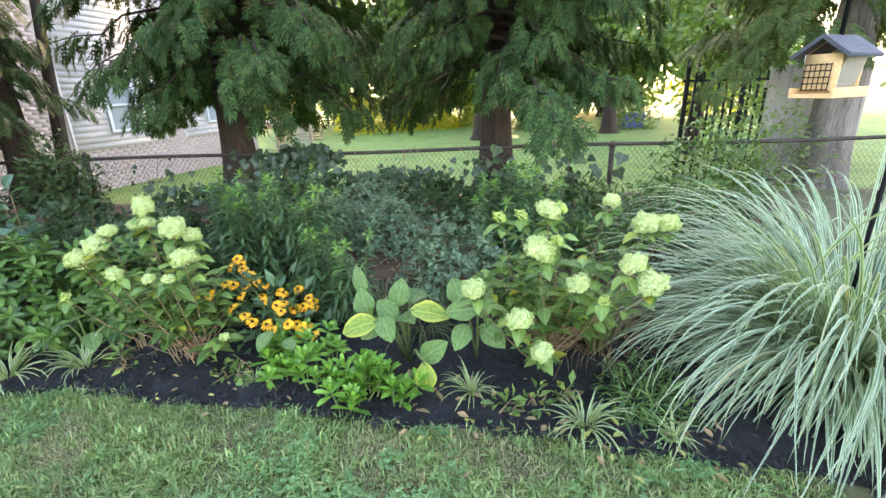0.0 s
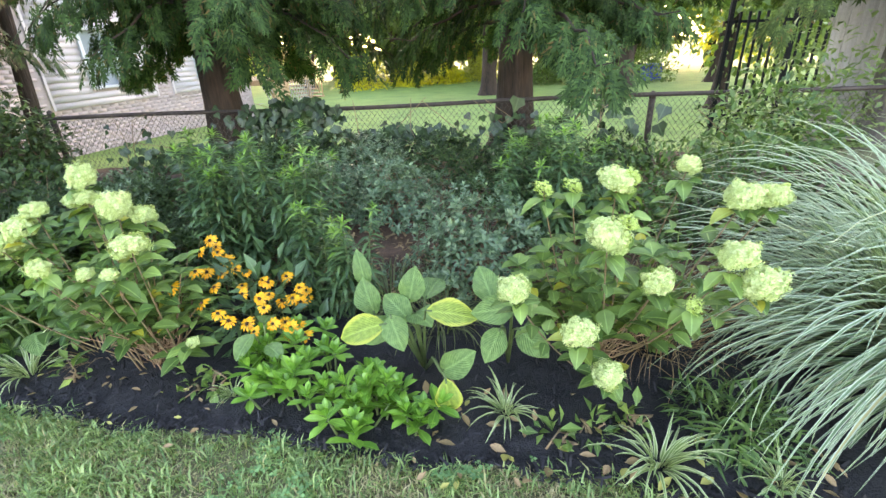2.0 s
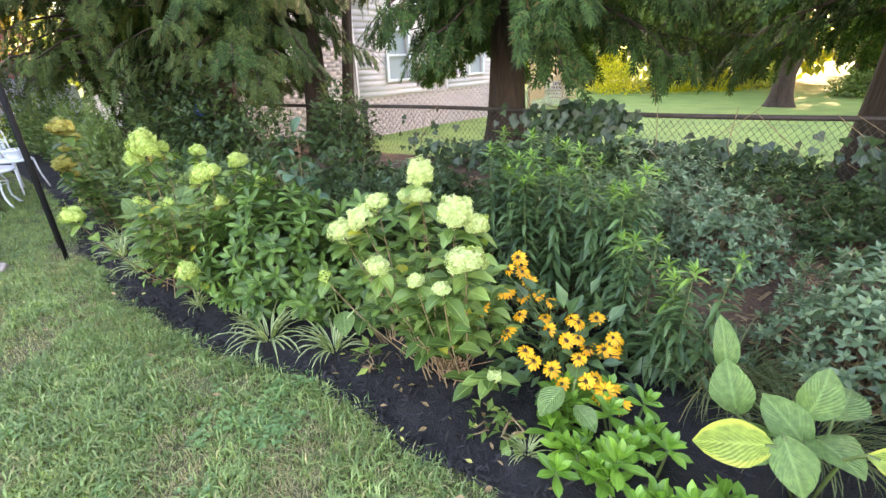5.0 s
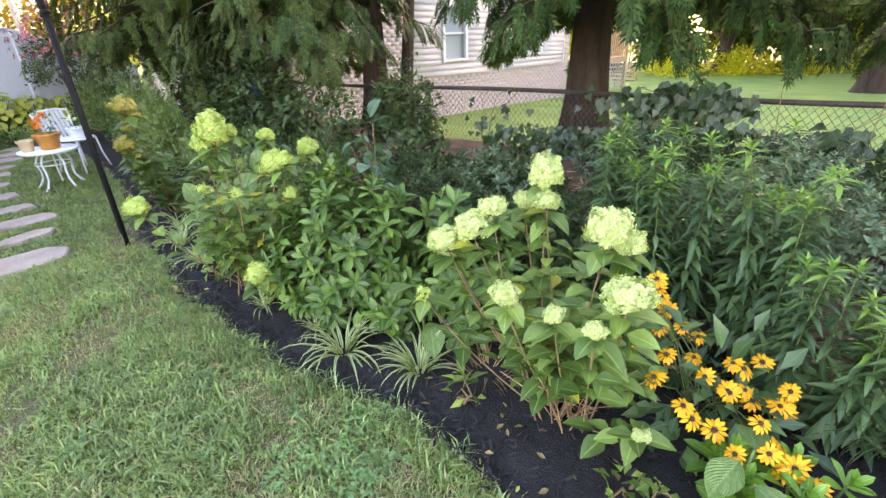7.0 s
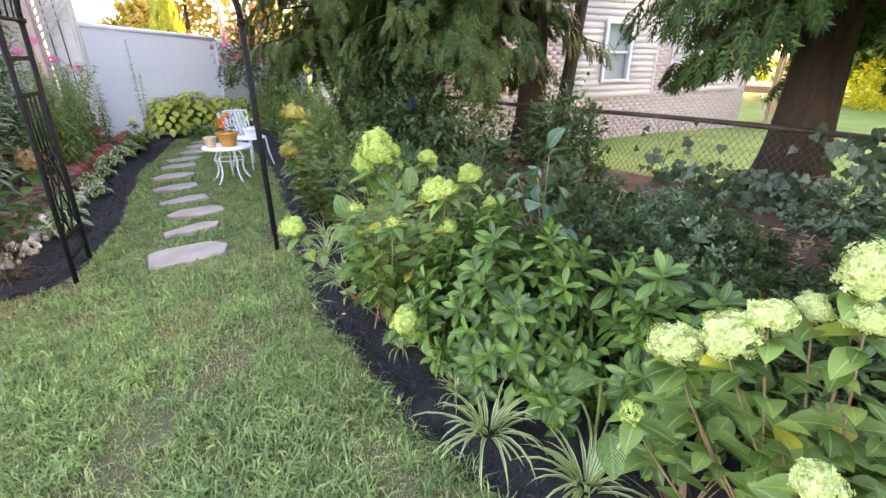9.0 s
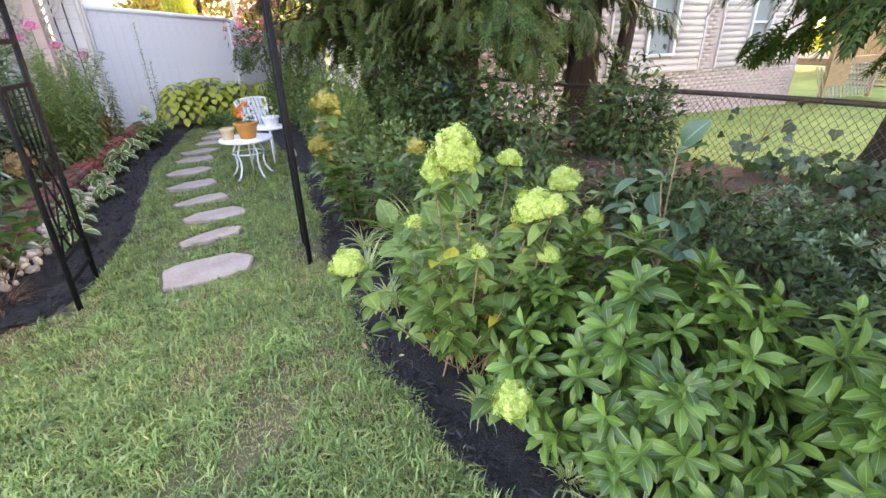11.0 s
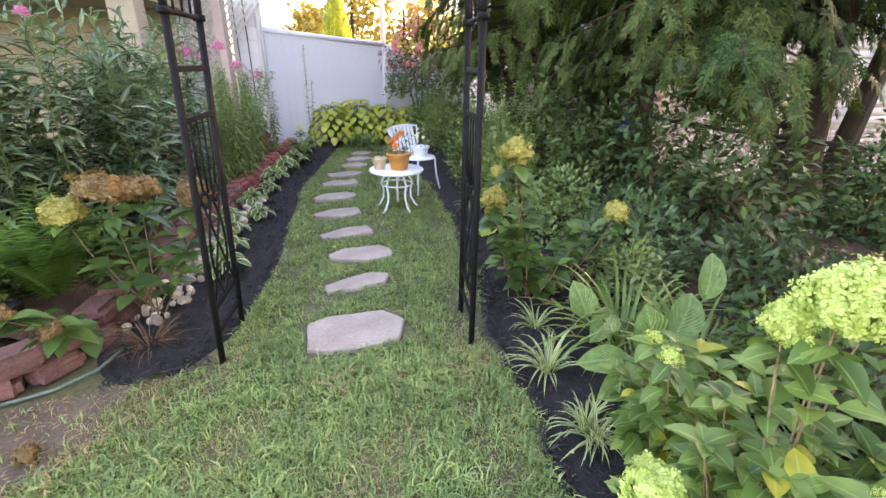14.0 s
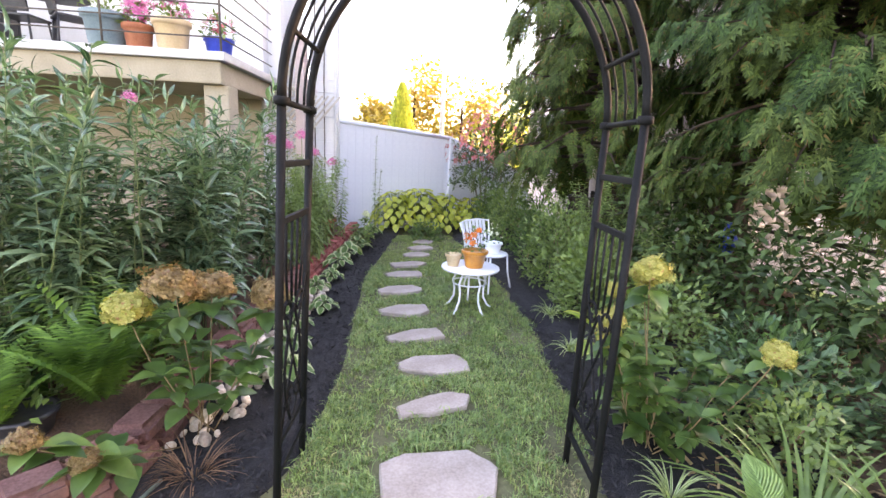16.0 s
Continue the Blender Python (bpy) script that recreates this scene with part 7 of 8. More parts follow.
# porch furniture and pots, in the porch's own frame
def on_porch(u, v, z=2.53):
    m = pose(PC[0], PC[1], 0, 0, 0, P_TURN) @ Vector((u, v, z))
    return m.x, m.y, m.z


for u, v, r, h, mat, bl, label, s in ((0.4, 1.55, 0.24, 0.42, M_BLUEPOT, None, "large blue-grey planter on the porch", 250), (0.35, 0.75, 0.2, 0.38, M_POT_TAN, (M_PINK, 34, 0.06), "tan box planter with pink petunias on the porch", 251),
                                      (0.35, 1.15, 0.16, 0.3, M_TERRA, (M_PINK, 44, 0.06), "pot of bright pink petunias on the porch", 252), (0.6, 0.3, 0.17, 0.25, M_BLUE, (M_ROSE, 26, 0.05), "dark blue pot with rose flowers", 253)):
    x, y, z = on_porch(u, v)
    planted_pot(x, y, z, r * 0.8, r, h, mat, label, s, 90, 0.09, M_BUSHLIGHT, bl, 0.3)


def porch_chair(u, v, turn):
    x, y, z = on_porch(u, v)
    t = thing("porch_chair", (x, y, z), "dark wire porch chair", "chair", "porch chairs", "", turn)
    put("seat", box_mesh("seat", 0.42, 0.42, 0.03, M_DARK, 0.01), t, pose(0, 0, 0.4))
    put("backrest", box_mesh("backrest", 0.42, 0.03, 0.4, M_DARK, 0.01), t, pose(0, -0.2, 0.45, 10, 0, 0))
    for a, b in ((0.18, 0.18), (-0.18, 0.18), (0.18, -0.18), (-0.18, -0.18)):
        put("leg", tube_mesh("leg", [(a, b, 0.4), (a * 1.1, b * 1.1, 0.2), (a * 1.2, b * 1.2, 0)], 0.014, M_DARK, 6), t)


porch_chair(0.8, 2.2, 30)
porch_chair(0.9, 2.9, 80)
x, y, z = on_porch(0.9, 2.5)
t = thing("porch_table", (x, y, z), "round dark porch table", "table")
put("tabletop", lathe_mesh("tabletop", [(0.02, 0.68), (0.38, 0.68), (0.4, 0.69), (0.38, 0.71), (0.01, 0.71)], M_DARK, 30), t)
put("pedestal", lathe_mesh("pedestal", [(0.2, 0), (0.18, 0.03), (0.03, 0.06), (0.03, 0.68)], M_DARK, 16), t)
x, y, z = on_porch(1.0, 3.7)
t = thing("grill", (x, y, z), "dark covered grill on the porch", "grill")
put("cover", box_mesh("cover", 0.6, 0.9, 1.0, M_DARK, 0.08, 3), t)

# ---- bird feeder on a pole ----
FX, FY, FZ = 1.975, 2.5, 1.495


def bird_feeder():
    t = thing("bird_feeder", (FX, FY, FZ), "wooden house-shaped bird feeder with a dark roof", "bird feeder", "", "", 28)
    t.scale = (0.8, 0.8, 0.98)
    put("tray", box_mesh("tray", 0.42, 0.24, 0.022, M_FEEDWOOD, 0.004), t, pose(0, 0, 0))
    for y in (-0.115, 0.115):
        put("tray_rim", box_mesh("tray_rim", 0.42, 0.014, 0.05, M_FEEDWOOD, 0.003), t, pose(0, y, 0.0))
    for x in (-0.13, 0.13):
        end = fast_mesh("end_panel", [(x - 0.009, -0.09, 0.02), (x - 0.009, 0.09, 0.02), (x - 0.009, 0.1, 0.21), (x - 0.009, 0, 0.27), (x - 0.009, -0.1, 0.21), (x + 0.009, -0.09, 0.02), (x + 0.009, 0.09, 0.02), (x + 0.009, 0.1, 0.21), (x + 0.009, 0, 0.27), (x + 0.009, -0.1, 0.21)],
                        [(0, 1, 2, 4), (2, 3, 4, 4), (5, 9, 7, 6), (7, 9, 8, 8), (0, 5, 6, 1), (1, 6, 7, 2), (2, 7, 8, 3), (3, 8, 9, 4), (4, 9, 5, 0)], M_FEEDWOOD)
        put("end_panel", end, t)
    for y, tilt in ((-0.07, 16), (0.07, -16)):
        put("seed_window", box_mesh("seed_window", 0.24, 0.004, 0.18, M_CLEAR, 0), t, pose(0, y, 0.035, tilt, 0, 0))
    for s in (-1, 1):
        slope = put("roof", box_mesh("roof", 0.4, 0.19, 0.016, M_SHINGLE, 0.004), t, pose(0, s * 0.075, 0.235, -s * 31, 0, 0))
        for k in range(4):
            put("shingle_row", box_mesh("shingle_row", 0.4, 0.05, 0.006, M_SHINGLE, 0.002), slope, pose(0, s * (-0.07 + 0.045 * k), 0.014))
    cage = put("suet_cage", box_mesh("cage_back", 0.01, 0.15, 0.13, M_FEEDWOOD, 0.002), t, pose(-0.146, 0, 0.035))
    for k in range(6):
        put("wire", tube_mesh("wire", [(-0.03, -0.07 + 0.028 * k, 0), (-0.03, -0.07 + 0.028 * k, 0.065), (-0.03, -0.07 + 0.028 * k, 0.13)], 0.003, M_BLACKIRON, 5), cage)
    for k in range(5):
        put("wire", tube_mesh("wire", [(-0.032, -0.075, 0.005 + 0.03 * k), (-0.032, 0, 0.005 + 0.03 * k), (-0.032, 0.075, 0.005 + 0.03 * k)], 0.003, M_BLACKIRON, 5), cage)
    return t


bird_feeder()
pole_xy = (2.25, 2.35)
t = thing("shepherd_hook", (pole_xy[0], pole_xy[1], 0), "black iron shepherd hook holding the feeder", "pole")
put("pole", tube_mesh("pole", [(0, 0, -0.1), (0, 0, 1.0), (0, 0, 1.95), (-0.05, -0.03, 2.1), (-0.3, -0.16, 2.18), (-0.52, -0.27, 2.1), (FX - pole_xy[0], FY - pole_xy[1], 1.98), (FX - pole_xy[0], FY - pole_xy[1], FZ + 0.28)], 0.011, M_BLACKIRON, 8), t)

# ---- right side: grey trunk, wooden gate, picket fence ----
t = thing("grey_tree", (4.72, 5.95, float(land(4.72, 5.95))), "grey-barked tree behind the bird feeder", "tree")
put("trunk", trunk_mesh("grey_trunk", 9, 0.26, 6.5, M_GREYBARK, 0.06, (0, 0), 0.2), t)
crown, limbs, height = CROWNS[2]
put("crown", crown, t, pose(-0.5, 0, 0.75, 0, 0, 200) @ Matrix.Scale(1.05, 4))
t = thing("wooden_fence", (4.15, 6.4, 0.2), "weathered grey wooden fence panel", "fence")
for k in range(9):
    put("board", box_mesh("board", 0.138, 0.025, 1.75 + 0.02 * (k % 3), M_GREYWOOD, 0.004), t, pose(0.07 + 0.142 * k, 0, -0.2, 0, 0, 0))
for z in (0.3, 1.3):
    put("rail", box_mesh("rail", 1.3, 0.06, 0.09, M_GREYWOOD, 0.006), t, pose(0.64, 0.05, z))
t = thing("picket_fence", (3.95, 8.2, 0.05), "black metal picket fence", "fence")
for k in range(16):
    put("picket", box_mesh("picket", 0.03, 0.03, 1.8, M_BLACKIRON, 0.003), t, pose(k * 0.13 + 0.0, 0, -0.1))
for z in (0.2, 1.55):
    put("rail", box_mesh("rail", 2.1, 0.03, 0.04, M_BLACKIRON, 0.003), t, pose(0.98, 0.03, z))
for k in range(3):
    put("post", box_mesh("post", 0.06, 0.06, 2.0, M_BLACKIRON, 0.006), t, pose(k * 0.95, 0.02, -0.1))


# ---- the far yard ----
def far_tree(x, y, h, rx, n, leaf_size, mat, label, seed, foot=2.0, r=0.2, fork=True, name="yard_tree", group=""):
    g = np.random.default_rng(seed)
    z0 = float(land(x, y))
    t = thing(name, (x, y, z0), label, "tree", group)
    put("trunk", trunk_mesh("trunk", seed, r, h * 0.8, M_BARK, 0.06, (g.normal(0, 0.03), g.normal(0, 0.03))), t)
    if fork:
        put("limb", tube_mesh("limb", [(0, 0, 0.4), (0.25, 0.1, 1.4), (0.6, 0.1, 3.0)], r * 0.5, M_BARK, 8, r * 0.2), t)
    c = 16
    ca = np.arange(c) * 2.399
    cr = rx * 0.72 * np.sqrt((np.arange(c) + 0.5) / c)
    cz = foot + (h - foot) * (0.12 + 0.8 * ((np.arange(c) * 0.618) % 1))
    k = g.integers(0, c, n)
    d = unit(g.normal(0, 1, (n, 3)))
    rad = rx * 0.5 * g.uniform(0.5, 1.05, n)
    p = np.stack([cr[k] * np.cos(ca[k]), cr[k] * np.sin(ca[k]), cz[k]], -1) + d * rad[:, None] * np.array([1, 1, 0.75])
    p[:, 2] = np.maximum(p[:, 2], foot - 0.5 + 0.4 * g.random(n))
    o = unit(d + g.normal(0, 0.5, d.shape) - np.array([0, 0, 0.3]))
    put("crown", bag_mesh("crown", [scatter(SMALL_LEAF, frames(o, d + np.array([0, 0, 0.6])), np.stack([g.uniform(0.8, 1.4, n) * leaf_size * 1.6, g.uniform(0.8, 1.3, n) * leaf_size, np.ones(n) * leaf_size], -1), p)], mat), t)
    return t


for k, (x, y, h, rx) in enumerate(((-4.1, 31.0, 9.5, 3.0), (-1.1, 32.0, 10.0, 3.2), (1.15, 21.5, 9.5, 3.0), (7.7, 23.8, 10.0, 3.4), (-9.5, 30.5, 9.5, 3.0), (12.5, 25.0, 11.0, 4.0), (5.0, 31.0, 11.0, 4.0))):
    far_tree(x, y, h, rx, 5200, 0.3, M_FARLEAF, "leafy garden tree on the far lawn", 300 + k, 2.3, 0.34, group="trees of the far yard")
for k, (x, y, h, rx) in enumerate(((6.5, 13.0, 7.0, 2.6), (9.5, 9.0, 8.0, 3.0))):
    far_tree(x, y, h, rx, 2600, 0.2, M_FARLEAF, "green tree beyond the picket fence", 320 + k, 0.8, 0.18, False)
for k, (x, y, rx, h, mat) in enumerate(((-5.7, 28.9, 1.7, 2.0, M_SUNLIT_YELLOW), (-3.0, 30.0, 1.3, 1.3, M_SUNLIT_YELLOW), (-0.8, 31.0, 1.0, 1.1, M_SUNLIT_YELLOW), (1.2, 33.0, 1.3, 1.4, M_LIME_FAR), (4.6, 27.5, 1.2, 1.3, M_FARLEAF), (-6.8, 32.0, 1.4, 2.0, M_SUNLIT_YELLOW), (9.8, 27.0, 1.6, 1.6, M_FARLEAF))):
    leaf_shrub("yard_bush", x, y, rx, rx, h, 700, SMALL_LEAF, 0.2, mat, "sunlit yellow-green bush on the far lawn" if mat is not M_FARLEAF else "green bush on the far lawn", 330 + k, group="bushes of the far yard")
for k, (x, y, w, h, mat, label) in enumerate(((-1.5, 44, 9, 3.2, M_ORANGEWALL, "far orange brick house wall"), (11, 46, 10, 4.0, M_STUCCO, "far pale house beyond the trees"))):
    t = thing("far_house", (x, y, 0.2), label, "house", "houses far off")
    put("wall", box_mesh("wall", w, 6, h, mat, 0.02), t)
    put("roof", lathe_mesh("roof", [(w * 0.72, h), (w * 0.74, h + 0.1), (0.2, h + 2.4)], M_ROOF, 4), t, pose(0, 0, 0, 0, 0, 45) @ Matrix.Diagonal((1, 1, 1, 1)))
    for j in (-0.3, 0.0, 0.3):
        put("window", box_mesh("window", 1.0, 0.1, 1.2, M_PANE, 0.01), t, pose(j * w, -3.02, 1.0))
t = thing("blue_bin", (10.2, 27.5, float(land(10.2, 27.5))), "blue plastic bin on the far lawn", "bin")
put("body", box_mesh("body", 1.1, 0.7, 0.9, M_BLUE, 0.05, 3), t)
t = thing("blue_bottle", (-6.9, 4.85, 0.7), "cobalt blue glass ornament among shrubs", "garden ornament")
t.scale = (1.6, 1.6, 1.6)
put("stake", tube_mesh("stake", [(0, 0, -0.6), (0, 0, -0.2), (0, 0, 0.05)], 0.006, M_BLACKIRON, 6), t)
put("bottle", lathe_mesh("bottle", [(0.03, 0.02), (0.045, 0.05), (0.048, 0.11), (0.03, 0.15), (0.02, 0.17), (0.02, 0.2)], M_BLUE, 18), t)

for k, x in enumerate((-16, -10, -4.5, 1, 6.5, 12, 18, 25)):
    far_tree(x, 37 + 2.5 * (k % 2), 10.5, 4.2, 3400, 0.55, M_FARLEAF if k % 3 else M_LIME_FAR, "large leafy tree closing the far yard", 360 + k, 0.7, 0.3, False, group="trees behind the far yard")

# far trees past the white fence
# the golden crowns have warm evening sun put into their colour
for k, (x, y, h, rx, mat, label) in enumerate(((-30, 7.0, 6.0, 2.6, M_SUN_GOLD, "tree beyond the white fence with golden sunlight painted on"), (-31, 10.5, 5.6, 2.8, M_SUN_GOLD, "tree beyond the white fence with golden sunlight painted on"), (-29, 13.5, 6.0, 3.0, M_LIME_FAR, "yellow-green tree beyond the white fence"), (-33, 4.8, 4.2, 1.5, M_SUN_GOLD, "low tree beyond the fence with golden sunlight painted on"))):
    far_tree(x, y, h, rx, 2000, 0.3, mat, label, 340 + k, 1.0, 0.2, False, group="trees past the white fence")
t = thing("conifer", (-20, 4.45, 0), "narrow yellow-green conifer behind the white fence", "tree")
gc = np.random.default_rng(350)
n = 1500
zc = gc.uniform(0, 1, n)
ac = gc.uniform(0, 6.28, n)
rc = 0.75 * (1 - zc) ** 0.7 * gc.uniform(0.7, 1.05, n)
pc = np.stack([rc * np.cos(ac), rc * np.sin(ac), 0.3 + 3.3 * zc], -1)
put("crown", bag_mesh("crown", [scatter(SMALL_LEAF, frames(np.stack([np.cos(ac) * 0.5, np.sin(ac) * 0.5, np.ones(n)], -1), np.stack([np.cos(ac), np.sin(ac), np.zeros(n)], -1)), 0.26, pc)], M_LIME_FAR), t)
put("trunk", trunk_mesh("trunk", 4, 0.08, 2.5, M_BARK), t)
t = thing("utility_pole", (-27, 8.0, 0), "pale wooden utility pole with wires", "pole")
put("pole", tube_mesh("pole", [(0, 0, 0), (0, 0, 4), (0, 0, 8)], 0.12, M_GREYWOOD, 10), t)
put("cross_arm", box_mesh("cross_arm", 0.1, 1.6, 0.1, M_GREYWOOD, 0.01), t, pose(0, 0, 4.2))

# crape myrtle at the fence corner
t = leaf_shrub("crape_myrtle", -12.1, 4.55, 0.75, 0.7, 0.95, 900, SMALL_LEAF, 0.075, M_DARKLEAF, "crape myrtle with rose pink blooms at the fence corner", 360, z=1.15, low=-0.3, twigs=0, category="tree")
put("trunk", tubes_bag([(np.array([[0.05 * k, 0, -1.15], [0.12 * k, 0.05 * k, -0.4], [0.3 * k, 0.1 * k, 0.4]]), 0.025, 0.012) for k in (-2, -1, 0, 1, 2)], 6).mesh("trunk", M_GREYBARK, True), t)
gm = np.random.default_rng(361)
p, d = dome_points(gm, 420, 0.85, 0.75, 1.15, 0.12, 0.15)
put("blossom", bag_mesh("blossom", [scatter(FLORET, frames(np.cross(d, gm.normal(0, 1, d.shape)), d), gm.uniform(0.04, 0.08, 420), p + d * 0.05)], M_ROSE), t)


# ---- bricks of the neighbour's wall ----
def brick_wall(parent):
    bw, bh = 0.205, 0.062
    v = np.array([(x * bw / 2, y, z * bh / 2) for x in (-1, 1) for y in (-0.011, 0.012) for z in (-1, 1)])
    f = np.array([(0, 1, 5, 4), (2, 6, 7, 3), (0, 2, 3, 1), (4, 5, 7, 6), (0, 4, 6, 2), (1, 3, 7, 5)])
    one = fast_mesh("brick", v, f, M_BRICK)
    rest = Bag()
    count = 0
    for row in range(79):
        z = 0.02 + row * 0.075
        s = -3.35 + (0.11 if row % 2 else 0)
        while s < 5.7:
            low = z < 0.87
            strip = s < -0.78 or 2.05 < s < 2.4 or s > 5.55
            if low or strip:
                if low and s > -0.2 and count < 290:
                    put("brick", one, parent, pose(s, 0.027, z))
                    count += 1
                else:
                    rest.add(v + np.array([s, 0.027, z]), f)
            s += 0.217
    put("brick_infill", rest.mesh("brick_infill", M_BRICKFAR), parent, None, "", "stuff")


brick_wall(house)

# ---- lawn blades, clover, mulch chips, fallen leaves ----
gl = np.random.default_rng(400)


def lawn_spots(n, x0, x1, y0, y1):
    x, y = gl.uniform(x0, x1, n), gl.uniform(y0, y1, n)
    ok = y < edge_r(x) + 0.02 + np.abs(gl.normal(0, 0.03, n)) * (gl.random(n) < 0.5)
    ok &= (x > -5.5) | (y > edge_l(x) - 0.02)
    soil = soil_line(x) + 0.06 * np.sin(x * 17) - np.abs(gl.normal(0, 0.22, n)) + 0.1 * np.sin(x * 9 + y * 13)
    ok &= ~((x < -4.1) & (y < soil) & (gl.random(n) < 0.93)) & ~((x < -5.42) & (y < 0.95))
    bare = np.sin(x * 2.3 + 1.1) * np.sin(y * 3.1 + 0.6) + 0.5 * np.sin(x * 6.1 + y * 4.3)
    ok &= gl.random(n) > 0.55 * smooth01((bare - 0.55) * 2.2)
    for sx, sy, a, d, r in ((-5.48, 1.7, 0.63, 0.42, 0), (-6.12, 1.86, 0.5, 0.2, 0), (-6.63, 1.99, 0.52, 0.31, 0), (-7.17, 1.98, 0.52, 0.24, 0), (-7.74, 2.02, 0.5, 0.3, 0), (-8.36, 2.1, 0.5, 0.28, 0), (-8.98, 2.27, 0.48, 0.28, 0), (-9.5, 2.45, 0.5, 0.26, 0)):
        ok &= ~((np.abs(x - sx) < d * 0.5) & (np.abs(y - sy) < a * 0.5))
    return x[ok], y[ok]


def dry_spot(x, y):
    """Where the lawn has dried out: a band along the bed and a few patches."""
    near = np.exp(-((edge_r(x) - y - 0.16) / 0.13) ** 2) * (0.6 + 0.4 * np.sin(x * 4.3 + 0.4))
    return np.maximum(near, smooth01((np.sin(x * 3.1 + 1.9) * np.sin(y * 4.3 + 0.9) + 0.5 * np.sin(x * 9.0 + y * 7.0) - 0.28) * 1.8))


def grass(name, n, area, h, w, mat, label, dry=False):
    x, y = lawn_spots(n, *area)
    keep = gl.random(len(x)) < ((0.12 + 0.88 * dry_spot(x, y)) if dry else (1.0 - 0.7 * dry_spot(x, y)))
    x, y = x[keep], y[keep]
    n = len(x)
    a = gl.uniform(0, 6.28, n)
    patch = 0.75 + 0.35 * np.sin(x * 3.7 + 2) * np.sin(y * 4.1)
    hh = h * gl.uniform(0.5, 1.25, n) * patch
    lean = gl.uniform(0.1, 1.3, n) ** 1.3
    side = np.stack([-np.sin(a), np.cos(a), np.zeros(n)], -1) * (w * gl.uniform(0.7, 1.3, n) / 2)[:, None]
    out = np.stack([np.cos(a), np.sin(a), np.zeros(n)], -1)
    b = np.stack([x, y, land(x, y) - 0.004], -1)
    up = np.array([0, 0, 1.0])
    m = b + out * (hh * lean * 0.3)[:, None] + up * (hh * 0.62)[:, None]
    t = b + out * (hh * lean)[:, None] + up * (hh * (1.0 - 0.3 * lean))[:, None]
    v = np.stack([b, m - side, m + side, t], 1).reshape(-1, 3)
    f = (np.array([(0, 2, 1), (1, 2, 3)])[None] + (np.arange(n) * 4)[:, None, None]).reshape(-1, 3)
    return tagged(new(name, fast_mesh(name, v, f, mat)), label, "grass", "", "stuff")


def tufts(name, n, per, area, h, w, mat, label):
    """Clumps of longer blades that lean every way."""
    cx, cy = lawn_spots(n, *area)
    keep = gl.random(len(cx)) > 0.75 * dry_spot(cx, cy)
    cx, cy = cx[keep], cy[keep]
    size = gl.uniform(0.6, 1.3, len(cx))
    x = np.repeat(cx, per) + gl.normal(0, 0.014, len(cx) * per)
    y = np.repeat(cy, per) + gl.normal(0, 0.014, len(cx) * per)
    n = len(x)
    a = gl.uniform(0, 6.28, n)
    hh = h * np.repeat(size, per) * gl.uniform(0.6, 1.2, n)
    lean = gl.uniform(0.3, 1.5, n)
    out = np.stack([np.cos(a), np.sin(a), np.zeros(n)], -1)
    side = np.stack([-np.sin(a), np.cos(a), np.zeros(n)], -1) * (w * gl.uniform(0.7, 1.3, n) / 2)[:, None]
    b = np.stack([x, y, land(x, y) - 0.004], -1)
    up = np.array([0, 0, 1.0])
    m = b + out * (hh * lean * 0.28)[:, None] + up * (hh * 0.6)[:, None]
    e = b + out * (hh * lean * 0.9)[:, None] + up * (hh * (0.92 - 0.38 * lean))[:, None]
    v = np.stack([b - side * 0.6, b + side * 0.6, m - side, m + side, e], 1).reshape(-1, 3)
    f = (np.array([(0, 1, 3), (0, 3, 2), (2, 3, 4)])[None] + (np.arange(n) * 5)[:, None, None]).reshape(-1, 3)
    return tagged(new(name, fast_mesh(name, v, f, mat)), label, "grass", "", "stuff")


grass("lawn_grass", 270000, (-5.6, 1.6, -0.6, 2.35), 0.05, 0.0046, M_GRASS, "short green lawn grass with dry tips")
grass("dry_lawn_grass", 200000, (-5.6, 1.6, -0.6, 2.35), 0.045, 0.004, M_STRAW, "thin patches of straw-coloured dry grass", True)
tufts("lawn_tufts", 15000, 9, (-5.6, 1.6, -0.6, 2.35), 0.072, 0.0056, M_TUFT, "longer tufts of blue-green lawn grass")
grass("lawn_grass_path", 110000, (-11.6, -5.4, 0.6, 3.7), 0.05, 0.006, M_GRASS, "short lawn grass between stepping stones")
tufts("lawn_tufts_path", 5200, 8, (-9.5, -5.5, 0.9, 3.2), 0.06, 0.006, M_TUFT, "longer tufts of grass along the stone path")
xc, yc = lawn_spots(60000, -5.0, 1.5, 0.0, 2.2)
patchy = np.array([noise.noise(Vector((a * 1.5, b * 1.5, 7.7))) + 0.6 * noise.noise(Vector((a * 5.0, b * 5.0, 2.2))) for a, b in zip(xc, yc)])
ok = patchy + gl.normal(0, 0.1, len(xc)) > np.interp(xc, [-5.0, -2.8, -2.2, -1.2, 1.5], [1.2, 0.9, 0.32, -0.02, 0.0])
xc, yc = xc[ok], yc[ok]
n = len(xc)
az = gl.uniform(0, 6.28, n)
zc = land(xc, yc) + gl.uniform(0.018, 0.05, n)
sz = gl.uniform(0.011, 0.021, n)
trip = []
for s in range(3):
    d = np.stack([np.cos(az + s * 2.09), np.sin(az + s * 2.09), np.full(n, 0.12)], -1)
    trip.append(scatter((SMALL_LEAF[0] * np.array([1.7, 1, 0.5]), SMALL_LEAF[1], SMALL_LEAF[2]), frames(d, np.tile([0, 0, 1.0], (n, 1)) + gl.normal(0, 0.2, (n, 3))), sz, np.stack([xc, yc, zc], -1)))
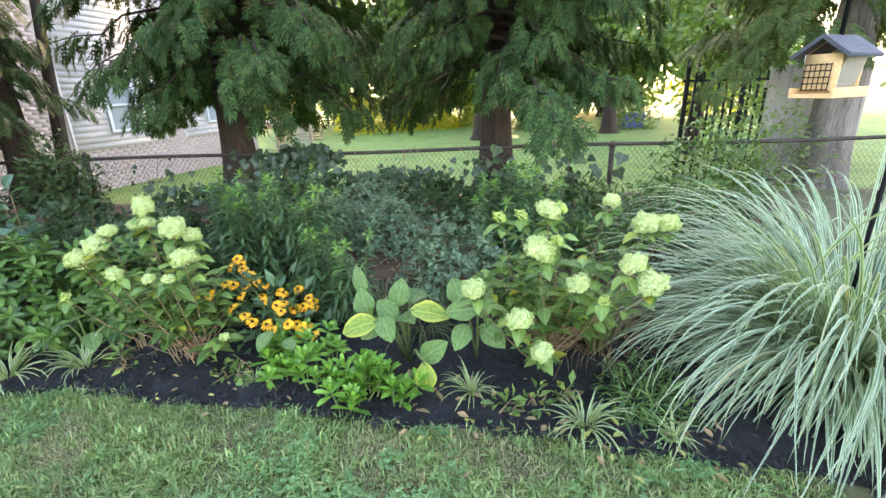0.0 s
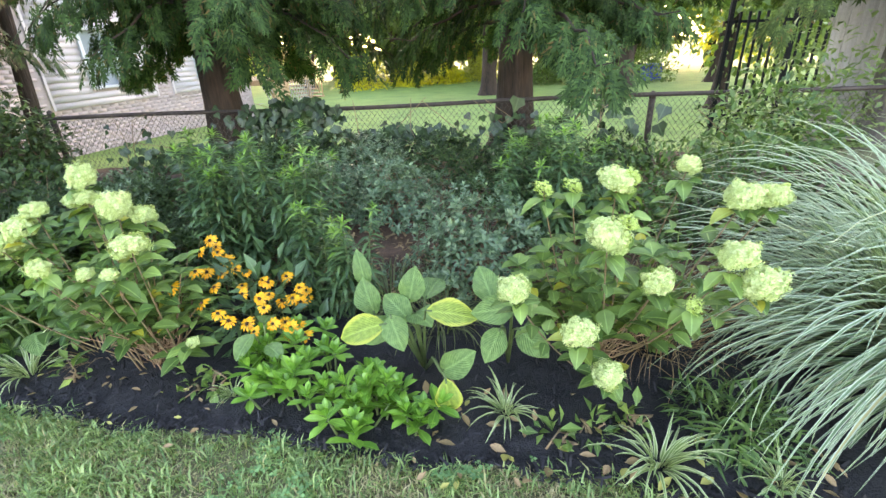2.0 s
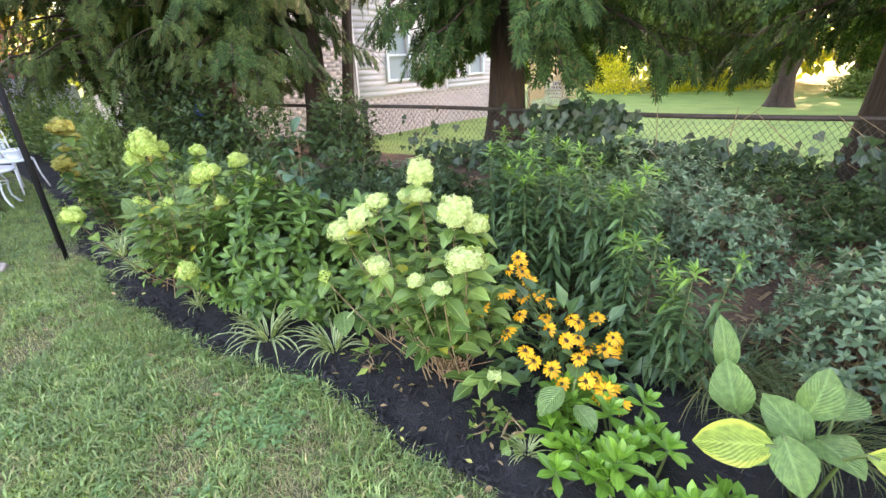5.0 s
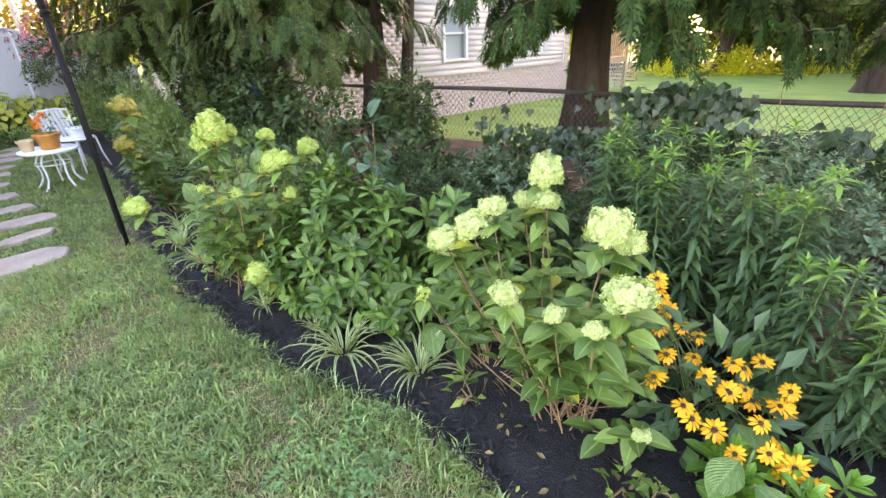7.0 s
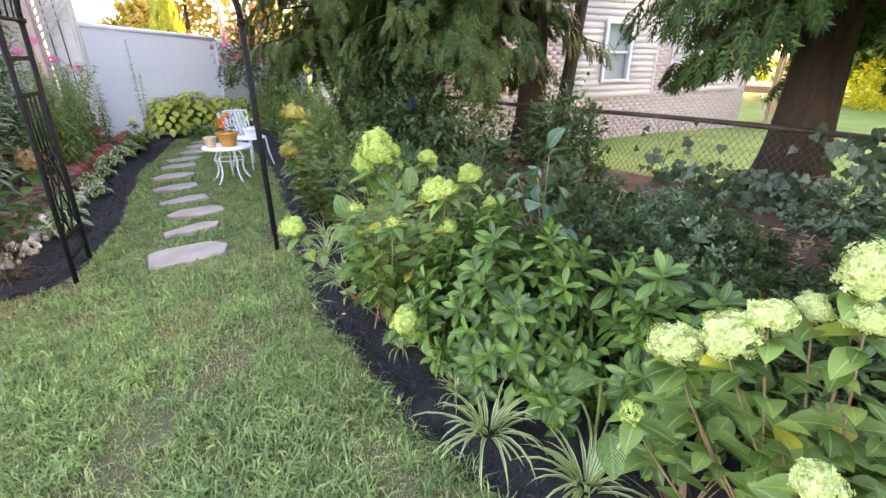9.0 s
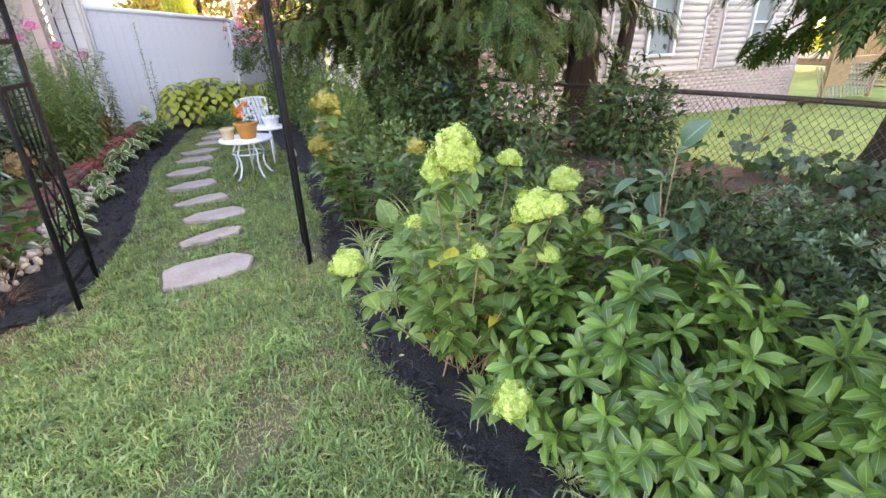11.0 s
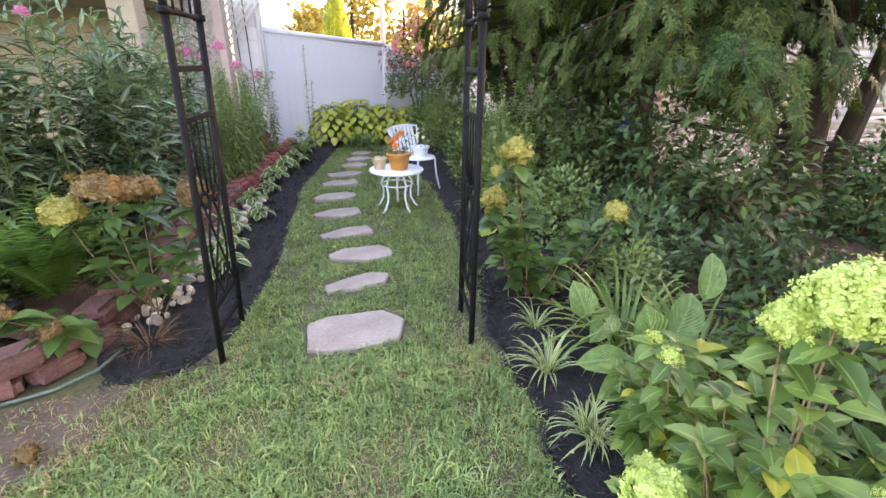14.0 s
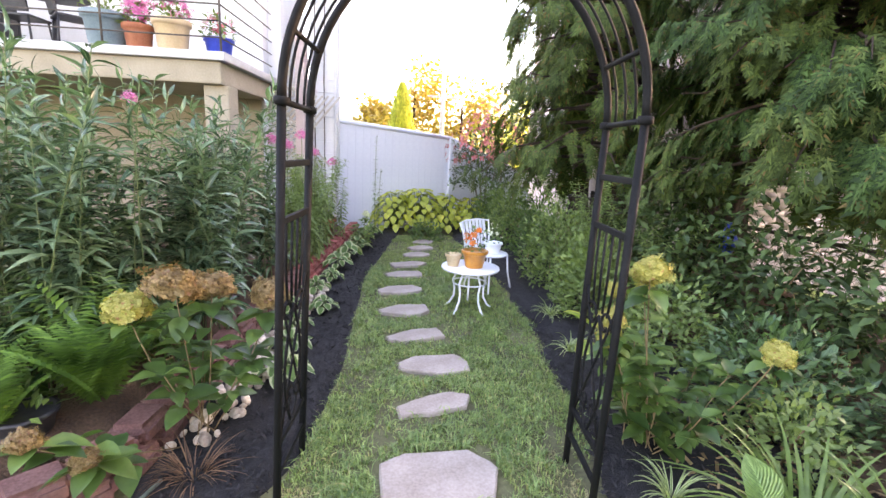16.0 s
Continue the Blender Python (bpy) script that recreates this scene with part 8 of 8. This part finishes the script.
tagged(new("clover", bag_mesh("clover", trip, M_CLOVER)), "patches of clover in the lawn", "clover", "", "stuff")


def chips(name, n, where, mat, label, size=(0.012, 0.05)):
    x, y, z = where(n)
    n = len(x)
    d = unit(np.stack([gl.normal(0, 1, n), gl.normal(0, 1, n), gl.normal(0, 0.35, n)], -1))
    tpl = (np.array([(-0.12, 0, 0), (0.12, 0.02, 0.02), (0.09, 1, 0.0), (-0.1, 0.95, 0.03), (0, 0.5, 0.12)], dtype=float), np.array([(0, 1, 4), (1, 2, 4), (2, 3, 4), (3, 0, 4)]), np.zeros((5, 2)))
    v, f, u = scatter(tpl, frames(d, np.tile([0, 0, 1.0], (n, 1)) + gl.normal(0, 0.4, (n, 3))), gl.uniform(*size, n), np.stack([x, y, z], -1))
    return tagged(new(name, fast_mesh(name, v, f, mat)), label, "mulch", "", "stuff")


def in_bed(n):
    x = gl.uniform(-7.5, 2.6, n)
    y = edge_r(x) + 0.02 + gl.uniform(0, 1, n) ** 1.4 * 1.1
    return x, y, land(x, y) + 0.028 + gl.uniform(0, 0.012, n)


def in_path_bed(n):
    x = gl.uniform(-11, -5.4, n)
    y = np.where(x < -5.75, wall_l(x) + 0.2 + gl.random(n) * (edge_l(x) - wall_l(x) - 0.24), gl.uniform(0.45, 0.95, n))
    return x, y, np.full(n, 0.035) + gl.uniform(0, 0.01, n)


def in_litter(n):
    x = gl.uniform(-6, 2.5, n)
    y = gl.uniform(2.9, 4.95, n)
    return x, y, land(x, y) + 0.03 + gl.uniform(0, 0.012, n)


chips("mulch_chips", 17000, in_bed, M_CHIP, "loose black bark chips")
chips("mulch_chips_path", 6000, in_path_bed, M_CHIP, "loose black bark chips beside the path")
def on_soil(n):
    x = gl.uniform(-5.4, -4.5, n)
    y = soil_line(x) - 0.05 - gl.random(n) ** 1.3 * 1.0
    return x, y, np.full(n, 0.032) + gl.uniform(0, 0.008, n)


chips("soil_litter", 1500, on_soil, M_DEADLEAF, "dry brown scraps on trodden soil", (0.008, 0.026))
chips("litter_twigs", 7000, in_litter, M_DEADLEAF, "dry brown twigs and needles under the cedars", (0.02, 0.09))
LITTER = [fast_mesh("fallen_leaf", *leaf_shape(0.6, 0.35, -0.3, 4, 0.4)[:2], m, leaf_shape(0.6, 0.35, -0.3, 4, 0.4)[2]) for m in (M_LITTER, M_HYD_BROWN, M_HYD_DRY, M_LITTER)]
for k in range(120):
    if k >= 90:
        x = gl.uniform(-2.2, -0.3)
        y = float(edge_r(x)) + gl.uniform(0.03, 0.4)
    elif k < 60:
        x = gl.uniform(-0.3, 1.3)
        y = float(edge_r(x)) + gl.uniform(-0.12, 0.42)
    else:
        x = gl.uniform(-4.8, 0.5)
        y = float(edge_r(x)) + gl.uniform(-0.5, 0.5)
    ob = new("fallen_leaf", LITTER[k % 7 % 4])
    ob.matrix_world = pose(x, y, float(land(x, y)) + 0.048, gl.uniform(-20, 20), gl.uniform(-25, 25), gl.uniform(0, 360)) @ Matrix.Scale(gl.uniform(0.035, 0.07) if 60 > k else gl.uniform(0.02, 0.042), 4)
    tagged(ob, "dry curled leaf lying on mulch and lawn", "leaf", "fallen leaves")
for k, (x, y, a) in enumerate(((-5.05, 1.45, 20), (-5.0, 1.5, 50), (-5.08, 1.55, 5), (-4.95, 1.75, 70))):
    ob = new("dry_stalk", bag_mesh("dry_stalk", [blades(np.random.default_rng(k), 3, 0.12, 0.012, 0.6, 1.0, 4, 0.01, (0.0, 0.15))], M_DEADLEAF))
    ob.matrix_world = pose(x, y, 0.045, 0, 0, a)
    tagged(ob, "dry tan leaf stalk on the lawn", "leaf", "dry stalks")
